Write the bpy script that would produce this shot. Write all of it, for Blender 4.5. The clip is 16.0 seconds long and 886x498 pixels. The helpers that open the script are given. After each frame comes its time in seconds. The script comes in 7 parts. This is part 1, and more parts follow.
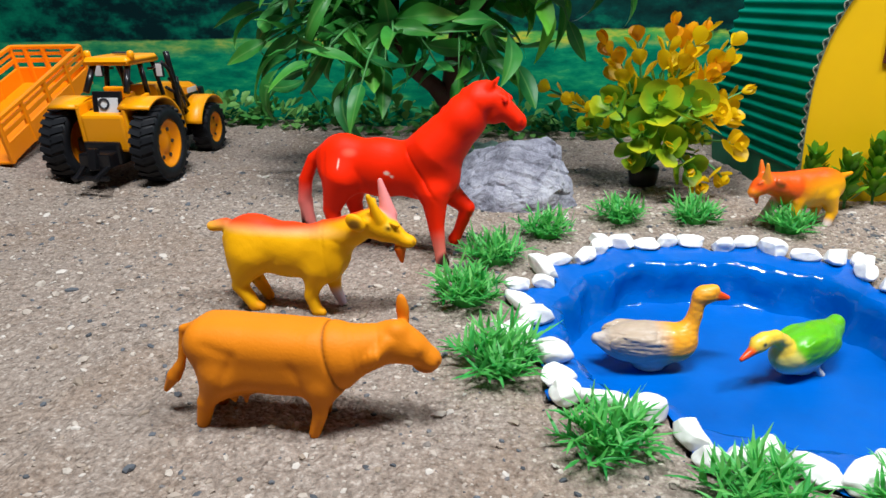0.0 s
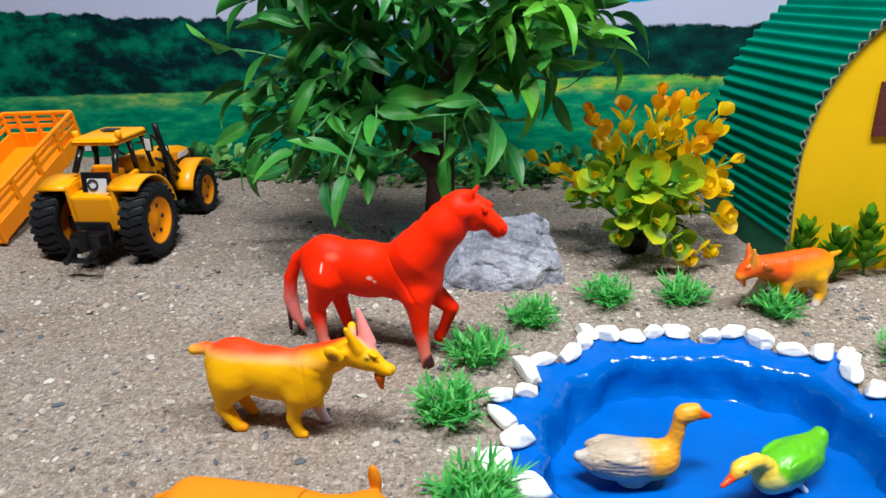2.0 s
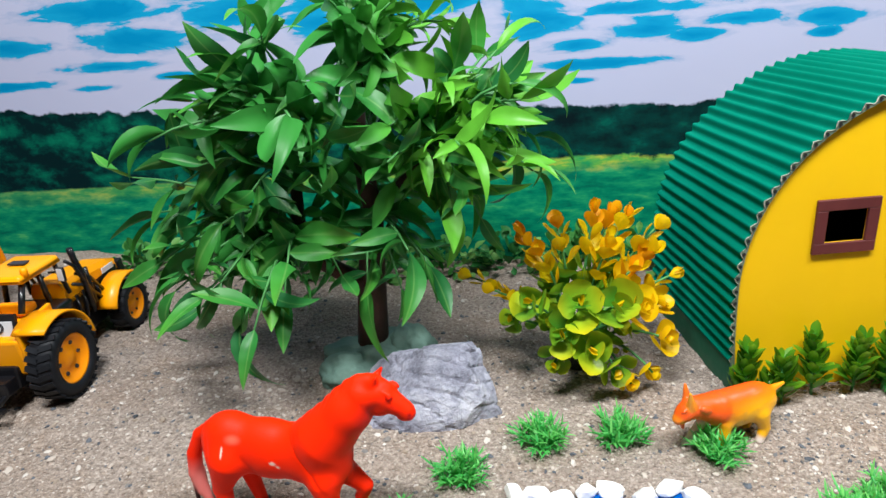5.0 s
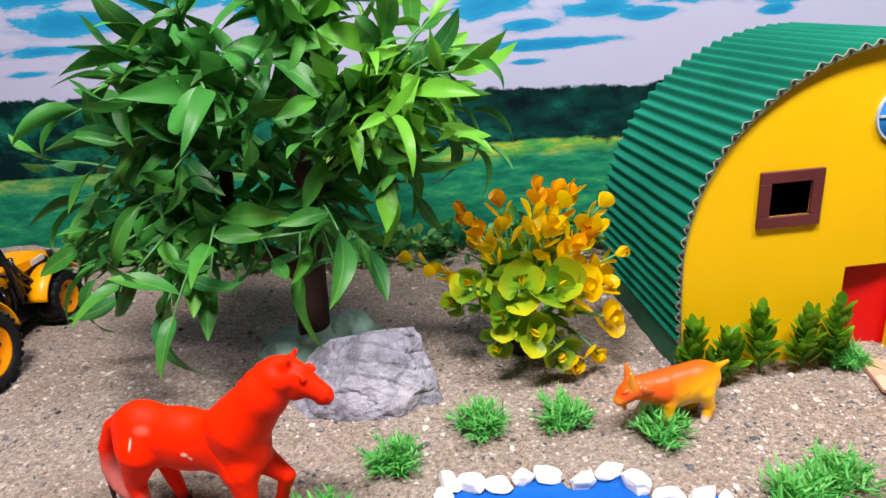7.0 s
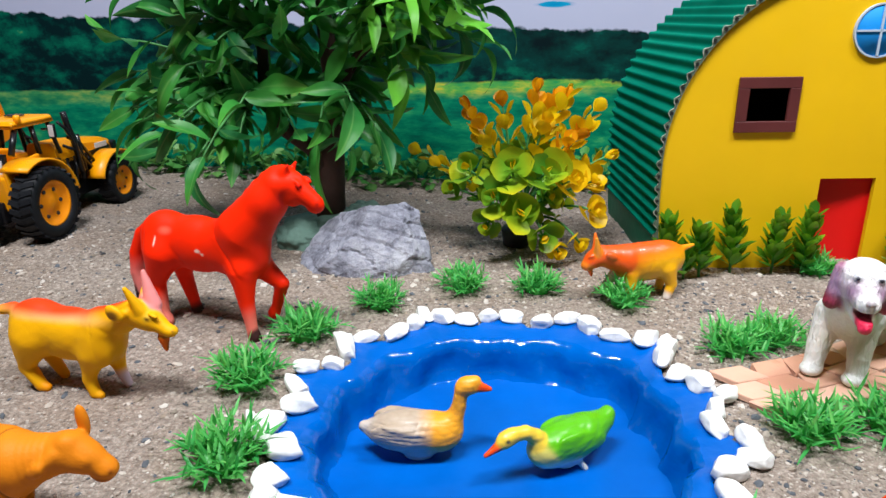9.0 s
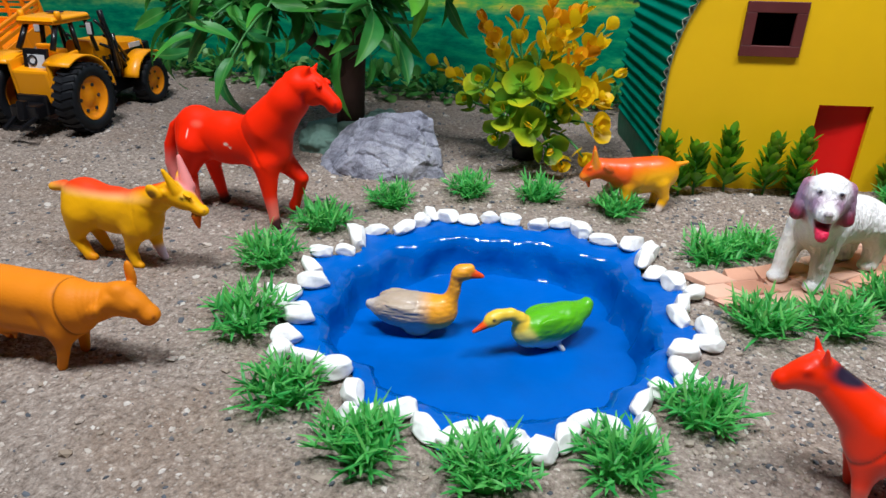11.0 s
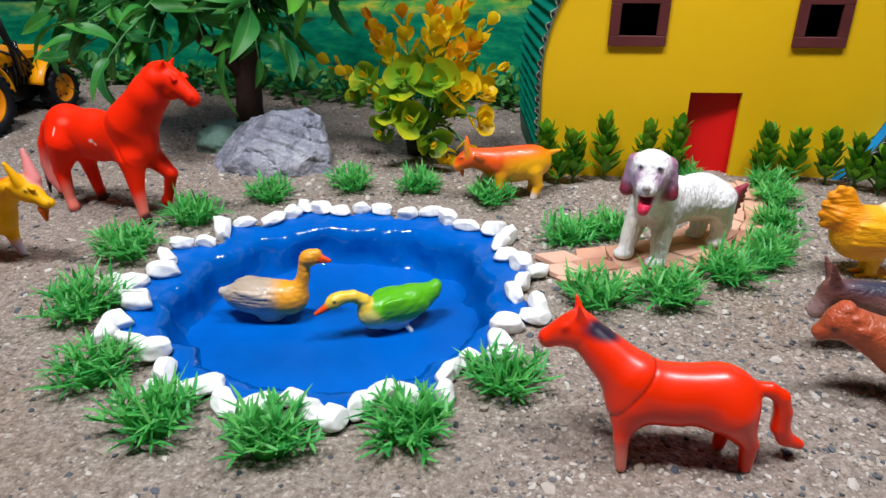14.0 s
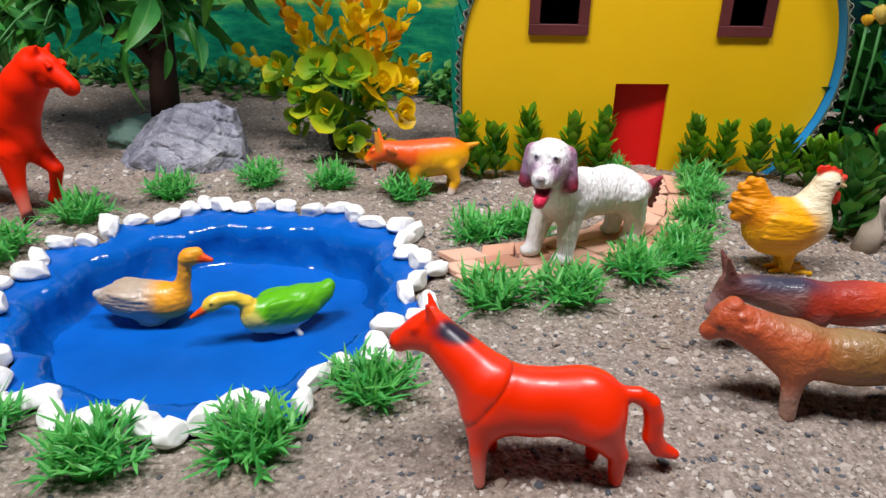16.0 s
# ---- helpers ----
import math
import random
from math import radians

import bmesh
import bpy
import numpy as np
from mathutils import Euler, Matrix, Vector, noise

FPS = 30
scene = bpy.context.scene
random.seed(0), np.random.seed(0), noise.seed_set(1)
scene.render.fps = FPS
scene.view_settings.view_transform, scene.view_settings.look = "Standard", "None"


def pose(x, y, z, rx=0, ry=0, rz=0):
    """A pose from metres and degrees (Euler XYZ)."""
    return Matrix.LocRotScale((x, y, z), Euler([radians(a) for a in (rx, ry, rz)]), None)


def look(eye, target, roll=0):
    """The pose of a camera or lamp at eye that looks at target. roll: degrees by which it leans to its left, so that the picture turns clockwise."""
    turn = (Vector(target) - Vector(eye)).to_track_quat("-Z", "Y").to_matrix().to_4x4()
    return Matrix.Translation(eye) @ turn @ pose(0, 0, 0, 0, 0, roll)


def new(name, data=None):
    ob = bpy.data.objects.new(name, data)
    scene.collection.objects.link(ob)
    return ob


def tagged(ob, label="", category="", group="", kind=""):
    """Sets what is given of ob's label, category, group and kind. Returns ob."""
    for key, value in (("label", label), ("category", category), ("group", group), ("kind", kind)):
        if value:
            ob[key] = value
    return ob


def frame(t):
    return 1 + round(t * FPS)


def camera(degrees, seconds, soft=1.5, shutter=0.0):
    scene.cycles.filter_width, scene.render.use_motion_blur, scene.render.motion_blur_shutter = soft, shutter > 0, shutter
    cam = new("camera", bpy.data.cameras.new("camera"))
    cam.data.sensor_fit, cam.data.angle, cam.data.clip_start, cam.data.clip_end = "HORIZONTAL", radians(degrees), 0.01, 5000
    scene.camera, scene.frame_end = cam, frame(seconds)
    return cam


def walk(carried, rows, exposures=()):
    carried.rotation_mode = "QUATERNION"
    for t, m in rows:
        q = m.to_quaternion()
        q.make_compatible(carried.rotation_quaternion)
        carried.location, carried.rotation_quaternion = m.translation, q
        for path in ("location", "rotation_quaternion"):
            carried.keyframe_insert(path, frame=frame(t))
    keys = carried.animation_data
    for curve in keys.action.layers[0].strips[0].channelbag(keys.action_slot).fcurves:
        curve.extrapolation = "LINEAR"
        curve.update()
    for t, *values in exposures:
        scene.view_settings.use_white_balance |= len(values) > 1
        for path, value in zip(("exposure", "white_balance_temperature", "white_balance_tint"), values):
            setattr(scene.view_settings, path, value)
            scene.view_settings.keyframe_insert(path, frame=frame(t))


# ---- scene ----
cam = camera(67.0, 16.0)
PATH = [
    (0, (0.12, 0.097, 0.176), (-0.09, 1.956, -0.53), -0.4),
    (0.5, (0.121, 0.104, 0.187), (-0.075, 1.963, -0.524), -0.9),
    (1, (0.124, 0.11, 0.199), (-0.079, 1.964, -0.521), -0.9),
    (1.5, (0.127, 0.117, 0.222), (-0.087, 1.97, -0.498), -1.3),
    (2, (0.134, 0.125, 0.245), (-0.095, 1.976, -0.476), -1.7),
    (2.5, (0.14, 0.137, 0.267), (-0.094, 1.974, -0.49), -2.3),
    (3, (0.148, 0.154, 0.288), (-0.089, 2.0, -0.445), -3.0),
    (3.5, (0.157, 0.163, 0.311), (-0.061, 2.011, -0.422), -4.0),
    (4, (0.165, 0.173, 0.325), (-0.049, 2.028, -0.39), -3.7),
    (4.2, (0.169, 0.177, 0.331), (-0.056, 2.037, -0.369), -3.6),
    (6.5, (0.208, 0.226, 0.326), (0.097, 2.095, -0.378), -4.4),
    (7, (0.217, 0.215, 0.306), (0.081, 2.083, -0.398), -4.1),
    (7.5, (0.229, 0.193, 0.287), (0.049, 2.066, -0.39), -3.6),
    (8, (0.241, 0.176, 0.27), (0.022, 2.06, -0.366), -3.7),
    (8.5, (0.263, 0.148, 0.236), (-0.013, 2.02, -0.41), -1.9),
    (9, (0.271, 0.125, 0.217), (-0.026, 1.989, -0.442), -0.8),
    (9.5, (0.274, 0.117, 0.206), (-0.001, 1.972, -0.489), 0.3),
    (9.7, (0.274, 0.114, 0.204), (-0.025, 1.959, -0.509), 0.4),
    (11.8, (0.305, 0.07, 0.237), (-0.064, 1.809, -0.679), 1.5),
    (12, (0.307, 0.07, 0.241), (-0.078, 1.812, -0.664), 1.4),
    (12.5, (0.321, 0.073, 0.229), (-0.062, 1.802, -0.7), 0.1),
    (13, (0.348, 0.071, 0.217), (-0.013, 1.83, -0.663), 0.6),
    (13.5, (0.366, 0.074, 0.211), (0.032, 1.849, -0.648), 0.2),
    (14, (0.384, 0.083, 0.204), (0.08, 1.876, -0.628), 0.3),
    (14.5, (0.392, 0.087, 0.2), (0.112, 1.877, -0.646), 0.6),
    (15, (0.405, 0.097, 0.201), (0.128, 1.885, -0.651), 0.2),
    (15.5, (0.419, 0.107, 0.198), (0.168, 1.902, -0.648), 0.4),
    (16, (0.433, 0.115, 0.19), (0.193, 1.92, -0.636), 0.7),
]
walk(cam, [(t, look(eye, target, roll)) for t, eye, target, roll in PATH],
     [(0, -0.24, 6420, 8), (2, -0.18, 6400, 6), (4, -0.04, 6280, 4), (7, 0.0, 7050, 19), (8, -0.07, 6850, 15), (9.2, -0.26, 6380, 9), (12, -0.6, 6250, 9), (14, -0.53, 6350, 11), (16, -0.53, 6600, 14)])

# ---- light of the room: two ceiling tube panels, a dark unseen room round the table ----
world = bpy.data.worlds.new("room_air")
scene.world = world
world.use_nodes = True
world.node_tree.nodes["Background"].inputs[0].default_value = (0.75, 0.8, 1.0, 1)
world.node_tree.nodes["Background"].inputs[1].default_value = 0.003


def lamp(name, eye, target, sx, sy, power, colour):
    data = bpy.data.lights.new(name, "AREA")
    data.shape, data.size, data.size_y, data.energy, data.color = "RECTANGLE", sx, sy, power, colour
    ob = new(name, data)
    ob.matrix_world = look(eye, target)
    return ob


lamp("ceiling_lamp", (0.04, 0.08, 1.4), (0.2, 1.2, 0.35), 0.5, 0.22, 40, (0.97, 1.0, 1.02))
lamp("ceiling_lamp", (0.78, 0.34, 1.25), (0.5, 1.0, 0.2), 0.4, 0.16, 18, (0.97, 1.0, 1.02))

# ---- materials ----
def material(name, rough=0.5, metal=0.0, coat=0.0, spec=0.5):
    m = bpy.data.materials.new(name)
    m.use_nodes = True
    b = m.node_tree.nodes["Principled BSDF"]
    b.inputs["Roughness"].default_value = rough
    b.inputs["Metallic"].default_value = metal
    b.inputs["Coat Weight"].default_value = coat
    b.inputs["Coat Roughness"].default_value = 0.08
    b.inputs["Specular IOR Level"].default_value = spec
    return m, m.node_tree, b


def node(nt, kind, **props):
    n = nt.nodes.new(kind)
    for k, v in props.items():
        if k in n.inputs:
            n.inputs[k].default_value = v
    return n


def noise_tex(nt, scale, detail=4.0, rough=0.55, coords=None, distort=0.0):
    n = node(nt, "ShaderNodeTexNoise", Scale=scale, Detail=detail, Roughness=rough, Distortion=distort)
    if coords is not None:
        nt.links.new(coords, n.inputs["Vector"])
    return n.outputs["Fac"]


def ramp(nt, fac, stops):
    r = nt.nodes.new("ShaderNodeValToRGB")
    el = r.color_ramp.elements
    while len(el) < len(stops):
        el.new(0.5)
    for e, (p, c) in zip(el, stops):
        e.position, e.color = p, (*c, 1)
    nt.links.new(fac, r.inputs["Fac"])
    return r.outputs["Color"]


def mix(nt, fac, a, b, mode="MIX"):
    n = nt.nodes.new("ShaderNodeMix")
    n.data_type, n.blend_type = "RGBA", mode
    ins = [n.inputs[0], n.inputs[6], n.inputs[7]]
    for sock, v in zip(ins, (fac, a, b)):
        if isinstance(v, (int, float)):
            sock.default_value = v
        elif isinstance(v, tuple):
            sock.default_value = (*v, 1) if len(v) == 3 else v
        else:
            nt.links.new(v, sock)
    return n.outputs[2]


def calc(nt, op, a, b=0.0, c=0.0):
    n = nt.nodes.new("ShaderNodeMath")
    n.operation = op
    for sock, v in zip(n.inputs, (a, b, c)):
        if isinstance(v, (int, float)):
            sock.default_value = v
        else:
            nt.links.new(v, sock)
    return n.outputs[0]


def bump(nt, b, height, strength, distance):
    n = node(nt, "ShaderNodeBump", Strength=strength, Distance=distance)
    nt.links.new(height, n.inputs["Height"])
    nt.links.new(n.outputs["Normal"], b.inputs["Normal"])


def object_coords(nt):
    return nt.nodes.new("ShaderNodeTexCoord").outputs["Object"]


def random_value(nt):
    return nt.nodes.new("ShaderNodeObjectInfo").outputs["Random"]


def paint(name, colour, rough=0.4, coat=0.0, vary=0.25, grain=60.0, bumps=0.15, dist=0.0006, metal=0.0, spec=0.3):
    """A plain paint or plastic with blotches at two scales, scuffs in its gloss and fine relief."""
    m, nt, b = material(name, rough, metal, coat, spec)
    co = object_coords(nt)
    big = noise_tex(nt, grain * 0.35, 3, 0.5, co)
    fine = noise_tex(nt, grain * 4, 4, 0.6, co)
    dark = tuple(v * (1 - vary) for v in colour)
    light = tuple(min(1, v * (1 + vary * 0.6) + 0.01 * vary) for v in colour)
    col = ramp(nt, big, [(0.3, dark), (0.7, light)])
    col = mix(nt, calc(nt, "MULTIPLY", fine, 0.22), col, dark)
    nt.links.new(col, b.inputs["Base Color"])
    nt.links.new(calc(nt, "MULTIPLY_ADD", fine, 0.25, rough - 0.1), b.inputs["Roughness"])
    bump(nt, b, fine, bumps, dist)
    return m


def toy_paint(name, rough=0.4, coat=0.2, streak=None, grain=900.0, spec=0.5, relief=0.35, scales=None):
    """Painted toy plastic: the colours sprayed on the figure, mottled, with fine casting relief."""
    m, nt, b = material(name, rough, 0, coat, spec)
    co = object_coords(nt)
    a = nt.nodes.new("ShaderNodeAttribute")
    a.attribute_name = "paint"
    big = noise_tex(nt, 55, 4, 0.6, co)
    fine = noise_tex(nt, grain, 3, 0.6, co)
    col = mix(nt, calc(nt, "MULTIPLY", big, 0.24), a.outputs["Color"], mix(nt, 1.0, a.outputs["Color"], (0.75, 0.62, 0.6), "MULTIPLY"))
    nt.links.new(col, b.inputs["Base Color"])
    nt.links.new(calc(nt, "MULTIPLY_ADD", big, 0.25, rough - 0.1), b.inputs["Roughness"])
    h = calc(nt, "ADD", calc(nt, "MULTIPLY", fine, 0.3), big)
    if streak:
        long = node(nt, "ShaderNodeMapping")
        long.inputs["Scale"].default_value = streak
        long.inputs["Rotation"].default_value = (0.0, 0.5, 0.0)
        nt.links.new(co, long.inputs["Vector"])
        strands = noise_tex(nt, 1.0, 3, 0.55, long.outputs["Vector"], 0.5)
        h = calc(nt, "ADD", calc(nt, "MULTIPLY", strands, 3.0), calc(nt, "MULTIPLY", h, 0.4))
        col2 = mix(nt, ramp(nt, strands, [(0.35, (0.16, 0.16, 0.16)), (0.5, (0, 0, 0))]), col, mix(nt, 1.0, col, (0.6, 0.52, 0.46), "MULTIPLY"))
        nt.links.new(col2, b.inputs["Base Color"])
    if scales:
        wide = node(nt, "ShaderNodeMapping")
        wide.inputs["Scale"].default_value = scales
        nt.links.new(co, wide.inputs["Vector"])
        cell = node(nt, "ShaderNodeTexVoronoi", Scale=1.0)
        nt.links.new(wide.outputs["Vector"], cell.inputs["Vector"])
        h = calc(nt, "SUBTRACT", h, calc(nt, "MULTIPLY", cell.outputs["Distance"], 2.2))
        seam = ramp(nt, cell.outputs["Distance"], [(0.5, (0, 0, 0)), (0.85, (0.22, 0.22, 0.22))])
        nt.links.new(mix(nt, seam, col, mix(nt, 1.0, col, (0.6, 0.5, 0.42), "MULTIPLY")), b.inputs["Base Color"])
    bump(nt, b, h, relief, 0.0012)
    return m


def thin(nt, b, colour, amount):
    """Thin plastic lets some light through."""
    glow = nt.nodes.new("ShaderNodeBsdfTranslucent")
    nt.links.new(colour, glow.inputs["Color"])
    both = nt.nodes.new("ShaderNodeMixShader")
    both.inputs[0].default_value = amount
    nt.links.new(b.outputs[0], both.inputs[1])
    nt.links.new(glow.outputs[0], both.inputs[2])
    nt.links.new(both.outputs[0], nt.nodes["Material Output"].inputs["Surface"])


def leaf_paint(name, dark, light, edge, rough=0.4, length=0.05, veins=0.22, lets=0.28):
    """Moulded plastic leaf: paler tip or edge, midrib and veins, each leaf its own shade."""
    m, nt, b = material(name, rough, 0, 0.0, 0.3)
    co = object_coords(nt)
    sep = nt.nodes.new("ShaderNodeSeparateXYZ")
    nt.links.new(co, sep.inputs[0])
    along = calc(nt, "DIVIDE", sep.outputs["X"], length)
    rnd = random_value(nt)
    base = mix(nt, rnd, dark, light)
    vein = node(nt, "ShaderNodeTexWave", Scale=30 * 0.05 / length, Distortion=2.0, Detail=1.0)
    nt.links.new(co, vein.inputs["Vector"])
    base = mix(nt, calc(nt, "MULTIPLY", vein.outputs["Fac"], veins), base, mix(nt, 1.0, base, (0.5, 0.6, 0.5), "MULTIPLY"))
    t = calc(nt, "MULTIPLY", calc(nt, "POWER", calc(nt, "MAXIMUM", along, 0.0), 2.2), calc(nt, "MULTIPLY_ADD", rnd, 0.8, 0.25))
    t.node.use_clamp = True
    col = mix(nt, t, base, edge)
    if veins:
        rib = calc(nt, "MULTIPLY_ADD", calc(nt, "ABSOLUTE", sep.outputs["Y"]), -1400.0, 1.3)
        rib.node.use_clamp = True
        col = mix(nt, calc(nt, "MULTIPLY", rib, 0.45), col, mix(nt, 0.5, col, (0.3, 0.5, 0.15)))
    blot = noise_tex(nt, 60, 3, 0.6, co)
    col = mix(nt, calc(nt, "MULTIPLY", blot, 0.3), col, mix(nt, 1.0, col, (0.45, 0.55, 0.5), "MULTIPLY"))
    nt.links.new(col, b.inputs["Base Color"])
    thin(nt, b, col, lets)
    b.inputs["Subsurface Weight"].default_value = 0.0
    nt.links.new(calc(nt, "MULTIPLY_ADD", blot, 0.3, rough - 0.15), b.inputs["Roughness"])
    bump(nt, b, vein.outputs["Fac"], veins, 0.0006)
    return m


# ---- mesh helpers ----
def finish(name, bm, mat, parent=None, label="", smooth=True):
    me = bpy.data.meshes.new(name)
    bm.normal_update()
    bm.to_mesh(me)
    bm.free()
    if smooth:
        me.polygons.foreach_set("use_smooth", [True] * len(me.polygons))
    me.materials.append(mat)
    ob = new(name, me)
    if parent is not None:
        ob.parent = parent
    if label:
        ob["label"] = label
    return ob


def part(name, bm, mat, parent, label="", smooth=False):
    return finish(name, bm, mat, parent, label, smooth)


def shared(name, me, parent, m):
    ob = new(name, me)
    ob.parent = parent
    ob.matrix_local = m
    return ob


def box(bm, size, m=Matrix(), bevel=0.0, seg=1):
    r = bmesh.ops.create_cube(bm, size=1.0, matrix=m @ Matrix.Diagonal((*size, 1)))
    if bevel:
        es = list({e for v in r["verts"] for e in v.link_edges})
        bmesh.ops.bevel(bm, geom=es, offset=bevel, segments=seg, affect="EDGES", profile=0.6)
    return r


def tube(bm, pts, radii, n=8, caps=True):
    """A tapered tube along a line of points."""
    pts = [Vector(p) for p in pts]
    rings = []
    for i, p in enumerate(pts):
        d = (pts[min(i + 1, len(pts) - 1)] - pts[max(i - 1, 0)]).normalized()
        side = d.cross(Vector((0, 0, 1)) if abs(d.z) < 0.9 else Vector((1, 0, 0))).normalized()
        up = side.cross(d)
        r = float(radii[i] if hasattr(radii, "__len__") else radii)
        rings.append([bm.verts.new(p + r * (math.cos(a) * side + math.sin(a) * up)) for a in (2 * math.pi * k / n for k in range(n))])
    for a, b in zip(rings, rings[1:]):
        for k in range(n):
            bm.faces.new((a[k], a[(k + 1) % n], b[(k + 1) % n], b[k]))
    if caps:
        bm.faces.new(rings[0][::-1])
        bm.faces.new(rings[-1])
    return rings


def lathe(bm, profile, m=Matrix(), n=32):
    """Turns (radius, height) pairs about z."""
    rings = [[bm.verts.new(m @ Vector((r * math.cos(a), r * math.sin(a), z))) for a in (2 * math.pi * k / n for k in range(n))] for r, z in profile]
    for a, b in zip(rings, rings[1:]):
        for k in range(n):
            bm.faces.new((a[k], a[(k + 1) % n], b[(k + 1) % n], b[k]))
    return rings


def leaf_mesh(name, mat, length, width, droop, fold, rows=8, round_tip=0.0, wave=0.0, seed=0, twist=0.0):
    """A leaf along +x from its stalk, cupped along the midrib and bowed down."""
    rnd = random.Random(seed)
    verts, faces = [], []
    ph = rnd.uniform(0, 6)
    for i in range(rows + 1):
        t = i / rows
        if round_tip:
            s = max(0.0, (t - 0.12) / 0.88)
            w = width * max(0.1, math.sin(math.pi * s ** 1.15) ** 0.62 if 0 < s < 1 else 0.0)
        else:
            w = width * (2.05 * t ** 0.75 * (1 - t) ** 1.05 + 0.02)
        a = droop * t
        x = length * (math.sin(a) / droop if abs(droop) > 1e-3 else t)
        z = -length * ((1 - math.cos(a)) / droop if abs(droop) > 1e-3 else 0)
        wz = wave * math.sin(5 * t + ph)
        for k in (-1, -0.5, 0, 0.5, 1):
            y, u = w / 2 * k, fold * (abs(k) ** 1.3) * w / 2 + wz * w * k
            c, s0 = math.cos(twist * t), math.sin(twist * t)
            verts.append((x, y * c - u * s0, z + y * s0 + u * c))
    for i in range(rows):
        for k in range(4):
            a = 5 * i + k
            faces.append((a, a + 1, a + 6, a + 5))
    me = bpy.data.meshes.new(name)
    me.from_pydata(verts, [], faces)
    me.polygons.foreach_set("use_smooth", [True] * len(me.polygons))
    me.materials.append(mat)
    return me


def aim(p, d, roll=0.0):
    """A pose at p with +x along d and +z as near up as may be."""
    d = Vector(d).normalized()
    side = Vector((0, 0, 1)).cross(d)
    side = side.normalized() if side.length > 1e-4 else Vector((0, 1, 0))
    up = d.cross(side)
    m = Matrix((d, side, up)).transposed().to_4x4()
    return Matrix.Translation(p) @ m @ Matrix.Rotation(roll, 4, "X")


def rosette(p, way, axis, roll=0.0):
    """A pose at p with +x along way and +z turned towards the stem's tip."""
    x = Vector(way).normalized()
    y = Vector(axis).cross(x).normalized()
    return Matrix.Translation(p) @ Matrix((x, y, x.cross(y))).transposed().to_4x4() @ Matrix.Rotation(roll, 4, "X")


def lump(bm, m, size, seed, rough=0.18, sub=3, freq=1.6, flats=0):
    """A stone: a ball made uneven, with some sides struck flat."""
    r = bmesh.ops.create_icosphere(bm, subdivisions=sub, radius=1.0)
    rnd = random.Random(seed)
    off = Vector((rnd.uniform(0, 50), rnd.uniform(0, 50), rnd.uniform(0, 50)))
    cuts = []
    for _ in range(flats):
        n = Vector((rnd.gauss(0, 1), rnd.gauss(0, 1), rnd.gauss(0, 0.8))).normalized()
        cuts.append((n, rnd.uniform(0.62, 0.9)))
    for v in r["verts"]:
        p = v.co.copy()
        p *= 1 + rough * noise.noise(p * freq + off) + rough * 0.35 * noise.noise(p * freq * 3 + off)
        for n, h in cuts:
            d = p.dot(n)
            if d > h:
                p -= n * (d - h) * 0.92
        v.co = m @ Vector((p.x * size[0], p.y * size[1], p.z * size[2]))
    return r["verts"]

# ---- moulded figures: soft unions of rounded cones and ellipsoids, skinned as one mesh ----
def cone(p, r, q, s, col, mirror=False, k=None):
    return ("cone", p, r, q, s, k, col, mirror)


def ell(c, r, col, mirror=False, turn=0.0, k=None):
    return ("ell", c, r, turn, k, col, mirror)


def limb(pts, radii, col, mirror=False, k=None, foot=None):
    """A chain of rounded cones; the first melts into the body, the rest join tightly."""
    cols = [col] * (len(pts) - 2) + [foot or col]
    return [cone(p, a, q, b, c, mirror, k if i == 0 else 0.6) for i, (p, q, a, b, c) in enumerate(zip(pts, pts[1:], radii, radii[1:], cols))]


def distance(kind, g, flip):
    x, y, z = g[0], g[1] * (-1 if flip else 1), g[2]
    if kind[0] == "cone":
        _, p, r, q, s, _, _, _ = kind
        ax, ay, az = (q[i] - p[i] for i in range(3))
        ln = ax * ax + ay * ay + az * az + 1e-9
        t = np.clip(((x - p[0]) * ax + (y - p[1]) * ay + (z - p[2]) * az) / ln, 0, 1)
        return np.sqrt((x - p[0] - t * ax) ** 2 + (y - p[1] - t * ay) ** 2 + (z - p[2] - t * az) ** 2) - (r + (s - r) * t)
    _, c, r, turn, _, _, _ = kind
    a = radians(turn)
    dx, dz = x - c[0], z - c[2]
    u, w = dx * math.cos(a) + dz * math.sin(a), -dx * math.sin(a) + dz * math.cos(a)
    v = y - c[1]
    k0 = np.sqrt((u / r[0]) ** 2 + (v / r[1]) ** 2 + (w / r[2]) ** 2)
    k1 = np.sqrt((u / r[0] ** 2) ** 2 + (v / r[1] ** 2) ** 2 + (w / r[2] ** 2) ** 2) + 1e-9
    return k0 * (k0 - 1) / k1


def soft_union(prims, g, k):
    d = None
    for kind in prims:
        for flip in ((False, True) if kind[-1] else (False,)):
            e = distance(kind, g, flip)
            if d is None:
                d = e
            else:
                own = kind[-3] or k
                h = np.maximum(own - np.abs(d - e), 0) / own
                d = np.minimum(d, e) - h * h * own * 0.25
    return d


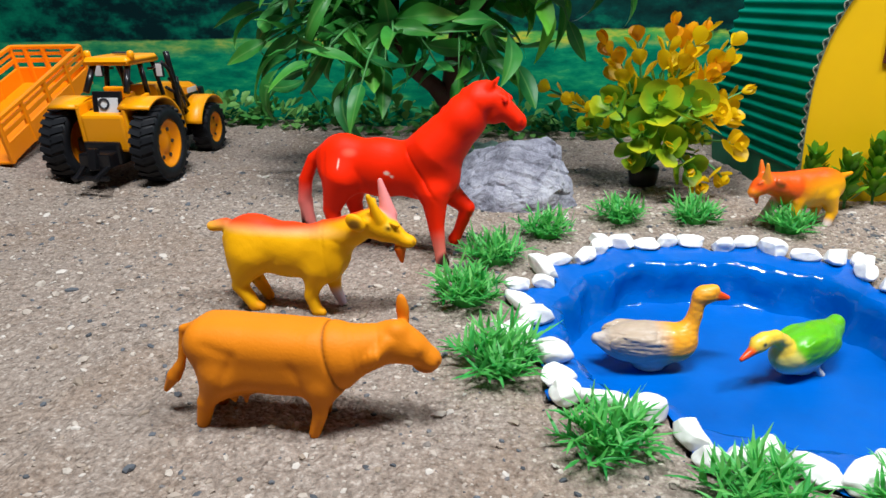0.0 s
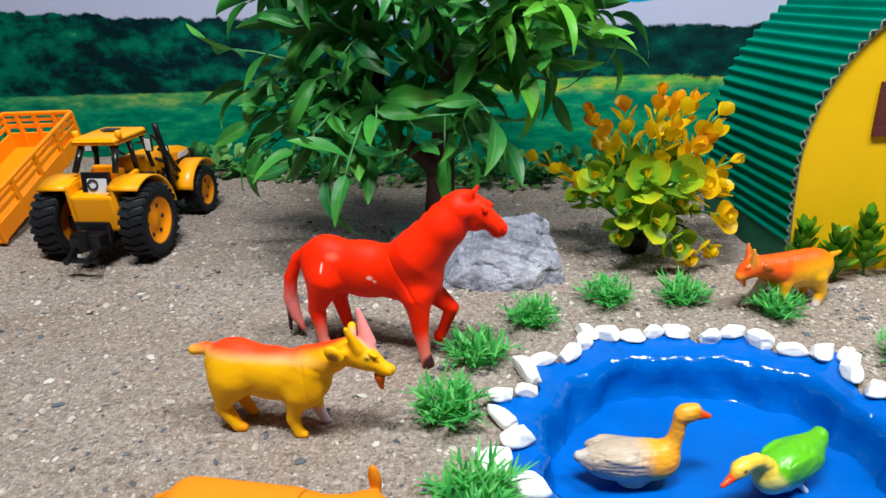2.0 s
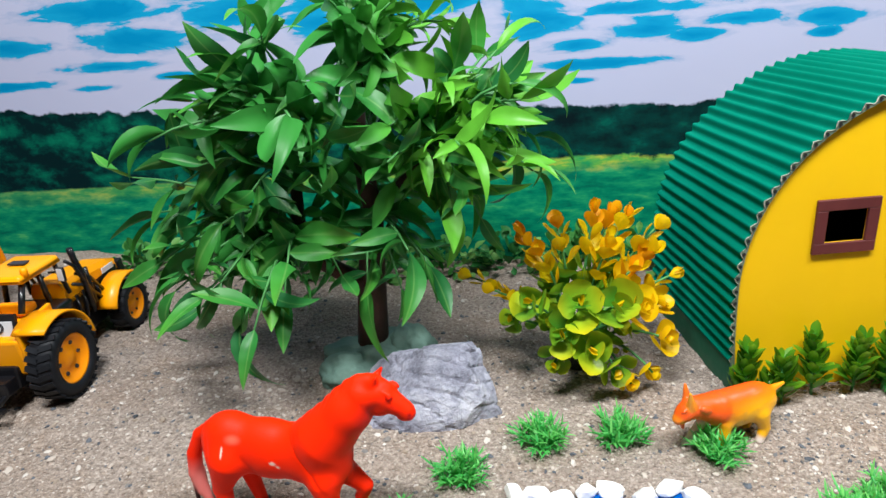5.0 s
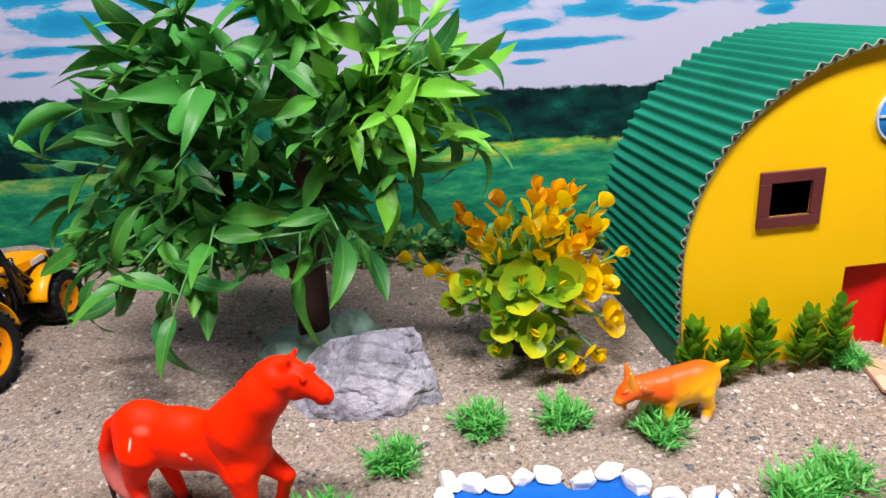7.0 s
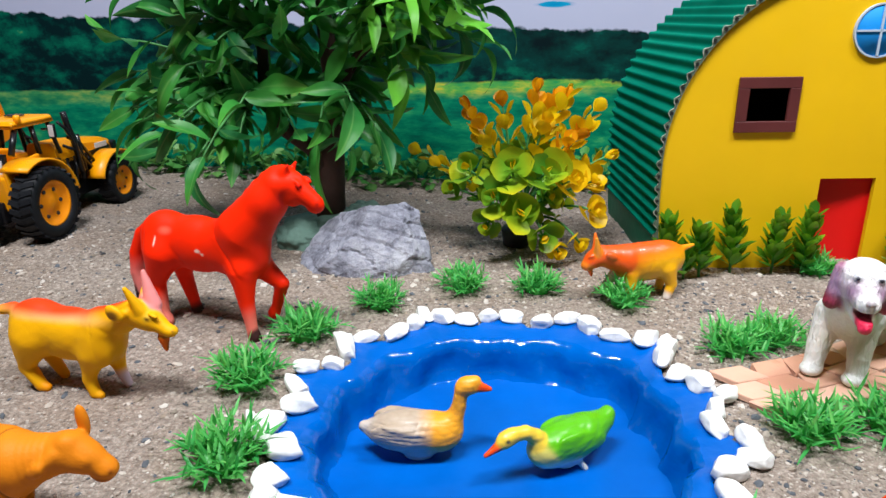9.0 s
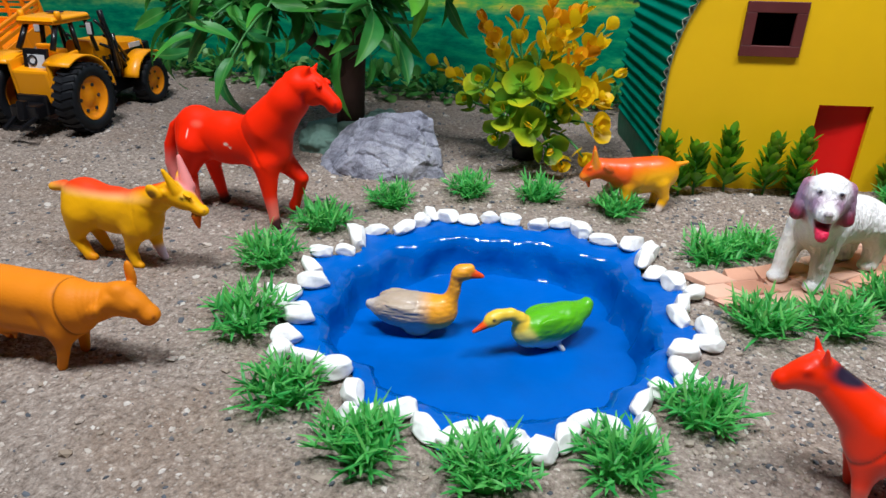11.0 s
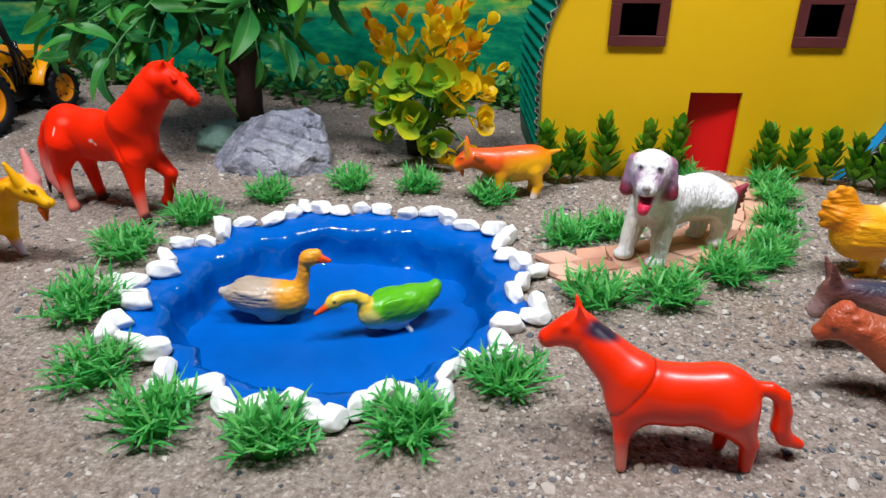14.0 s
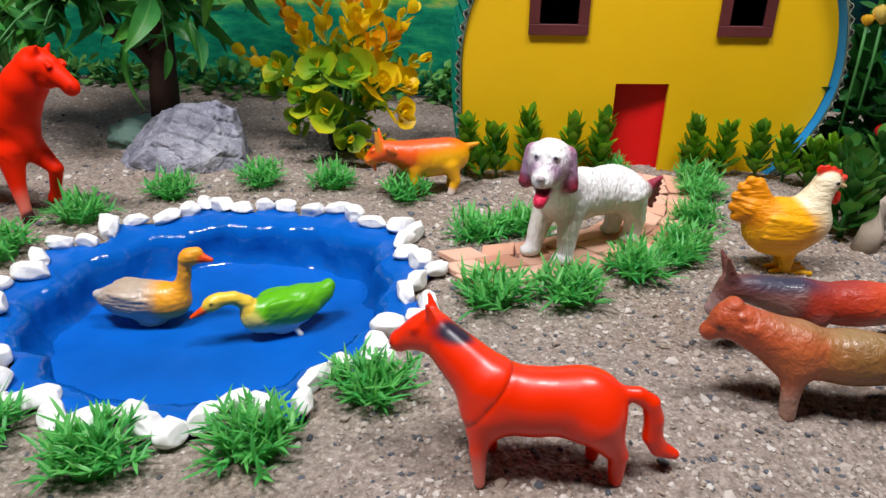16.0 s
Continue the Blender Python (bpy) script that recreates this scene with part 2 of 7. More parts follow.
def skin(d, lo, step):
    """Surface nets: the zero level of d as vertices and quads."""
    ins = d < 0
    nx, ny, nz = d.shape
    corners = [(i, j, k) for i in (0, 1) for j in (0, 1) for k in (0, 1)]
    sl = lambda c: (slice(c[0], nx - 1 + c[0]), slice(c[1], ny - 1 + c[1]), slice(c[2], nz - 1 + c[2]))
    count = sum(ins[sl(c)].astype(np.int8) for c in corners)
    act = (count > 0) & (count < 8)
    cells = np.argwhere(act)
    ids = -np.ones(act.shape, dtype=np.int64)
    ids[act] = np.arange(len(cells))
    tot, num = np.zeros((len(cells), 3)), np.zeros(len(cells))
    for a in corners:
        for ax in range(3):
            if a[ax]:
                continue
            b = list(a)
            b[ax] = 1
            va = d[cells[:, 0] + a[0], cells[:, 1] + a[1], cells[:, 2] + a[2]]
            vb = d[cells[:, 0] + b[0], cells[:, 1] + b[1], cells[:, 2] + b[2]]
            hit = (va < 0) != (vb < 0)
            t = np.where(hit, va / np.where(hit, va - vb, 1), 0)
            for i in range(3):
                tot[:, i] += np.where(hit, a[i] + (t if i == ax else 0), 0)
            num += hit
    co = (cells + tot / num[:, None]) * step + lo
    quads = []
    for ax in range(3):
        o = [i for i in range(3) if i != ax]
        s0, s1 = [slice(None)] * 3, [slice(None)] * 3
        s0[ax], s1[ax] = slice(0, -1), slice(1, None)
        e = np.argwhere(ins[tuple(s0)] != ins[tuple(s1)])
        e = e[(e[:, o[0]] > 0) & (e[:, o[1]] > 0) & (e[:, o[0]] < act.shape[o[0]]) & (e[:, o[1]] < act.shape[o[1]])]
        q = []
        for du, dv in ((0, 0), (1, 0), (1, 1), (0, 1)):
            c = e.copy()
            c[:, o[0]] -= du
            c[:, o[1]] -= dv
            q.append(ids[c[:, 0], c[:, 1], c[:, 2]])
        q = np.stack(q, 1)
        inner = ins[e[:, 0], e[:, 1], e[:, 2]]
        if ax == 1:
            inner = ~inner
        q[~inner] = q[~inner][:, ::-1]
        quads.append(q[:, ::-1])
    return co, np.concatenate(quads)


def relax(co, quads, times):
    """Evens out the steps of the sampling grid."""
    a, b = quads.ravel(), np.roll(quads, -1, axis=1).ravel()
    for _ in range(times):
        tot, num = np.zeros_like(co), np.zeros(len(co))
        for u, v in ((a, b), (b, a)):
            np.add.at(tot, u, co[v])
            np.add.at(num, u, 1)
        co = 0.45 * co + 0.55 * tot / num[:, None]
    return co


def figure(name, prims, zones, mat, m, label, k=5.0, step=1.0, grooves=(), carve=(), hair=0.0):
    """prims in millimetres, x forward; zones: (centre, radii, colour, softness) sprayed on top; grooves: (point, normal, width, depth)."""
    pts = []
    for p in prims:
        if p[0] == "cone":
            ends = ((p[1], (p[2],) * 3), (p[3], (p[4],) * 3))
        else:
            ends = ((p[1], (max(p[2]),) * 3),)
        for c, r in ends:
            for f in ((1, -1) if p[-1] else (1,)):
                pts += [[c[0] - r[0], f * c[1] - r[1], c[2] - r[2]], [c[0] + r[0], f * c[1] + r[1], c[2] + r[2]]]
    pts = np.array(pts)
    lo, hi = pts.min(0) - 3 * step, pts.max(0) + 3 * step
    axes = [np.arange(lo[i], hi[i], step) for i in range(3)]
    g = np.meshgrid(*axes, indexing="ij", sparse=True)
    d = soft_union(prims, g, k)
    for p in carve:
        for flip in ((False, True) if p[-1] else (False,)):
            e = -distance(p, g, flip)
            h = np.maximum(1.5 - np.abs(d - e), 0) / 1.5
            d = np.maximum(d, e) + h * h * 1.5 * 0.25
    for pt, n, w, depth, *ball in grooves:
        n = np.array(n) / np.linalg.norm(n)
        s = (g[0] - pt[0]) * n[0] + (g[1] - pt[1]) * n[1] + (g[2] - pt[2]) * n[2]
        cut = depth * np.exp(-((s / w) ** 2))
        if ball:
            (bx, by, bz), (rx, ry, rz) = ball
            cut = cut * np.clip(2.5 * (1 - np.sqrt(((g[0] - bx) / rx) ** 2 + ((g[1] - by) / ry) ** 2 + ((g[2] - bz) / rz) ** 2)), 0, 1)
        d = d + cut
    if hair:
        d = d + hair * np.sin(0.9 * g[2] + 1.2 * np.sin(0.35 * g[0]) + 0.8 * np.sin(0.5 * g[1])) * np.sin(0.55 * g[0] + 0.5 * np.sin(0.4 * g[2]))
    co, quads = skin(d, lo, step)
    co = relax(co, quads, 2)
    gv = (co[:, 0], co[:, 1], co[:, 2])
    wsum, csum = np.zeros(len(co)), np.zeros((len(co), 3))
    for p in prims:
        for flip in ((False, True) if p[-1] else (False,)):
            w = np.exp(-np.clip(distance(p, gv, flip), -4, 40) / 0.4)
            wsum += w
            csum += w[:, None] * np.array(p[-2])
    colour = csum / wsum[:, None]
    for c, r, col, soft in zones:
        q = np.sqrt(sum(((co[:, i] - c[i]) / r[i]) ** 2 for i in range(3)))
        w = np.clip((1 + soft / 2 - q) / soft, 0, 1)[:, None]
        w = w * w * (3 - 2 * w)
        colour = colour * (1 - w) + np.array(col) * w
    # dark seam lines of the moulding, with the groove's shade painted into the colour
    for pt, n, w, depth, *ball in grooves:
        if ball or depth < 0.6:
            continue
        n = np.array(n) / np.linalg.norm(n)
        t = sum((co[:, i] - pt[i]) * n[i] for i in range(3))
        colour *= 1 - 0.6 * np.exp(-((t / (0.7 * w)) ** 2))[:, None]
    me = bpy.data.meshes.new(name)
    me.from_pydata((co * 0.001).tolist(), [], quads.tolist())
    me.polygons.foreach_set("use_smooth", [True] * len(me.polygons))
    a = me.color_attributes.new("paint", "FLOAT_COLOR", "POINT")
    a.data.foreach_set("color", np.concatenate([colour, np.ones((len(co), 1))], 1).astype(np.float32).ravel())
    me.materials.append(mat)
    ob = new(name, me)
    ob.matrix_world = m
    return tagged(ob, label, "toy figurine", "toy farm animals")

# ---- unseen room shell added round the table, kept dark to bounce little light ----
shell_grey = paint("shell_grey", (0.08, 0.08, 0.082), 0.8, 0, 0.1, 6)
wood_floor = paint("floor_boards", (0.22, 0.15, 0.1), 0.5, 0, 0.3, 9)


def slab(name, lo, hi, mat, label, category):
    bm = bmesh.new()
    lo, hi = Vector(lo), Vector(hi)
    box(bm, hi - lo, Matrix.Translation((lo + hi) / 2))
    return tagged(finish(name, bm, mat, smooth=False), label, category, kind="structure")


slab("wall_north", (-1.7, 1.35, -0.75), (2.1, 1.45, 1.75), shell_grey, "unseen dark grey room wall keeping bounce light low", "wall")
slab("wall_south", (-1.7, -1.75, -0.75), (2.1, -1.65, 1.75), shell_grey, "unseen dark grey room wall keeping bounce light low", "wall")
slab("wall_west", (-1.8, -1.65, -0.75), (-1.7, 1.35, 1.75), shell_grey, "unseen dark grey room wall keeping bounce light low", "wall")
slab("wall_east", (2.1, -1.65, -0.75), (2.2, 1.35, 1.75), shell_grey, "unseen dark grey room wall keeping bounce light low", "wall")
slab("ceiling", (-1.8, -1.75, 1.75), (2.2, 1.45, 1.85), shell_grey, "unseen dark grey room ceiling keeping bounce light low", "ceiling")
slab("floor", (-1.8, -1.75, -0.85), (2.2, 1.45, -0.75), wood_floor, "brown boarded room floor", "floor")
slab("table", (-1.0, -0.3, -0.12), (1.35, 1.1, -0.07), wood_floor, "wide brown wooden table under the sand", "table")
bm = bmesh.new()
for x in (-0.9, 1.25):
    for y in (-0.2, 1.0):
        box(bm, (0.07, 0.07, 0.63), Matrix.Translation((x, y, -0.435)), 0.004)
tagged(finish("trestle", bm, wood_floor, smooth=False), "brown wooden legs under the table", "table legs", kind="structure")

# ---- sand ----
PC = Vector((0.252, 0.447))          # the pond's middle
STONES = [
    (0.151, 0.534, 8, 0.020, 0.011), (0.141, 0.517, -59, 0.030, 0.016), (0.140, 0.495, 21, 0.016, 0.012), (0.125, 0.488, 26, 0.020, 0.010),
    (0.124, 0.466, -48, 0.026, 0.011), (0.135, 0.445, 34, 0.022, 0.013), (0.123, 0.426, 81, 0.027, 0.017), (0.141, 0.404, 42, 0.021, 0.019),
    (0.143, 0.381, 42, 0.019, 0.014), (0.146, 0.365, 26, 0.015, 0.013), (0.163, 0.364, -12, 0.024, 0.008), (0.181, 0.356, 29, 0.020, 0.017),
]
STONES += [
    (0.196, 0.340, -71, 0.021, 0.013), (0.200, 0.323, -40, 0.017, 0.009), (0.209, 0.325, 56, 0.013, 0.009), (0.222, 0.331, 30, 0.024, 0.011),
    (0.237, 0.322, -48, 0.024, 0.011), (0.256, 0.320, 51, 0.026, 0.013), (0.271, 0.329, -32, 0.016, 0.012), (0.280, 0.321, -17, 0.018, 0.013),
    (0.293, 0.320, 15, 0.015, 0.018), (0.303, 0.329, 72, 0.018, 0.011), (0.311, 0.344, 30, 0.018, 0.009), (0.324, 0.341, -38, 0.022, 0.010),
    (0.340, 0.365, 68, 0.020, 0.011), (0.340, 0.347, -66, 0.017, 0.010), (0.350, 0.377, 5, 0.015, 0.017),
]
STONES += [
    (0.362, 0.398, -63, 0.020, 0.012), (0.364, 0.382, 14, 0.015, 0.014), (0.365, 0.416, 27, 0.022, 0.013), (0.381, 0.428, 14, 0.019, 0.012),
    (0.382, 0.443, -59, 0.020, 0.012), (0.367, 0.454, -64, 0.022, 0.011), (0.370, 0.470, 71, 0.022, 0.013), (0.380, 0.490, 65, 0.021, 0.014),
    (0.368, 0.499, -21, 0.018, 0.017), (0.356, 0.510, 29, 0.019, 0.015), (0.350, 0.530, 80, 0.024, 0.013), (0.356, 0.553, 77, 0.020, 0.012),
]
STONES += [
    (0.343, 0.556, 35, 0.022, 0.015), (0.323, 0.558, 2, 0.023, 0.012), (0.305, 0.570, -55, 0.022, 0.015), (0.290, 0.583, 32, 0.022, 0.015),
    (0.271, 0.573, 30, 0.022, 0.013), (0.249, 0.579, -24, 0.022, 0.014), (0.233, 0.578, 33, 0.016, 0.011), (0.217, 0.571, -9, 0.019, 0.015),
    (0.199, 0.573, -37, 0.020, 0.016), (0.184, 0.575, -62, 0.022, 0.014), (0.180, 0.558, 59, 0.016, 0.012), (0.169, 0.543, 52, 0.022, 0.015),
    (0.112, 0.428, -60, 0.011, 0.007), (0.126, 0.409, -35, 0.022, 0.012), (0.355, 0.540, 66, 0.020, 0.012), (0.371, 0.388, -40, 0.009, 0.006),
]


def rim_table():
    """How far the pond's ragged rim lies from its middle, by direction: along the backs of the stones."""
    marks = []
    for x, y, a, ln, _ in STONES:
        for s in (-0.5, 0, 0.5):
            p = Vector((x + s * ln * math.cos(radians(a)), y + s * ln * math.sin(radians(a)))) - PC
            marks.append((math.atan2(p.y, p.x), p.length))
    marks.sort()
    a, r = np.array([q[0] for q in marks]), np.array([q[1] for q in marks])
    fine = np.linspace(-math.pi, math.pi, 361)
    return fine, np.interp(fine, a, r, period=2 * math.pi)


RIM_A, RIM_R = rim_table()


def rim(a):
    return float(np.interp((a + math.pi) % (2 * math.pi) - math.pi, RIM_A, RIM_R))


def ground_z(x, y):
    p = Vector((x, y, 0))
    h = 0.0035 * noise.noise(p * 9) + 0.0024 * noise.noise(p * 31) + 0.001 * noise.noise(p * 90)
    d = math.hypot(x - PC.x, y - PC.y)
    near = max(0.0, min(1.0, (d - 0.15) / 0.12))
    h *= 0.35 + 0.65 * near
    h += 0.0035 * max(0.0, noise.noise(p * 38 + Vector((3, 1, 0)))) * near
    h += 0.018 * max(0.0, min(1, (-0.29 - x) / 0.1))
    h += 0.012 * max(0.0, min(1, (0.15 - x) / 0.45)) * max(0.0, min(1, (y - 0.5) / 0.3))
    return h


sand, nt, b = material("sand", 0.95, 0, 0, 0.06)
co = object_coords(nt)
n1, n2 = noise_tex(nt, 7, 4, 0.6, co), noise_tex(nt, 260, 4, 0.75, co)
col = ramp(nt, n2, [(0.27, (0.09, 0.071, 0.06)), (0.42, (0.24, 0.192, 0.162)), (0.58, (0.35, 0.29, 0.25)), (0.72, (0.55, 0.48, 0.43))])
col = mix(nt, calc(nt, "MULTIPLY", n1, 0.4), col, mix(nt, 1.0, col, (0.7, 0.64, 0.6), "MULTIPLY"))
damp = ramp(nt, noise_tex(nt, 11, 5, 0.62, co, 0.6), [(0.46, (0, 0, 0)), (0.64, (1, 1, 1))])
col = mix(nt, calc(nt, "MULTIPLY", damp, 0.45), col, mix(nt, 1.0, col, (0.86, 0.74, 0.63), "MULTIPLY"))
grain = node(nt, "ShaderNodeTexVoronoi", Scale=430.0)
nt.links.new(co, grain.inputs["Vector"])
spots = ramp(nt, grain.outputs["Distance"], [(0.0, (1, 1, 1)), (0.3, (0.6, 0.6, 0.6)), (0.45, (0, 0, 0))])
tint = ramp(nt, grain.outputs["Color"], [(0.12, (0.07, 0.066, 0.068)), (0.3, (0.24, 0.195, 0.165)), (0.6, (0.38, 0.32, 0.28)), (0.88, (0.62, 0.56, 0.51))])
col = mix(nt, calc(nt, "MULTIPLY", spots, 0.55), col, tint)
nt.links.new(col, b.inputs["Base Color"])
clods = noise_tex(nt, 95, 3, 0.55, co)
round_grain = calc(nt, "SUBTRACT", 1.0, grain.outputs["Distance"])
bump(nt, b, calc(nt, "ADD", calc(nt, "ADD", calc(nt, "MULTIPLY", n2, 0.7), calc(nt, "MULTIPLY", clods, 2.4)), calc(nt, "MULTIPLY", round_grain, 0.7)), 0.9, 0.0022)


def sand_ground():
    xs = np.concatenate([np.arange(-0.98, -0.42, 0.014), np.arange(-0.42, 0.78, 0.0027), np.arange(0.78, 1.335, 0.0137)])
    ys = np.concatenate([np.arange(-0.28, 0.14, 0.014), np.arange(0.14, 0.96, 0.0027), np.arange(0.96, 1.082, 0.008)])
    verts = []
    keep = np.zeros((len(xs), len(ys)), dtype=bool)
    for i, x in enumerate(xs):
        for j, y in enumerate(ys):
            z = ground_z(x, y) + 0.0011 * max(0.0, noise.noise(Vector((x * 130, y * 130, 3)))) + 0.0008 * noise.noise(Vector((x * 260, y * 260, 8)))
            d = math.hypot(x - PC.x, y - PC.y)
            inside = d < 0.17 and d < rim(math.atan2(y - PC.y, x - PC.x)) - 0.008
            keep[i, j] = not inside
            if d < 0.17 and d < rim(math.atan2(y - PC.y, x - PC.x)) - 0.001:
                z = -0.03
            verts.append((x, y, z))
    n = len(ys)
    faces = [(i * n + j, (i + 1) * n + j, (i + 1) * n + j + 1, i * n + j + 1) for i in range(len(xs) - 1) for j in range(n - 1)
             if keep[i, j] or keep[i + 1, j] or keep[i, j + 1] or keep[i + 1, j + 1]]
    me = bpy.data.meshes.new("ground")
    me.from_pydata(verts, [], faces)
    me.polygons.foreach_set("use_smooth", [True] * len(me.polygons))
    me.materials.append(sand)
    return tagged(new("ground", me), "grey-brown coarse sand spread over the table", "sand", kind="structure")


sand_ground()

# the shallow tray that holds the sand up to the table's edge
slab("sand_bed", (-0.98, -0.28, -0.07), (1.33, 1.08, -0.045), wood_floor, "wooden board under the sand", "board")

# ---- pond: a painted clay basin ----
def pond_paint(name, rough, spec, relief):
    m, nt, b = material(name, rough, 0, 0.0, spec)
    co = object_coords(nt)
    n1, n2 = noise_tex(nt, 14, 4, 0.6, co), noise_tex(nt, 75, 3, 0.55, co)
    nt.links.new(ramp(nt, n1, [(0.3, (0.0, 0.077, 0.35)), (0.55, (0.0, 0.098, 0.44)), (0.75, (0.0, 0.114, 0.5))]), b.inputs["Base Color"])
    nt.links.new(calc(nt, "MULTIPLY_ADD", n2, 0.08, rough - 0.04), b.inputs["Roughness"])
    bump(nt, b, calc(nt, "ADD", n2, calc(nt, "MULTIPLY", n1, 1.2)), relief, 0.003)
    return m


pond_gloss = pond_paint("glossy_pond_paint", 0.1, 0.42, 0.42)
pond_edge = pond_paint("pond_rim_paint", 0.3, 0.2, 0.25)
pond_flat = pond_paint("dull_pond_paint", 0.42, 0.12, 0.15)


def pond_basin():
    steps = 240
    prof = [(1.0, 0.0016), (0.965, 0.0024), (0.9, 0.001), (0.845, -0.0012), (0.805, -0.004), (0.794, -0.011), (0.788, -0.019), (0.779, -0.0264), (0.755, -0.0298),
            (0.69, -0.0305), (0.6, -0.031), (0.45, -0.031), (0.3, -0.031), (0.15, -0.031)]
    verts = []
    smooth = [sum(RIM_R[(i + j) % 360] for j in range(-9, 10)) / 19 for i in range(360)]
    for f, z in prof:
        for k in range(steps):
            a = -math.pi + 2 * math.pi * k / steps
            ragged, even = rim(a), smooth[int(round(k * 360 / steps)) % 360]
            w = max(0.0, min(1.0, (f - 0.83) / 0.17))
            r = f * (ragged * w + even * (1 - w))
            p = Vector((PC.x + r * math.cos(a), PC.y + r * math.sin(a), z))
            if -0.03 < z < 0:
                rr = 0.004 * noise.noise(Vector((6 * math.cos(a), 6 * math.sin(a), z * 60))) + 0.0015 * noise.noise(Vector((22 * math.cos(a), 22 * math.sin(a), z * 160)))
                p.x += rr * math.cos(a)
                p.y += rr * math.sin(a)
            p.z += 0.0009 * noise.noise(Vector((p.x * 60, p.y * 60, 1)))
            verts.append(p)
    faces = []
    for i in range(len(prof) - 1):
        for k in range(steps):
            q = (k + 1) % steps
            faces.append((i * steps + k, i * steps + q, (i + 1) * steps + q, (i + 1) * steps + k))
    verts.append(Vector((PC.x, PC.y, -0.031)))
    last = (len(prof) - 1) * steps
    faces += [(last + k, last + (k + 1) % steps, len(verts) - 1) for k in range(steps)]
    root = new("pond")
    edge = 3 * steps
    foot = 8 * steps
    for name, own, mat, label in (("rim", faces[:edge], pond_edge, "ragged blue rim under the pebbles"), ("basin_wall", faces[edge:foot], pond_gloss, "glossy blue steep wall"), ("basin_floor", faces[foot:], pond_flat, "flat blue bottom")):
        used = sorted({i for f in own for i in f})
        at = {i: k for k, i in enumerate(used)}
        me = bpy.data.meshes.new(name)
        me.from_pydata([tuple(verts[i]) for i in used], [], [tuple(at[i] for i in f) for f in own])
        me.polygons.foreach_set("use_smooth", [True] * len(me.polygons))
        me.materials.append(mat)
        ob = new(name, me)
        ob.parent = root
        ob["label"] = label
    return tagged(root, "glossy blue painted clay pond with a ragged rim", "pond")


pond_basin()

white_stone, nt, b = material("white_pebble", 0.5, 0, 0.0)
co = object_coords(nt)
n1 = noise_tex(nt, 160, 4, 0.6, co)
nt.links.new(ramp(nt, n1, [(0.3, (0.72, 0.7, 0.68)), (0.6, (0.86, 0.85, 0.84))]), b.inputs["Base Color"])
bump(nt, b, n1, 0.25, 0.001)
b.inputs["Subsurface Weight"].default_value = 0.0


def chip(bm, size, seed):
    """A tumbled white pebble: a rounded wedge with one or two worn flats."""
    r = bmesh.ops.create_icosphere(bm, subdivisions=4, radius=1.0)
    rnd = random.Random(seed * 7 + 1)
    cuts = [(Vector((math.cos(t), math.sin(t), rnd.uniform(-0.1, 0.6))).normalized(), rnd.uniform(0.62, 0.9)) for t in (rnd.uniform(0, 6.28) for _ in range(6))]
    cuts += [(Vector((rnd.uniform(-0.4, 0.4), rnd.uniform(-0.4, 0.4), 1)).normalized(), rnd.uniform(0.7, 0.9)), (Vector((0, 0, -1)), 0.8)]
    off = Vector((seed * 3.1, seed * 1.7, 0))
    taper, skew = rnd.uniform(-0.32, 0.32), rnd.uniform(-0.25, 0.25)
    for v in r["verts"]:
        p = v.co.copy()
        p *= (abs(p.x) ** 2.3 + abs(p.y) ** 2.3 + abs(p.z) ** 2.3) ** (-1 / 2.3)
        for n, h in cuts:
            d = p.dot(n)
            if d > h:
                p -= n * (d - h) * 0.93
        p.y *= 1 + taper * p.x
        p.z *= 1 - 0.4 * taper * p.x
        p.y += skew * p.x * p.x
        p *= 1 + 0.09 * noise.noise(p * 1.6 + off) + 0.02 * noise.noise(p * 6 + off)
        v.co = Vector((p.x * size[0], p.y * size[1], p.z * size[2]))


for i, (x, y, a, ln, w) in enumerate(STONES):
    bm = bmesh.new()
    h = (0.0046, 0.0056, 0.0042, 0.0051)[i % 4] * (0.75 + 25 * min(w, 0.016))
    chip(bm, (ln * 0.52, w * 0.51, h), i)
    ob = finish("white_pebble", bm, white_stone)
    ob.matrix_world = pose(x, y, 0.003 + h * 0.5, (i * 37) % 25 - 12, (i * 53) % 27 - 13, a)
    tagged(ob, "white angular pebble set along the pond's rim", "pebble", "pebbles round the pond")

# ---- printed backdrop ----
picture, nt, b = material("printed_scenery", 0.6, 0, 0, 0.08)
co = object_coords(nt)
sep = nt.nodes.new("ShaderNodeSeparateXYZ")
nt.links.new(co, sep.inputs[0])
X, Z = sep.outputs["X"], sep.outputs["Z"]
stretch = node(nt, "ShaderNodeMapping")
stretch.inputs["Scale"].default_value = (1.0, 1.0, 3.4)
nt.links.new(co, stretch.inputs["Vector"])
flat = stretch.outputs["Vector"]
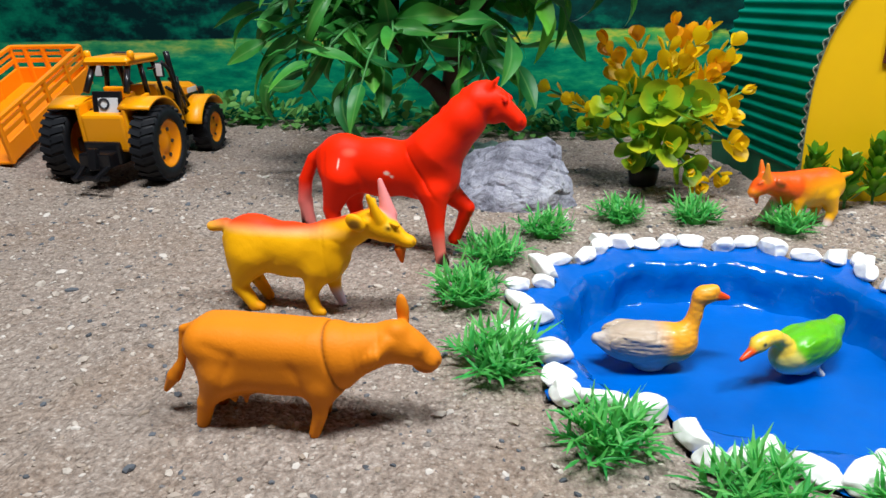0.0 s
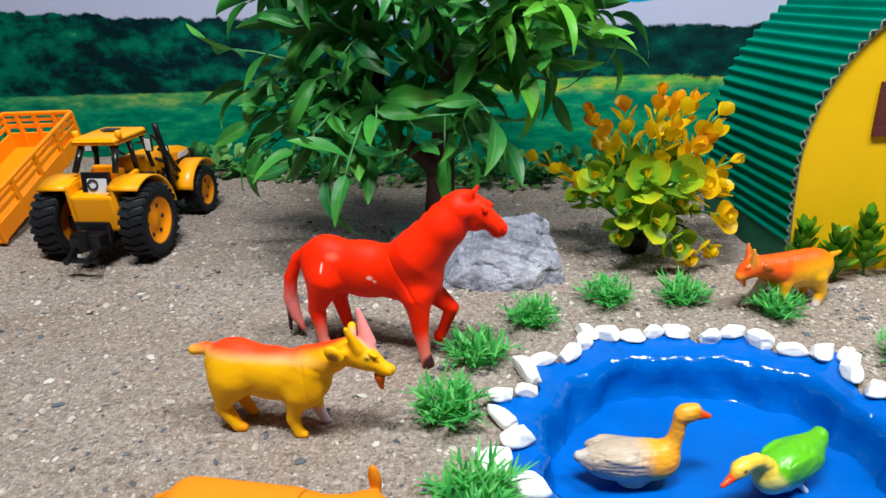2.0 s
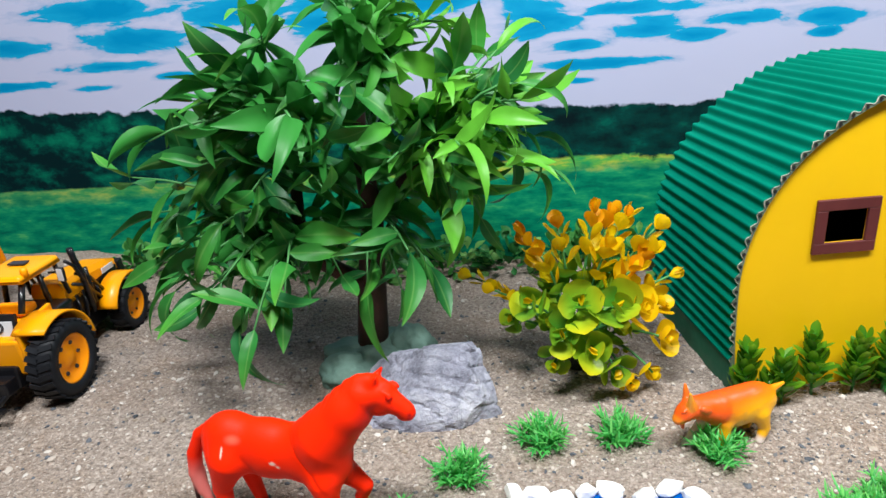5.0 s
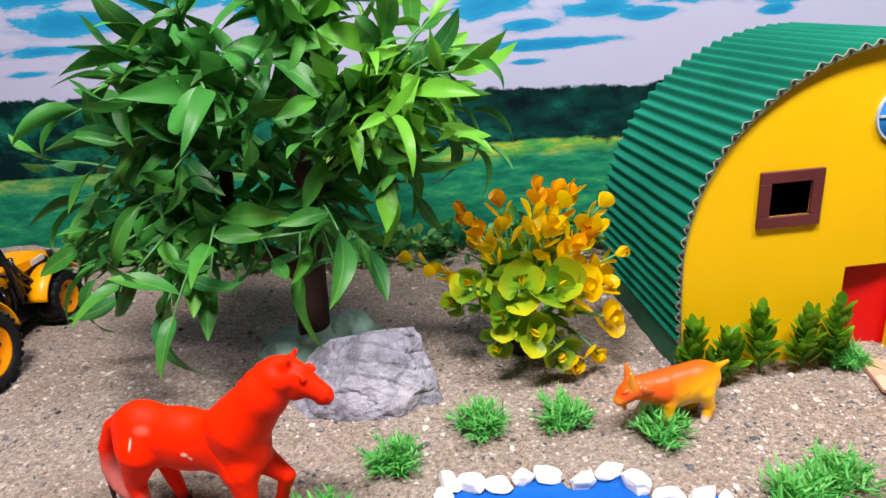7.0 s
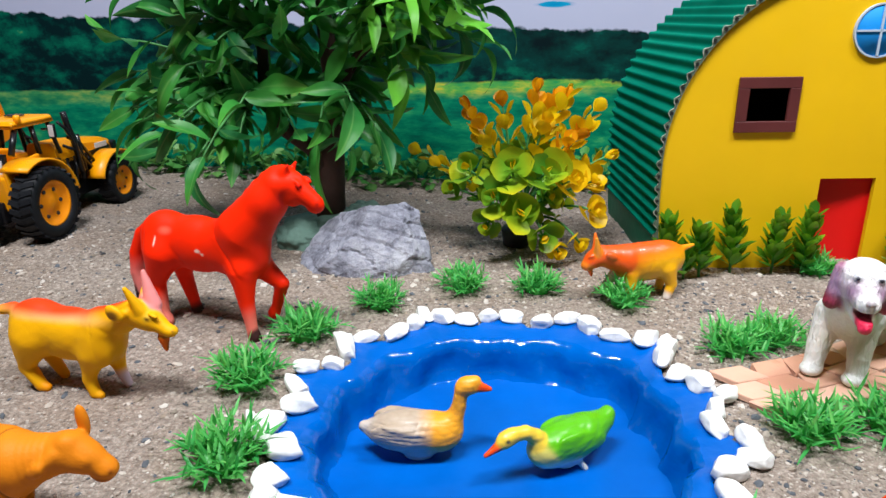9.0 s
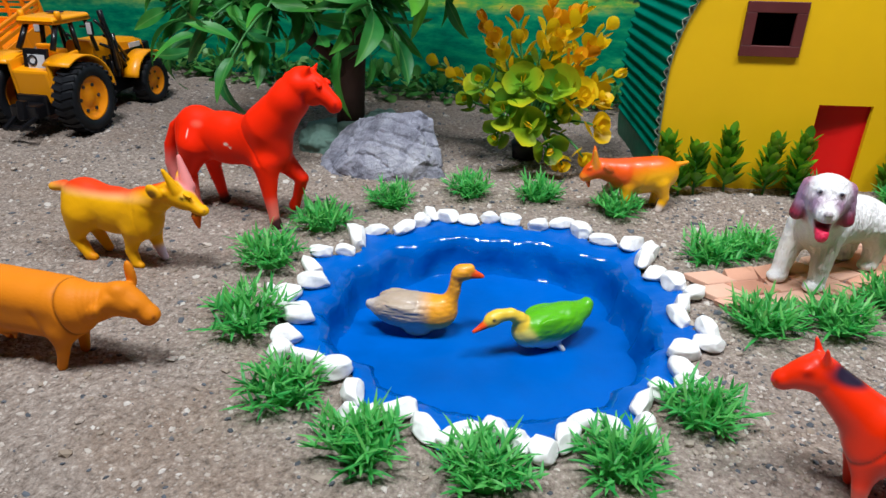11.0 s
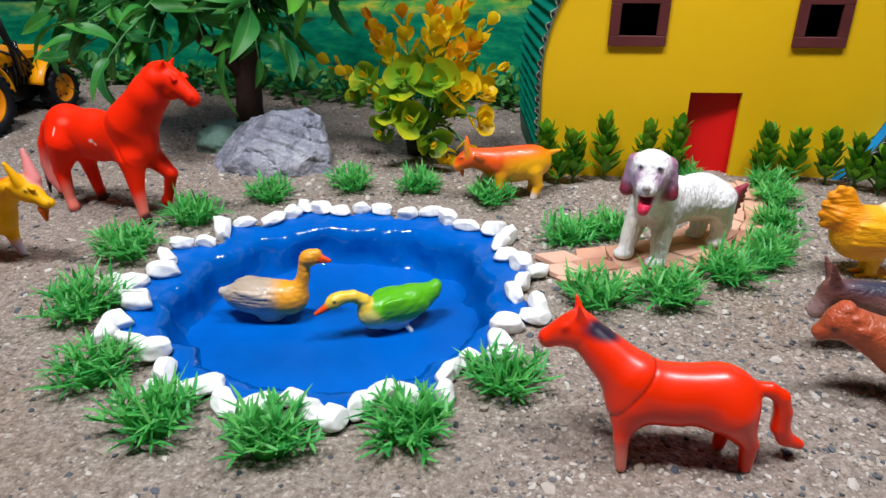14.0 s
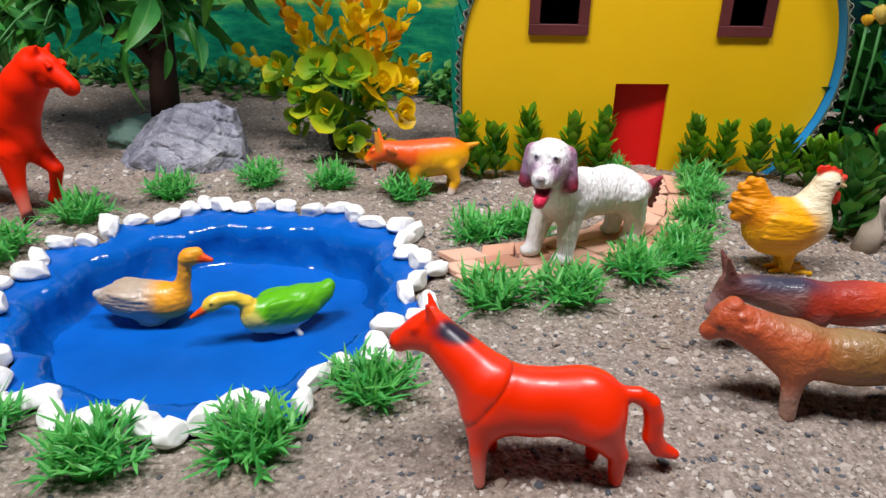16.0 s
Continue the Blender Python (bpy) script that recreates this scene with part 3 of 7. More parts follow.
# gaps in the clouds: (x, z, half width, half height)
GAPS = [(-0.296, 0.34, 0.088, 0.014), (-0.273, 0.306, 0.056, 0.014), (-0.443, 0.306, 0.055, 0.011), (-0.31, 0.276, 0.056, 0.006), (-0.457, 0.258, 0.062, 0.005), (-0.332, 0.251, 0.026, 0.004), (-0.13, 0.33, 0.066, 0.018),
        (-0.224, 0.261, 0.027, 0.005), (-0.03, 0.315, 0.046, 0.02), (0.225, 0.304, 0.045, 0.02), (0.27, 0.271, 0.038, 0.007), (0.3, 0.247, 0.07, 0.005), (0.328, 0.308, 0.068, 0.007), (0.355, 0.285, 0.042, 0.011),
        (0.41, 0.273, 0.032, 0.009), (0.45, 0.288, 0.045, 0.007), (0.55, 0.286, 0.04, 0.009), (0.552, 0.268, 0.017, 0.005), (0.271, 0.228, 0.02, 0.003), (0.1, 0.33, 0.07, 0.02), (0.0, 0.36, 0.3, 0.012), (0.45, 0.33, 0.12, 0.016)]
gap = None
for gx, gz, gw, gh in GAPS:
    du, dv = calc(nt, "MULTIPLY_ADD", X, 1 / gw, -gx / gw), calc(nt, "MULTIPLY_ADD", Z, 1 / gh, -gz / gh)
    far_off = calc(nt, "MULTIPLY_ADD", du, du, calc(nt, "MULTIPLY", dv, dv))
    gap = far_off if gap is None else calc(nt, "MINIMUM", gap, far_off)
cl = calc(nt, "ADD", calc(nt, "SQRT", gap), calc(nt, "MULTIPLY_ADD", noise_tex(nt, 13, 6, 0.6, flat, 0.4), 3.0, -1.5))
sky = ramp(nt, calc(nt, "MULTIPLY", cl, 0.4), [(0.1, (0.0, 0.17, 0.35)), (0.4, (0.005, 0.23, 0.41)), (0.46, (0.25, 0.3, 0.44)), (0.6, (0.335, 0.35, 0.48))])
wide_map = node(nt, "ShaderNodeMapping")
wide_map.inputs["Scale"].default_value = (1.0, 1.0, 1.9)
nt.links.new(co, wide_map.inputs["Vector"])
n_edge, n_bush, n_field = noise_tex(nt, 38, 5, 0.6, co), noise_tex(nt, 21, 6, 0.62, wide_map.outputs["Vector"]), noise_tex(nt, 24, 6, 0.65, flat)
fine_leaf = noise_tex(nt, 150, 3, 0.6, co)
n_bush = calc(nt, "MULTIPLY_ADD", calc(nt, "SUBTRACT", fine_leaf, 0.5), 0.16, n_bush)
trees = ramp(nt, n_bush, [(0.4, (0.0, 0.01, 0.012)), (0.47, (0.0, 0.028, 0.024)), (0.53, (0.0, 0.06, 0.04)), (0.68, (0.0015, 0.125, 0.07)), (0.74, (0.07, 0.21, 0.07))])
far_trees = ramp(nt, n_bush, [(0.35, (0.0, 0.006, 0.008)), (0.58, (0.0, 0.03, 0.026)), (0.7, (0.0, 0.07, 0.05))])
field = ramp(nt, n_field, [(0.32, (0.0, 0.075, 0.05)), (0.48, (0.0, 0.135, 0.075)), (0.6, (0.007, 0.2, 0.09)), (0.72, (0.055, 0.3, 0.1))])
strip = ramp(nt, n_field, [(0.36, (0.015, 0.22, 0.07)), (0.5, (0.09, 0.3, 0.05)), (0.6, (0.3, 0.36, 0.045)), (0.66, (0.44, 0.36, 0.03))])


def above(line, soft=0.004):
    f = calc(nt, "DIVIDE", calc(nt, "SUBTRACT", Z, line), soft)
    f.node.use_clamp = True
    return f


def bent(a, k, c):
    """A gently bowed line over the sheet."""
    return calc(nt, "ADD", calc(nt, "MULTIPLY_ADD", X, a, c), calc(nt, "MULTIPLY", calc(nt, "MULTIPLY", X, X), k))


ripple = calc(nt, "MULTIPLY_ADD", n_edge, 0.024, -0.012)
top = calc(nt, "ADD", bent(-0.036, 0.02, 0.205), ripple)
mid = calc(nt, "ADD", bent(-0.12, 0.0, 0.172), calc(nt, "MULTIPLY", ripple, 1.6))
low = calc(nt, "ADD", bent(0.024, 0.01, 0.127), calc(nt, "MULTIPLY", ripple, 0.25))
band = calc(nt, "ADD", calc(nt, "SUBTRACT", low, 0.02), calc(nt, "MULTIPLY", ripple, 0.6))
right = calc(nt, "MULTIPLY_ADD", X, 1.6, 1.05)
right.node.use_clamp = True
c = mix(nt, calc(nt, "MULTIPLY", above(band, 0.012), right), field, strip)
c = mix(nt, above(low, 0.003), c, trees)
c = mix(nt, above(mid, 0.006), c, far_trees)
c = mix(nt, above(top, 0.003), c, sky)
nt.links.new(c, b.inputs["Base Color"])
bump(nt, b, noise_tex(nt, 9, 2, 0.5, co), 0.1, 0.01)
BACK_Y = 1.03
slab("backdrop", (-0.98, BACK_Y, -0.04), (1.33, BACK_Y + 0.004, 0.62), picture, "printed scenery sheet with clouds, woods and green fields", "backdrop")

# ---- toy barn of card and corrugated board ----
TURN_B = 8.5
BARN = pose(0.425, 0.719, 0, 0, 0, TURN_B)     # x along the front, y into the barn
barn = new("toy_barn")
barn.matrix_world = BARN
tagged(barn, "yellow card barn with a round corrugated green roof and red door", "toy barn")
yellow = paint("yellow_card", (0.76, 0.445, 0.0), 0.55, 0, 0.12, 12, 0.14, 0.002)
roof_green = paint("green_corrugated_board", (0.0, 0.17, 0.108), 0.7, 0, 0.25, 25, 0.2, spec=0.03)
flat_green = paint("dark_green_card", (0.0, 0.1, 0.05), 0.55, 0, 0.2, 25, 0.15)
blue_card = paint("blue_card", (0.0, 0.2, 0.5), 0.5, 0, 0.12, 20)
pale_edge = paint("pale_board_edge", (0.4, 0.39, 0.33), 0.9, 0, 0.35, 200, spec=0.05)
raw_edge = paint("raw_board_edge", (0.13, 0.17, 0.12), 0.9, 0, 0.35, 200, spec=0.05)
maroon = paint("maroon_frame", (0.1, 0.02, 0.02), 0.5, 0, 0.25, 60)
red_card = paint("red_card", (0.7, 0.003, 0.003), 0.5, 0, 0.12, 20)
# near-black that paints in the shade behind windows and in flutes
shade_black = paint("hole_shade", (0.012, 0.011, 0.01), 0.9, 0, 0.2, 20)
blue_pane = paint("sky_blue_pane", (0.01, 0.22, 0.6), 0.55, 0, 0.1, 20, spec=0.12)
white_bar = paint("white_bar", (0.42, 0.5, 0.6), 0.7, 0, 0.1, 60, spec=0.1)


def arch(t):
    """The front's outline, t from 0 (foot at the left) over the top to 1."""
    cx, a, z0, h = 0.1065, 0.1635, 0.095, 0.16
    if t < 0.16:
        u = 1 - t / 0.16
        return cx - a + 0.005 * u * u, z0 * (1 - u)
    if t > 0.84:
        u = (t - 0.84) / 0.16
        return cx + a - 0.045 * u ** 2.2, z0 * (1 - u)
    w = math.pi * (t - 0.16) / 0.68
    return cx - a * math.cos(w), z0 + h * math.sin(w)


def arch_even(n):
    fine = [arch(i / 2000) for i in range(2001)]
    s = np.concatenate([[0], np.cumsum([math.hypot(q[0] - p[0], q[1] - p[1]) for p, q in zip(fine, fine[1:])])])
    at = np.linspace(0, s[-1], n + 1)
    return np.stack([np.interp(at, s, [p[0] for p in fine]), np.interp(at, s, [p[1] for p in fine])], 1), s[-1]


def barn_front():
    """The front card with its two window holes, the door hole and the round hole cut through."""
    holes = [(0.007, 0.1285, 0.044, 0.159), (0.169, 0.1285, 0.202, 0.159), (0.0797, -0.003, 0.1273, 0.0802)]
    bm = bmesh.new()
    pts, _ = arch_even(160)
    n = len(pts)
    outline = [bm.verts.new((p[0], 0, p[1] - (0.006 if i in (0, n - 1) else 0))) for i, p in enumerate(pts)]
    edges = [bm.edges.new((a, c)) for a, c in zip(outline, outline[1:] + outline[:1])]
    for x0, z0, x1, z1 in holes:
        vs = [bm.verts.new(q) for q in ((x0, 0, z0), (x1, 0, z0), (x1, 0, z1), (x0, 0, z1))]
        edges += [bm.edges.new((a, c)) for a, c in zip(vs, vs[1:] + vs[:1])]
    bmesh.ops.triangle_fill(bm, edges=edges, use_beauty=True, use_dissolve=False)
    r = bmesh.ops.extrude_face_region(bm, geom=bm.faces[:])
    bmesh.ops.translate(bm, verts=[v for v in r["geom"] if isinstance(v, bmesh.types.BMVert)], vec=(0, 0.004, 0))
    bmesh.ops.recalc_face_normals(bm, faces=bm.faces[:])
    return part("front_wall", bm, yellow, barn)


barn_front()


def barn_roof():
    pts, total = arch_even(900)
    pitch = 0.0106
    depth0, depth1 = -0.0025, 0.175
    verts, n = [], len(pts)
    tang = np.gradient(pts, axis=0)
    tang /= np.linalg.norm(tang, axis=1)[:, None]
    nor = np.stack([-tang[:, 1], tang[:, 0]], 1)
    s = np.linspace(0, total, n)
    start, end = 0.03, total - 0.004
    for i in range(n):
        amp = 0.002 if start < s[i] < end else 0.0
        off = 0.0042 + amp * math.cos(2 * math.pi * s[i] / pitch) + 0.0006 * noise.noise(Vector((s[i] * 40, 0, 0)))
        p = pts[i] + nor[i] * off
        q = pts[i] + nor[i] * 0.0008
        verts.append((p, q))
    rows = [j / 6 for j in range(7)]
    lip = [depth0 - 0.0095 * max(0.0, min(1.0, (v[0][0] + 0.05) / 0.32)) for v in verts]

    def at_depth(i, f):
        return lip[i] + (depth1 - lip[i]) * f

    for what, col, name, lab in ((0, roof_green, "corrugated_roof", "green corrugated card roof"), (1, blue_card, "roof_lining", "blue card lining")):
        bm = bmesh.new()
        grid = [[bm.verts.new((v[what][0] + 0.0008 * noise.noise(Vector((f * 5, i * 0.02, 5))), at_depth(i, f) + 0.0004 * noise.noise(Vector((i * 0.05, f * 2, 2))), max(v[what][1], -0.004))) for i, v in enumerate(verts)] for f in rows]
        for a, c in zip(grid, grid[1:]):
            for i in range(n - 1):
                if what == 0 and s[i] < start - 0.001:
                    continue
                bm.faces.new((a[i], a[i + 1], c[i + 1], c[i]))
        bmesh.ops.delete(bm, geom=[v for v in bm.verts if not v.link_faces], context="VERTS")
        part(name, bm, col, barn, lab, True)
    bm = bmesh.new()
    ring = [(bm.verts.new((v[0][0], lip[i] - 0.0004, max(v[0][1], -0.004))), bm.verts.new((v[1][0], lip[i] - 0.0004, max(v[1][1], -0.004)))) for i, v in enumerate(verts)]
    for a, c in zip(ring, ring[1:]):
        bm.faces.new((a[0], c[0], c[1], a[1]))
    part("board_edge", bm, raw_edge, barn, "raw dark edge of corrugated board")
    bm = bmesh.new()
    wave = [Vector((v[0][0], e - 0.0006, max(v[0][1], -0.004))) for v, q, e in zip(verts, s, lip) if start < q < end]
    tube(bm, wave[::3], 0.0004, 5)
    part("edge_line", bm, pale_edge, barn, "pale wavy paper edge of the board", True)
    bm = bmesh.new()
    cut = [v for i, v in enumerate(verts) if s[i] <= start + 0.002]
    grid = [[bm.verts.new((v[0][0] - 0.0006, at_depth(i, f), max(v[0][1], -0.004))) for i, v in enumerate(cut)] for f in rows]
    for a, c in zip(grid, grid[1:]):
        for i in range(len(cut) - 1):
            bm.faces.new((a[i], a[i + 1], c[i + 1], c[i]))
    part("side_card", bm, flat_green, barn, "flat dark green card skirt", True)
    # dark discs painted as the shaded flute holes along the front edge
    bm = bmesh.new()
    bmesh.ops.create_circle(bm, cap_ends=True, segments=8, radius=0.0016)
    disc = bpy.data.meshes.new("flute_hole")
    bm.to_mesh(disc)
    bm.free()
    disc.materials.append(shade_black)
    for j in range(5, int(total / pitch)):
        i = int(j * pitch / total * (n - 1))
        p = pts[i] + nor[i] * 0.0034
        m = Matrix.Translation((p[0], lip[i] - 0.0012, p[1])) @ Matrix.Rotation(math.pi / 2, 4, "X")
        shared("flute_hole", disc, barn, m)
    bm = bmesh.new()
    b1 = [bm.verts.new((p[0], depth1 - 0.002, p[1])) for p in pts[::8]]
    bm.faces.new(b1)
    part("back_wall", bm, yellow, barn)
    # added dark sheet stands in for the shade behind the openings
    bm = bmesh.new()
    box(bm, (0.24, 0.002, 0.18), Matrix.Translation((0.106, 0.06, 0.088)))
    part("shade_sheet", bm, shade_black, barn, "dark sheet painted as the barn's shaded inside")


barn_roof()


def barn_window(x0, z0, x1, z1):
    w = new("window_frame")
    w.parent = barn
    rail = 0.009
    for nm, c, size in (("head", ((x0 + x1) / 2, z1 - rail / 2), (x1 - x0, rail)), ("sill", ((x0 + x1) / 2, z0 + rail / 2), (x1 - x0, rail)),
                        ("jamb", (x0 + rail / 2, (z0 + z1) / 2), (rail, z1 - z0 - 2 * rail)), ("jamb", (x1 - rail / 2, (z0 + z1) / 2), (rail, z1 - z0 - 2 * rail))):
        bm = bmesh.new()
        box(bm, (size[0], 0.003, size[1]), Matrix.Translation((c[0], -0.0018, c[1])), 0.0004)
        part(nm, bm, maroon, w)


barn_window(-0.001, 0.121, 0.05, 0.166)
barn_window(0.1615, 0.121, 0.2085, 0.166)
bm = bmesh.new()
box(bm, (0.056, 0.002, 0.09), pose(0.1035, 0.0125, 0.0405, 0, 0, -9), 0.0004)
part("door", bm, red_card, barn, "plain red card door pushed slightly in")


def round_window(cx, cz, r):
    bm = bmesh.new()
    lathe(bm, [(0.0002, 0.002), (r * 0.955, 0.002), (r * 0.955, 0.0)], Matrix.Translation((cx, 0, cz)) @ Matrix.Rotation(math.pi / 2, 4, "X"), 40)
    w = part("round_window", bm, blue_pane, barn, "round sky-blue window with white bars", True)
    bm = bmesh.new()
    lathe(bm, [(r * 0.94, 0.0), (r * 0.94, 0.0026), (r, 0.0026), (r, 0.0)], Matrix.Translation((cx, 0, cz)) @ Matrix.Rotation(math.pi / 2, 4, "X"), 40)
    part("rim", bm, white_bar, w)
    for size in ((2 * r * 0.92, 0.0016), (0.0016, 2 * r * 0.92)):
        bm = bmesh.new()
        box(bm, (size[0], 0.0012, size[1]), Matrix.Translation((cx, -0.0026, cz)))
        part("bar", bm, white_bar, w)


round_window(0.106, 0.201, 0.021)

# ---- toy animals ----
matt = toy_paint("matt_toy_paint", 0.5, 0.0, spec=0.15)
satin = toy_paint("satin_toy_paint", 0.36, 0.2)
shiny = toy_paint("shiny_toy_paint", 0.3, 0.15, spec=0.5, relief=0.1)
furry = toy_paint("moulded_fur_paint", 0.45, 0.08, (420, 420, 90), relief=0.68)
feathered = toy_paint("moulded_feather_paint", 0.42, 0.08, (110, 420, 420), spec=0.35, relief=0.4)
smooth_feather = toy_paint("smooth_feather_paint", 0.42, 0.1, relief=0.22, spec=0.4, scales=(170, 280, 330))
green_feather = toy_paint("green_feather_paint", 0.34, 0.12, relief=0.15, spec=0.45, scales=(130, 240, 300))
ribbed = toy_paint("ribbed_toy_paint", 0.36, 0.2, (300, 190, 300), relief=0.42)
rubbed = toy_paint("rubbed_toy_paint", 0.42, 0.12, (160, 300, 300), spec=0.4, relief=0.35)


def cow():
    c, dk = (0.72, 0.215, 0.008), (0.25, 0.06, 0.006)
    p = [ell((-12, 0, 33), (19.5, 13.5, 16), c), ell((10, 0, 33), (28, 13.5, 16), c), ell((31, 0, 34), (15, 12.5, 16), c), cone((-21, 4.5, 39.3), 9.4, (26, 4.5, 38.8), 9.4, c, True), cone((-14, 4, 27.5), 9.4, (30, 4, 27.5), 9.4, c, True),
         cone((38, 0, 36.5), 12.5, (54, 5, 39.5), 9, c), cone((60, 6, 42), 7.8, (71, 8, 34), 5, c, False, 4), ell((73.8, 8.3, 31.5), (4.4, 5, 4.4), c, False, 0, 2.5), ell((64, 6.5, 37.5), (7, 6.2, 6.2), c), ell((66.5, 2.2, 41.2), (4.5, 2, 1.6), c, False, -35, 1), ell((70, 8, 28.5), (5, 4, 2.2), c, False, -20, 1.5),
         ell((60.5, 14, 51), (2.9, 2.4, 8), c, False, 6, 1.5), ell((60, 3.5, 47), (4, 4, 3.6), c, False, 0, 2), cone((57, -1, 43), 3.2, (53, -5, 39.5), 2.8, c, False, 1.5), ell((51.5, -6.5, 37.8), (5, 2.2, 3.2), c, False, 38, 1),
         ell((-8, 0, 18), (9, 6.5, 5), c), cone((-6, -4, 15), 1.5, (-6, -4.5, 11), 1.0, c, True, 1), cone((-11, -4, 15), 1.5, (-11, -4.5, 11), 1.0, c, True, 1)]
    p += limb([(30, -8, 22), (29, -9, 11), (26, -9, 1.6)], [5, 3.2, 2.6], c, False, 6) + limb([(27, 8, 22), (26, 9, 11), (25, 9, 1.6)], [5, 3.2, 2.6], c, False, 6)
    p += limb([(-14, -7.5, 25), (-22, -9, 12.5), (-25, -9, 1.6)], [7, 4, 3], c, False, 8) + limb([(-16, 7.5, 25), (-23, 9, 12.5), (-25, 9, 1.6)], [7, 4, 3], c, False, 8)
    p += limb([(-27, 0, 44), (-33.5, 0, 42), (-36, -1, 27), (-38, -1, 23), (-41, -1, 18.5), (-46, -1, 11)], [2.4, 2, 1.8, 2.6, 3.2, 1.4], c, False, 1.5)
    p += [ell((69, 2.2, 38.4), (1.9, 0.9, 1.0), dk, False, -30, 0.5), ell((66.5, 14, 37), (1.7, 0.8, 0.9), dk, False, -30, 0.5), ell((77.2, 5.4, 32.8), (0.9, 0.8, 0.8), dk, False, 0, 0.4)]
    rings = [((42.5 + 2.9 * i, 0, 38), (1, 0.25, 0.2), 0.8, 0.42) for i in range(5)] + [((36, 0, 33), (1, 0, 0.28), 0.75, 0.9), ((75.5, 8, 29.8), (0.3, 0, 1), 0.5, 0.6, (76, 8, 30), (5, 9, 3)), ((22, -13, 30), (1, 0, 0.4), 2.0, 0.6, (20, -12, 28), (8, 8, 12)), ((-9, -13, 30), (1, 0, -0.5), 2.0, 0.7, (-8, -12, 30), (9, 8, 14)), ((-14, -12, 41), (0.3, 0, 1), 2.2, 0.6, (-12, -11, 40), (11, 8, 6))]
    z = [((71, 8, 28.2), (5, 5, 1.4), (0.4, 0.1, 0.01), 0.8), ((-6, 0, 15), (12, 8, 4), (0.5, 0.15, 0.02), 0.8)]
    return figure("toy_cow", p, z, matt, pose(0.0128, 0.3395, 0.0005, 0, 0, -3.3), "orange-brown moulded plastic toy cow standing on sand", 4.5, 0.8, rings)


def goat():
    c, red, pink, lil = (0.85, 0.41, 0.002), (0.8, 0.05, 0.006), (0.78, 0.26, 0.25), (0.6, 0.48, 0.6)
    p = [ell((-22, 0, 40), (20.5, 12.8, 17.5), c), ell((0, 0, 37), (28, 12.8, 17), c), ell((22, 0, 38), (15, 12.4, 17.5), c), ell((25, -8.5, 33), (9, 5, 11), c, False, 15, 4), ell((-24, -8.5, 35), (12, 5, 13), c, False, -20, 4),
         cone((28, 0, 46), 11, (47, -1, 56), 8, c), cone((53, -2, 58), 7.4, (71, -3, 48.5), 3.8, c, False, 4), ell((58, -2, 54), (8.5, 6.2, 6.6), c), ell((73.5, -3, 47.8), (3.6, 3.9, 3.3), c, False, 0, 2),
         cone((67.5, -3, 43.5), 3.4, (68.5, -3.5, 36), 1.3, (0.72, 0.11, 0.004), False, 1),
         cone((57, -6, 61), 3.6, (52, -9, 74.5), 1.5, c, False, 1.5), cone((60, 2, 61), 5, (55, 4, 80.5), 1.5, pink, False, 2), ell((66, -6.6, 58.6), (3.4, 1.8, 1.2), c, False, -20, 0.8),
         cone((51, -7, 59), 2.6, (47, -12, 60), 2.6, c, False, 1.2), ell((45.5, -13, 60.5), (6.4, 2.4, 4.6), c, False, -35, 1), cone((50, 5, 60), 2.6, (47, 13, 65), 2.6, c, False, 1.2),
         cone((-40, 0, 50), 4, (-48, -2, 49), 3.2, c, False, 2)]
    p += limb([(18, -7, 27), (14, -8, 12), (17, -8.5, 3), (20.5, -8.5, 2)], [6, 4, 3.4, 2.6], c, False, 8, (0.84, 0.36, 0.004))
    p += limb([(22, 7, 27), (23, 8, 11), (27, 8, 1.8)], [6, 3.6, 2.6], c, False, 8, lil)
    p += limb([(-25, -6.5, 33), (-31, -8, 15), (-22.5, -8.5, 3), (-18.5, -8.5, 2)], [8, 4.8, 3.6, 2.8], c, False, 9, (0.84, 0.3, 0.004))
    p += limb([(-25, 6.5, 33), (-29, 8, 15), (-21, 8, 2)], [8, 4.4, 3.2], c, False, 9)
    p += [ell((62.5, -8, 57.2), (1.8, 0.8, 1.4), (0.7, 0.4, 0.02), False, 0, 0.6), ell((62.7, -8.6, 57.2), (1.0, 0.5, 0.8), (0.06, 0.03, 0.01), False, 0, 0.3), ell((62.7, 4.4, 57.2), (1.0, 0.5, 0.8), (0.06, 0.03, 0.01), False, 0, 0.3),
          ell((76, -5.4, 49), (0.8, 0.7, 0.6), (0.25, 0.12, 0.01), False, 0, 0.3)]
    z = [((-4, 0, 52), (40, 13, 4), (0.88, 0.45, 0.18), 1.1), ((-12, 1, 57), (46, 12.5, 7.6), red, 0.8), ((34, 2, 62), (20, 7, 8), red, 0.9), ((62, 6, 64), (14, 7, 14), pink, 0.7), ((45.6, -16.4, 60.2), (4.4, 2.6, 3), (0.22, 0.1, 0.01), 0.8), ((70, -5, 44.8), (7, 4, 0.7), (0.35, 0.12, 0.01), 0.8)]
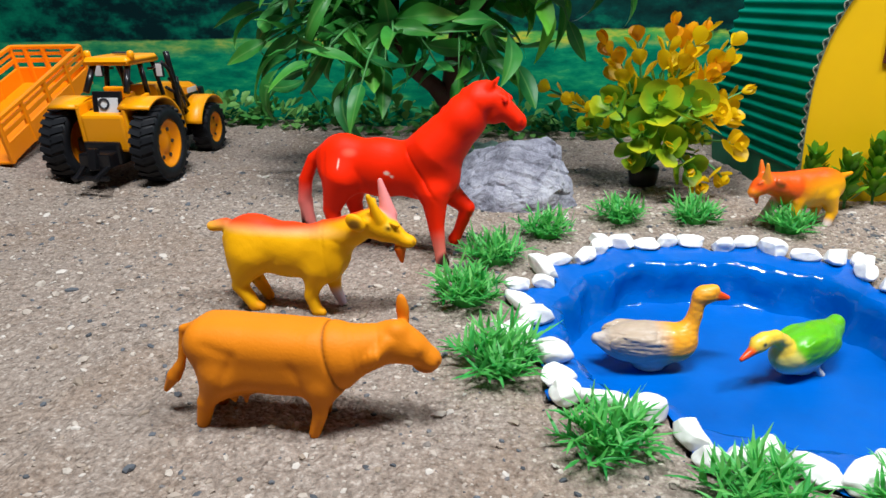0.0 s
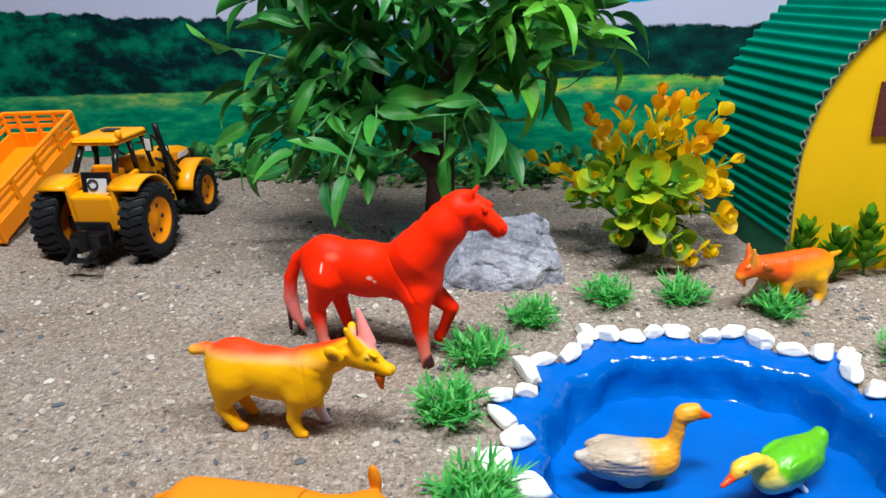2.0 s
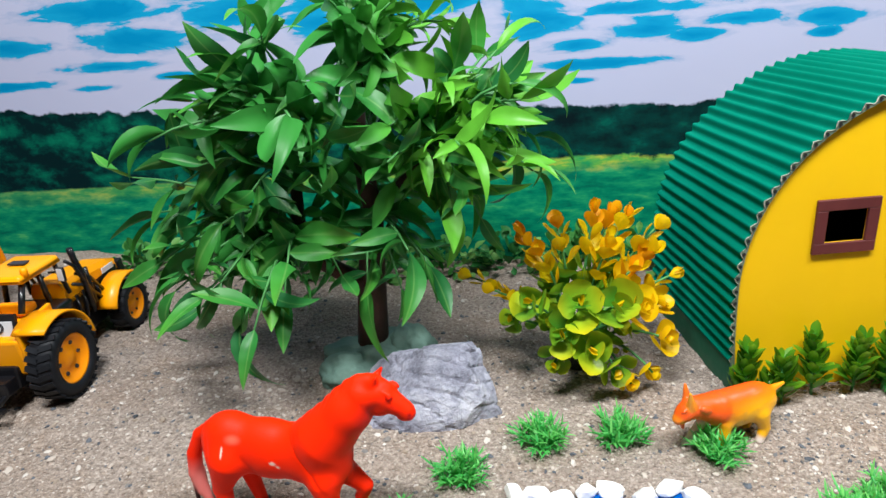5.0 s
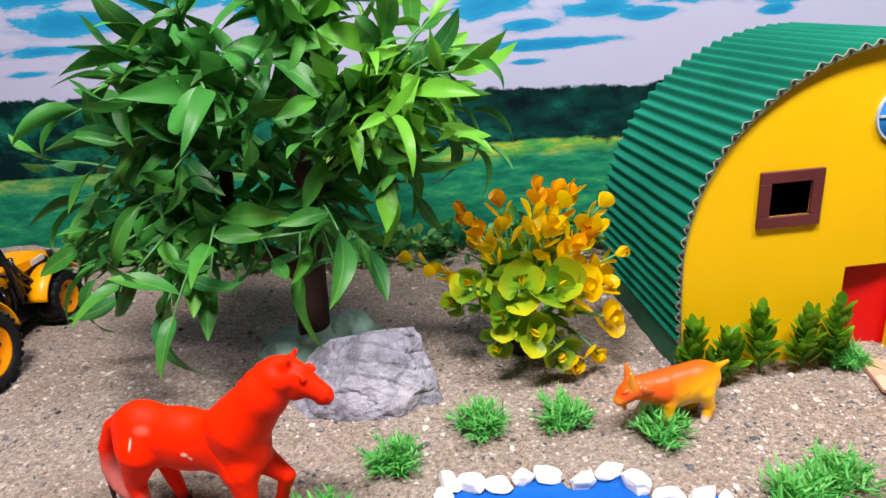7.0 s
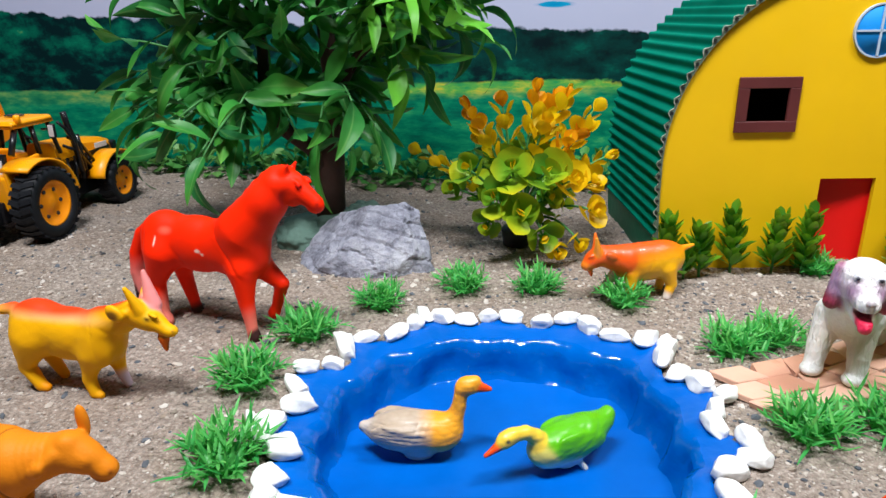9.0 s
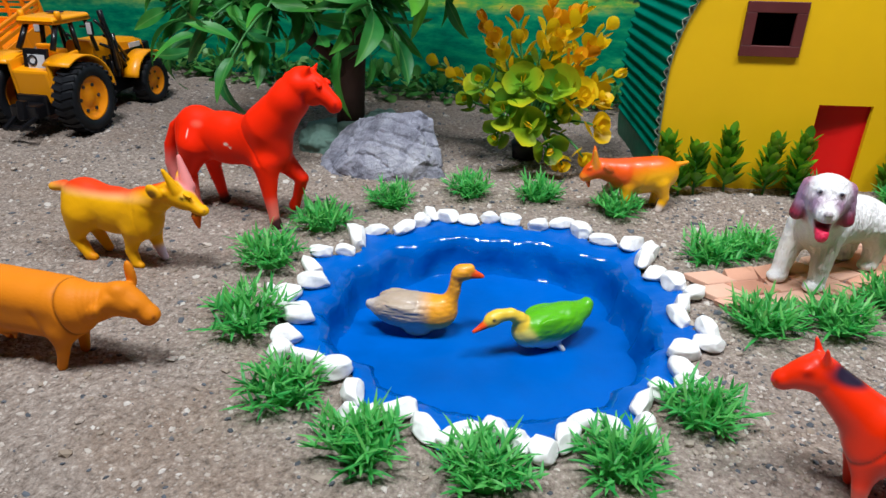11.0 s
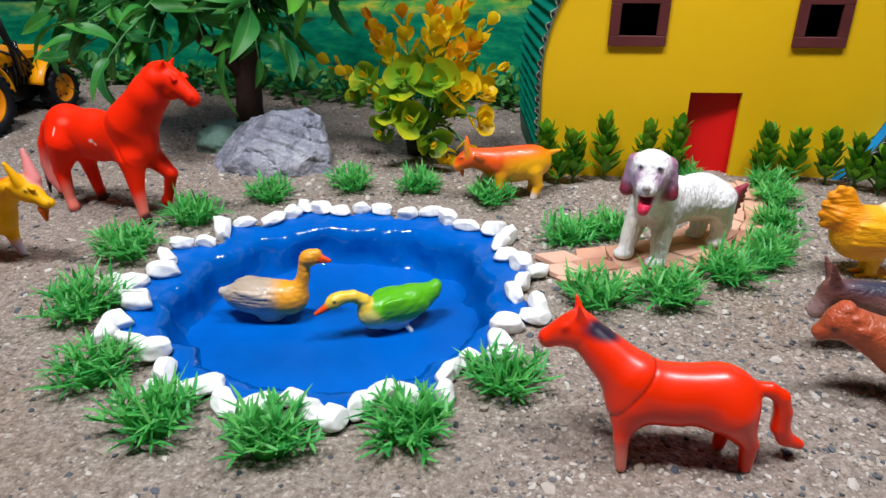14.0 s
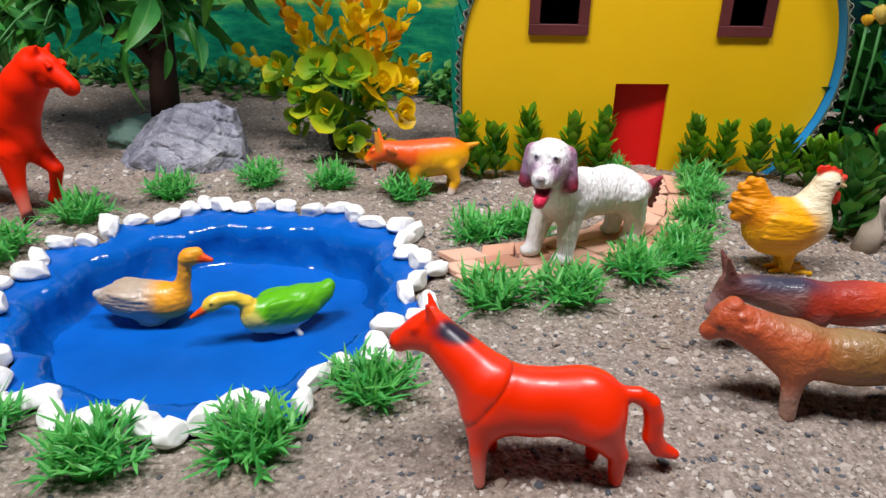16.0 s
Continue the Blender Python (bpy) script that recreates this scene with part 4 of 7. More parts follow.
    return figure("toy_goat", p, z, matt, pose(-0.0102, 0.453, 0.0005, 0, 0, -5.7), "yellow plastic toy goat with a red back and pink horn", 4.5, 0.8,
                  [((26, 0, 36), (1, 0, 0.15), 0.6, 0.4), ((46, 0, 52), (0.9, 0, 0.5), 1.0, 0.35, (47, -6, 52), (6, 9, 10)), ((38, 0, 44), (0.5, 0, 1), 1.2, 0.35, (38, -8, 46), (12, 8, 8)), ((73, -3, 46.2), (0.25, 0, 1), 0.45, 0.5, (75, -4, 46), (6, 8, 3)), ((-8, -12, 30), (1, 0, -0.7), 1.6, 0.4, (-8, -12, 29), (8, 8, 12))], (), 0.05)


def horse():
    c, pk, bk = (0.94, 0.02, 0.0), (0.8, 0.2, 0.15), (0.035, 0.012, 0.012)
    p = [ell((-34, 0, 64.5), (22, 16, 21.5), c), ell((-6, 0, 63.5), (32, 15.5, 21), c), ell((22, 0, 64.5), (21, 16, 21.5), c), ell((37, 0, 62), (14.5, 14.5, 18), c), ell((33, -10, 57), (11, 6, 13), c, False, 25, 4),
         cone((35, 0, 78), 19, (54, 2, 100), 13.6, c), cone((54, 2, 100), 13.6, (63, 3.5, 111), 11.4, c, False, 5),
         cone((72, 5, 112), 9.4, (87.5, 8, 100.5), 5.6, c, False, 3), ell((73, 5, 104.5), (7.6, 7.4, 7.6), c, False, 0, 2), ell((89, 8.4, 98), (5.2, 5, 5.2), c, False, -40, 2), ell((85.5, 8, 95.5), (4.4, 3.6, 2.2), c, False, -30, 1.5),
         cone((70.5, 0.6, 119), 3.0, (75, -0.6, 126), 1.1, c, False, 1), cone((69.5, 9.6, 119), 3.0, (74, 10.4, 126), 1.1, c, False, 1), cone((70, 5, 120), 3.2, (79, 6.5, 116), 2.2, c, False, 3),
         ell((81, 0.4, 114.6), (3.6, 1.8, 1.3), c, False, -35, 0.8), ell((81, 12.2, 114.6), (3.6, 1.8, 1.3), c, False, -35, 0.8)]
    mane = [(20, 86), (27, 92.5), (34, 99), (41, 106), (47.5, 112.5), (54, 118.5), (61, 122.5), (67, 123.5)]
    p += [ell((x + 1.5, 0.5 + 0.04 * x, z - 3.2), (4.8, 4, 5.2), c, False, 46, 3.5) for x, z in mane]
    p += limb([(36, -9, 50), (38, -11, 28), (41, -12, 9), (43, -12.5, 2.4)], [9.6, 5.6, 4, 4.8], c, False, 6, bk)
    p += limb([(37, 9, 50), (54, 10, 36.5), (47, 11, 18), (44, 11, 12)], [9, 5.2, 3.8, 4.6], c, False, 6)
    p += limb([(-34, -8.5, 56), (-42, -10, 33), (-39, -10.5, 9), (-37, -10.5, 2.4)], [13.5, 6.4, 4, 4.8], c, False, 7, pk)
    p += limb([(-32, 8.5, 56), (-34, 10, 33), (-28, 10.5, 9), (-26, 10.5, 2.4)], [13, 6, 4, 4.8], c, False, 6, bk)
    p += limb([(-51, 0, 74), (-60, 0, 66), (-67, -1, 50), (-69, -1, 34), (-66, -1, 20), (-61, -1, 9)], [3.4, 4.4, 5, 5.2, 4.4, 2.2], c, False, 2)
    p += [cone((-69, -3, 36), 3, (-70.5, -3, 8), 1.4, c, False, 1), cone((-67, 1, 34), 3.4, (-65.5, 1, 6), 1.5, c, False, 1)]
    p += [ell((81.8, -1.2, 112.3), (1.9, 0.8, 1.2), (0.5, 0.006, 0.002), False, -35, 0.5), ell((81.8, 13.6, 112.3), (1.9, 0.8, 1.2), (0.3, 0.004, 0.002), False, -35, 0.5), ell((91.3, 4.4, 99.5), (1.1, 0.7, 1.2), (0.3, 0.004, 0.002), False, 0, 0.4)]
    z = [((-68, 0, 22), (11, 10, 24), (0.8, 0.22, 0.2), 0.8), ((-69.5, -2, 10), (3, 7, 17), bk, 0.7), ((-63, 1, 6), (4, 5, 9), bk, 0.9), ((40, -11, 10), (8, 8, 14), pk, 1.1), ((-39, -10, 10), (8, 8, 14), pk, 1.1), ((45, -12, 3), (5, 9, 7), bk, 0.6),
         ((-31, -16, 66), (0.9, 3, 5), (0.88, 0.6, 0.5), 0.5), ((-30, -16, 60), (1.3, 3, 2.6), (0.88, 0.6, 0.5), 0.5), ((4, -15, 63.5), (2.2, 3, 1.2), (0.88, 0.6, 0.5), 0.5), ((7.5, -15, 61.5), (1.4, 3, 1.0), (0.88, 0.6, 0.5), 0.5), ((-24, -15, 76), (5, 4, 3), (0.88, 0.12, 0.07), 1.2)]
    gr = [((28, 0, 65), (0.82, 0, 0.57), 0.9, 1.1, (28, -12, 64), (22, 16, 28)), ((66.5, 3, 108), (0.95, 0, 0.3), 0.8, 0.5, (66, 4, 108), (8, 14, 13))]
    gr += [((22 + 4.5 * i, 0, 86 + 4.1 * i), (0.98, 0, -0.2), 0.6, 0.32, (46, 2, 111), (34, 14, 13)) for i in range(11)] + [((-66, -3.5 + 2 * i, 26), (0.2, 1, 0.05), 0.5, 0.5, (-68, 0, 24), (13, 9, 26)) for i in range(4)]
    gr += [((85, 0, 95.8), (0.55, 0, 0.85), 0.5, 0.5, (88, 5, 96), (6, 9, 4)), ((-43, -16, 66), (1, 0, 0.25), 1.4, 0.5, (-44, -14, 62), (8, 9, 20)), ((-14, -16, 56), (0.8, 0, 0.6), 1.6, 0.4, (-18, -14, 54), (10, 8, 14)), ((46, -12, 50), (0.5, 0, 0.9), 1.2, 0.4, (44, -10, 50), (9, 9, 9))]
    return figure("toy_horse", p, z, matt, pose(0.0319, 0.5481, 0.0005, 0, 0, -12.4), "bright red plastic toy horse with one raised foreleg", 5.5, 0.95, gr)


def small_goat():
    c, o, w = (0.88, 0.42, 0.003), (0.82, 0.09, 0.004), (0.72, 0.6, 0.55)
    p = [ell((-14, 0, 31), (18.5, 12, 15), c), ell((8, 0, 29.5), (19, 12, 15.5), c), ell((-3, 0, 30), (24, 12, 15.5), c), cone((19, 0, 33), 12, (36, 0, 37), 8.6, o), cone((41, 0, 38), 7.4, (51, 1, 31), 4.4, o, False, 3), ell((45, 0, 35), (6.5, 6, 6), o),
         cone((41, -4, 41), 3.6, (42, -6.5, 54), 1.2, (0.84, 0.16, 0.01), False, 1), cone((43, 4, 41), 3.6, (46, 6, 54), 1.2, (0.86, 0.34, 0.02), False, 1), cone((48, 0, 30), 3, (46.5, 1, 22), 1.2, o, False, 0.8), ell((34, 9, 39.5), (5, 2.2, 3), (0.5, 0.12, 0.02), False, 30, 1), ell((49, 4.5, 39.5), (2.6, 1.6, 1.1), o, False, -30, 0.7),
         cone((-29, 0, 38), 3, (-40, -1, 40), 1.5, c, False, 2)]
    p += limb([(15, 7, 22), (16, 8.5, 1.6)], [5.4, 3], c, False, 3) + limb([(20, -7, 22), (28, -8, 11), (35, -7, 3.2), (39, -6.5, 2)], [5.2, 3.4, 2.9, 2.4], w, False, 3, w)
    p += limb([(-15, 7, 24), (-19, 9, 12), (-15, 10, 1.6)], [7.4, 4.2, 3.2], c, False, 3) + limb([(-16, -7, 24), (-20, -8.5, 12), (-18, -9, 1.6)], [7.4, 4.2, 3.2], c, False, 3)
    p += [ell((47.5, 4.7, 38), (1.2, 0.7, 1), (0.05, 0.02, 0.01), False, 0, 0.4), ell((47.5, -4.7, 38), (1.2, 0.7, 1), (0.05, 0.02, 0.01), False, 0, 0.4)]
    z = [((0, 0, 45), (34, 14, 10), o, 1.3), ((22, 0, 36), (20, 15, 14), o, 1.5), ((-15, 10, 2), (5, 5, 5), w, 0.8), ((50, 0, 31), (6, 6, 4), (0.85, 0.3, 0.01), 0.9)]
    return figure("toy_goat", p, z, satin, pose(0.352, 0.643, 0.0005, 0, 0, 200), "small orange and yellow plastic toy goat with upright horns", 4, 0.75, [((51.5, 0, 29.6), (0.3, 0, 1), 0.5, 0.5, (52, 3, 30), (5, 8, 3)), ((2, 12, 28), (1, 0, 0.3), 1.2, 0.4, (2, 11, 27), (6, 8, 10)), ((27, 9, 34), (1, 0, 0.2), 0.9, 0.35, (27, 8, 34), (6, 8, 10))], (), 0.06)


def foal():
    c, bk, pk = (0.9, 0.026, 0.0), (0.02, 0.012, 0.03), (0.8, 0.2, 0.15)
    p = [ell((-12, 2, 33.5), (17, 12.5, 14), c), ell((6, 3, 33), (20, 12.5, 13.8), c), ell((20, 3, 34), (13, 11.5, 14.5), c), cone((25, 1, 40), 11.5, (42, -6, 54), 7.6, c),
         cone((46, -8, 57.5), 6.6, (56.5, -9, 50.5), 4.6, c, False, 3), ell((48, -8, 53.5), (6.5, 5.4, 5.6), c), ell((58.4, -9.2, 49.2), (4, 4.2, 4), c, False, 0, 1.5), ell((51.5, -4.4, 58.6), (3, 1.6, 1.2), c, False, -30, 0.8), cone((45, -4, 61), 2.3, (47, -3, 69), 0.9, c, False, 1), cone((45, -12, 61), 2.3, (47, -14, 68), 0.9, c, False, 1)]
    p += limb([(25, 8, 28), (26, 12, 15), (25, 14, 1.6)], [6, 3.4, 2.2], c, False, 8, (0.84, 0.06, 0.03)) + limb([(23, -5, 28), (22, -7, 15), (20, -7, 1.6)], [6, 3.4, 2.2], c, False, 8)
    p += limb([(-18, 8, 28), (-27, 8, 14), (-27.5, 8, 1.8)], [8.5, 4, 2.8], c, False, 9) + limb([(-16, -5, 28), (-21, -5, 14), (-20, -5, 1.8)], [8.5, 4, 2.8], c, False, 9)
    p += limb([(-25, 2, 38), (-33, 2, 37.5), (-38, 2, 34), (-40, 2, 27), (-40.5, 2, 19), (-43.5, 2, 13.5), (-50, 2, 10.5)], [3, 3.2, 3.5, 3.8, 4, 3.6, 2.2], c, False, 1.5)
    p += [ell((51, -3.2, 57.5), (1.7, 0.7, 1.0), (0.25, 0.003, 0.002), False, -20, 0.5), ell((61, -6.4, 50), (0.8, 0.7, 0.7), (0.25, 0.003, 0.002), False, 0, 0.4)]
    z = [((35, -2, 59), (10, 6, 4.5), bk, 0.8), ((25, 14, 3), (6, 6, 10), pk, 1.3)]
    return figure("toy_foal", p, z, shiny, pose(0.446, 0.328, 0.0005, 0, 0, -176), "glossy red plastic toy foal with a dark mane patch", 5, 0.8,
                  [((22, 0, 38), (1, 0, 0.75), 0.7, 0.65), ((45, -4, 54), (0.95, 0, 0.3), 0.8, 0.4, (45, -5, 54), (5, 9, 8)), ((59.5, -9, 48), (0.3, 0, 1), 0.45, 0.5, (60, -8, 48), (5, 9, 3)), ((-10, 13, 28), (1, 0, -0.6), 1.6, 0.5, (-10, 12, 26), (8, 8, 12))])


def hen():
    c, dk, cr, rd, yl = (0.9, 0.4, 0.002), (0.84, 0.29, 0.001), (0.86, 0.76, 0.52), (0.82, 0.025, 0.008), (0.9, 0.47, 0.003)
    p = [ell((-8, 0, 31), (24, 16, 19), c), ell((7, 0, 35), (15, 13.5, 15), c), cone((-17, 0, 36), 14, (-30, 0, 44), 9, dk), cone((7, 0, 43), 11, (13, 0, 58), 7.2, cr), ell((14.5, 0, 61), (7.6, 6.2, 6.8), cr, False, 0, 3),
         cone((21, 0, 59.8), 2.5, (26.6, 0, 57.8), 0.9, (0.82, 0.58, 0.22), False, 1), ell((22, 0, 51), (2.8, 2.2, 5.2), rd, False, 8, 1), ell((16.8, 5.8, 61.6), (2.4, 0.9, 1.9), (0.9, 0.84, 0.7), True, 0, 0.8), ell((17.4, 6.3, 61.6), (1.5, 0.6, 1.0), (0.02, 0.015, 0.01), True, 0, 0.3)]
    fan = [(-27, 60), (-32.5, 61), (-37.5, 57), (-40, 51), (-40.5, 44.5), (-38, 38)]
    p += [cone((-18, 0, 38), 8, (x, 0, z), 3.2, dk, False, 2.2) for x, z in fan]
    p += [ell((-8 - 1.2 * i, 13.4, 39 - 3.4 * i), (15 - 0.8 * i, 2.6, 2.6), c, True, -10 + 3 * i, 2.0) for i in range(4)]
    p += limb([(-2, 4, 16), (-1, 4, 3)], [5.4, 3.2], yl, True, 2) + limb([(-3, 4, 2.4), (14, 7, 1.8)], [2.4, 1.6], yl, True, 1) + limb([(-2, 4, 2.4), (13, 1, 1.8)], [2.3, 1.5], yl, True, 1) + limb([(-2, 4, 2.2), (-10, 4, 1.6)], [2.2, 1.5], yl, True, 1)
    p += [ell((8.5 + 3.7 * i, 0, 68.4 - (0.2, 0, 0.8, 2.6, 5.6)[i]), (2.6, 1.7, 3.2), rd, False, -12 * i, 0.8) for i in range(5)]
    z = [((19, 0, 40), (15, 18, 19), cr, 0.9), ((6, 0, 54), (9, 12, 9), cr, 1.2), ((-30, 0, 48), (14, 12, 16), dk, 0.8), ((-6, 0, 15), (20, 18, 7), (0.92, 0.45, 0.003), 0.9), ((22.4, 0, 50.5), (3.6, 4, 6.5), rd, 0.5), ((17.4, 7, 61.6), (1.7, 1.6, 1.1), (0.02, 0.015, 0.01), 0.5), ((17.4, -7, 61.6), (1.7, 1.6, 1.1), (0.02, 0.015, 0.01), 0.5)]
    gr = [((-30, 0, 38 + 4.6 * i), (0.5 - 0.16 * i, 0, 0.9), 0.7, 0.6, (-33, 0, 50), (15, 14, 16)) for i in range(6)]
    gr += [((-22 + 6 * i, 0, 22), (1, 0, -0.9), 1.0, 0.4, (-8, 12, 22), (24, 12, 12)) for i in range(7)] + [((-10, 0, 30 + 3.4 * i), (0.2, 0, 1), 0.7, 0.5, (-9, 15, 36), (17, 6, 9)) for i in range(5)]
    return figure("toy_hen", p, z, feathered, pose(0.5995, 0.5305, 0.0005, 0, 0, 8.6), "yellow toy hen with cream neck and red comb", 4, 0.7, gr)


def goose():
    g, c, pl = (0.46, 0.36, 0.27), (0.86, 0.36, 0.02), (0.62, 0.6, 0.52)
    p = [ell((-4, 0, 17.5), (25, 13, 12.5), g), cone((-16, 0, 18), 8.5, (-31, 1, 19.5), 3.6, g), ell((13, 0, 16.5), (14, 11.5, 11.5), c), cone((20.5, 0, 20), 6.2, (25, 1.5, 33), 4.2, c, False, 5), cone((25, 1.5, 33), 4.2, (26.5, 2.2, 43), 4, c, False, 1),
         ell((30.5, 3, 46), (7.2, 5.6, 5.6), c, False, 0, 3), ell((34.5, 2.8, 49), (3.6, 3.6, 3.2), c, False, 0, 1.5), cone((36.5, 2.6, 45.4), 3.5, (43, 2.4, 44), 1.5, (0.88, 0.07, 0.004), False, 0.6), ell((1, 0, 5), (11, 7, 4), pl), ell((1, 0, 1.6), (9.5, 7, 1.6), pl, False, 0, 1),
         ell((-9, -9.6, 19.5), (18, 3, 7.5), g, True, -6, 1.5), ell((33, 7.6, 46.5), (1.1, 0.6, 1.0), (0.03, 0.02, 0.01), False, 0, 0.3), ell((33, -1.6, 46.5), (1.1, 0.6, 1.0), (0.03, 0.02, 0.01), False, 0, 0.3)]
    p += [ell((-6 - 3.5 * i, -11.2 + 0.5 * i, 23.5 - 2.4 * i), (13 - 1.2 * i, 2.0, 2.0), g, True, -12 + 2 * i, 1.4) for i in range(3)]
    z = [((15, 0, 20), (11, 15, 14), c, 1.3), ((-32, 0, 22), (7, 6, 6), (0.55, 0.48, 0.42), 1.2), ((-8, 0, 9), (26, 14, 5), (0.62, 0.52, 0.42), 1.2)]
    gr = [((-8, 0, 13 + 2.6 * i), (0.22 - 0.06 * i, 0, 1), 0.45, 0.6, (-12, 0, 20), (26, 24, 10)) for i in range(6)] + [((-2 + 4 * i, 0, 20), (1, 0, -0.5), 0.5, 0.4, (0, 0, 22), (14, 22, 9)) for i in range(3)]
    return figure("toy_goose", p, z, smooth_feather, pose(0.201, 0.456, -0.0314, 0, 0, 7), "toy goose with grey-brown wings and orange neck", 4.5, 0.75, gr)


def duck():
    g, y, w = (0.1, 0.44, 0.004), (0.86, 0.58, 0.05), (0.75, 0.75, 0.68)
    p = [ell((-5, 0, 18), (24, 12.5, 11.5), g), cone((-16, 0, 20), 9.6, (-29.5, -1, 21.5), 6.6, g), ell((-34, -1.5, 25.5), (3.4, 4.6, 4), g, False, -30, 2.5), ell((12, 0, 15), (10.5, 9.5, 9), (0.72, 0.62, 0.14)), cone((16, 0, 18), 6.2, (18.5, -0.5, 26), 4.6, y, False, 4), cone((18.5, -0.5, 26), 4.6, (25, -1, 30.6), 4.0, y, False, 0.8), cone((25, -1, 30.6), 4.0, (32, -1.6, 31), 4.0, y, False, 0.6),
         ell((37, -2, 29.5), (6.8, 4.7, 4.9), y, False, -25, 2.5), cone((42, -2, 26.5), 2.8, (50, -2.5, 22.8), 1.3, (0.88, 0.07, 0.004), False, 0.6), ell((-1, 0, 9), (18, 8.5, 5), w), ell((-3, 0, 3.5), (8, 6, 3.5), w),
         ell((-7, 9, 20), (17, 3, 7), g, True, 12, 1.5), ell((38.6, 2.4, 31.3), (1.0, 0.6, 0.9), (0.03, 0.03, 0.01), False, 0, 0.3), ell((38.6, -6.4, 31.3), (1.0, 0.6, 0.9), (0.03, 0.03, 0.01), False, 0, 0.3)]
    p += limb([(-7, 6, 6), (-10, 9, 1.3)], [1.8, 2], w, True, 1)
    z = [((8, 0, 9), (15, 14, 5), (0.82, 0.76, 0.48), 1.0), ((-6, 0, 7.5), (30, 14, 3), w, 0.8)]
    return figure("toy_duck", p, z, green_feather, pose(0.286, 0.457, -0.0314, 0, 0, -144), "green plastic toy duck with a yellow bent neck", 4.5, 0.75, [((-10, 0, 20), (0.5, 0, 0.85), 0.6, 0.4), ((2, 0, 20), (0.5, 0, 0.85), 0.6, 0.3)])


def dog():
    w, cr, mr, li = (0.87, 0.86, 0.85), (0.68, 0.6, 0.48), (0.3, 0.015, 0.045), (0.42, 0.26, 0.4)

    def head(f, s, z):
        """A place on the head: f ahead along the muzzle, s to its side."""
        return (53 + 0.77 * f - 0.64 * s, 19 + 0.64 * f + 0.77 * s, z)

    p = [ell((-14, 0, 38), (25, 15.5, 17), w), ell((10, 0, 39), (21, 15, 18), w), ell((26, 3, 41), (14, 14.5, 17), w), cone((31, 6, 46), 14.5, (48, 15, 62), 12.5, w),
         ell(head(0, 0, 73), (13.2, 13.2, 13), w), cone(head(7, 0, 68), 9.5, head(18, 0, 66.5), 6.2, w, False, 4), cone(head(5, 0, 59), 7, head(15, 0, 55), 4.2, w, False, 2.5),
         cone(head(-1, 11, 78), 4, head(0, 13.5, 59), 4.4, mr, False, 3), cone(head(-1, -11, 78), 4, head(0, -13.5, 59), 4.4, mr, False, 3),
         cone(head(12, 0, 58), 4.4, head(21, 0, 56), 3.6, (0.8, 0.015, 0.06), False, 0.8), cone(head(20, 0, 57), 3.8, head(22, 0, 54), 3.4, (0.86, 0.03, 0.1), False, 0.8)]
    p += limb([(27, -9, 38), (36, -8, 17), (40, -7, 5)], [9, 6.6, 5.4], w, False, 5) + [ell((43, -6, 4), (7.4, 6.2, 4), w, False, 0, 2)]
    p += limb([(24, 10, 38), (29, 13, 17), (31, 14.5, 5)], [9, 6.6, 5.4], w, False, 5) + [ell((34, 15, 4), (7.4, 6.2, 4), w, False, 0, 2)]
    p += limb([(-27, 8, 36), (-34, 9, 17), (-33, 9, 5)], [13, 7.4, 5.8], w, False, 5) + [ell((-30, 9, 4), (7, 5.8, 4), w, False, 0, 2)]
    p += limb([(-27, -8, 36), (-33, -9, 17), (-32, -9, 5)], [13, 7.4, 5.8], w, False, 5) + [ell((-29, -9, 4), (7, 5.8, 4), w, False, 0, 2)]
    p += [cone((-34, 0, 40), 7, (-46, 2, 33), 6, w, False, 3)]
    p += [cone((-46, 2, 33), 5.2, (-60 + abs(i), 3 + 1.2 * i, 28 + 4.6 * i), 1.7, mr, False, 1.0) for i in range(-2, 4)]
    p += [ell(head(11, 5.4, 78), (2.2, 2.2, 2.2), (0.8, 0.82, 0.86), False, 0, 0.6), ell(head(11, -5.4, 78), (2.2, 2.2, 2.2), (0.8, 0.82, 0.86), False, 0, 0.6),
          ell(head(12.9, 5.6, 78.2), (0.9, 0.9, 1.0), (0.03, 0.03, 0.05), False, 0, 0.3), ell(head(12.9, -5.6, 78.2), (0.9, 0.9, 1.0), (0.03, 0.03, 0.05), False, 0, 0.3), ell(head(24, 0, 69), (2.2, 2.2, 1.6), (0.5, 0.44, 0.46), False, 0, 0.8)]
    z = [(head(0, 13, 69), (8, 8, 13), li, 1.0), (head(0, -13, 69), (8, 8, 13), li, 1.0), (head(-1, 15, 58), (8, 8, 8), mr, 0.9), (head(-1, -15, 58), (8, 8, 8), mr, 0.9), (head(12, 6, 70), (6, 6, 6), li, 1.6), (head(12, -6, 70), (6, 6, 6), li, 1.6),
         (head(19, 0, 60), (8, 8, 2.6), (0.3, 0.02, 0.05), 0.5), (head(20, 0, 55.5), (5.5, 5.5, 3.4), (0.86, 0.02, 0.09), 0.5), ((0, 0, 22), (30, 14, 8), cr, 1.0), ((34, 8, 26), (14, 16, 10), cr, 1.6)]
    z += [(head(13, s, 78.2), (1.1, 1.1, 1.1), (0.02, 0.02, 0.04), 0.3) for s in (5.6, -5.6)]
    carve = [ell(head(20, 0, 60.2), (9, 9, 2.4), w)]
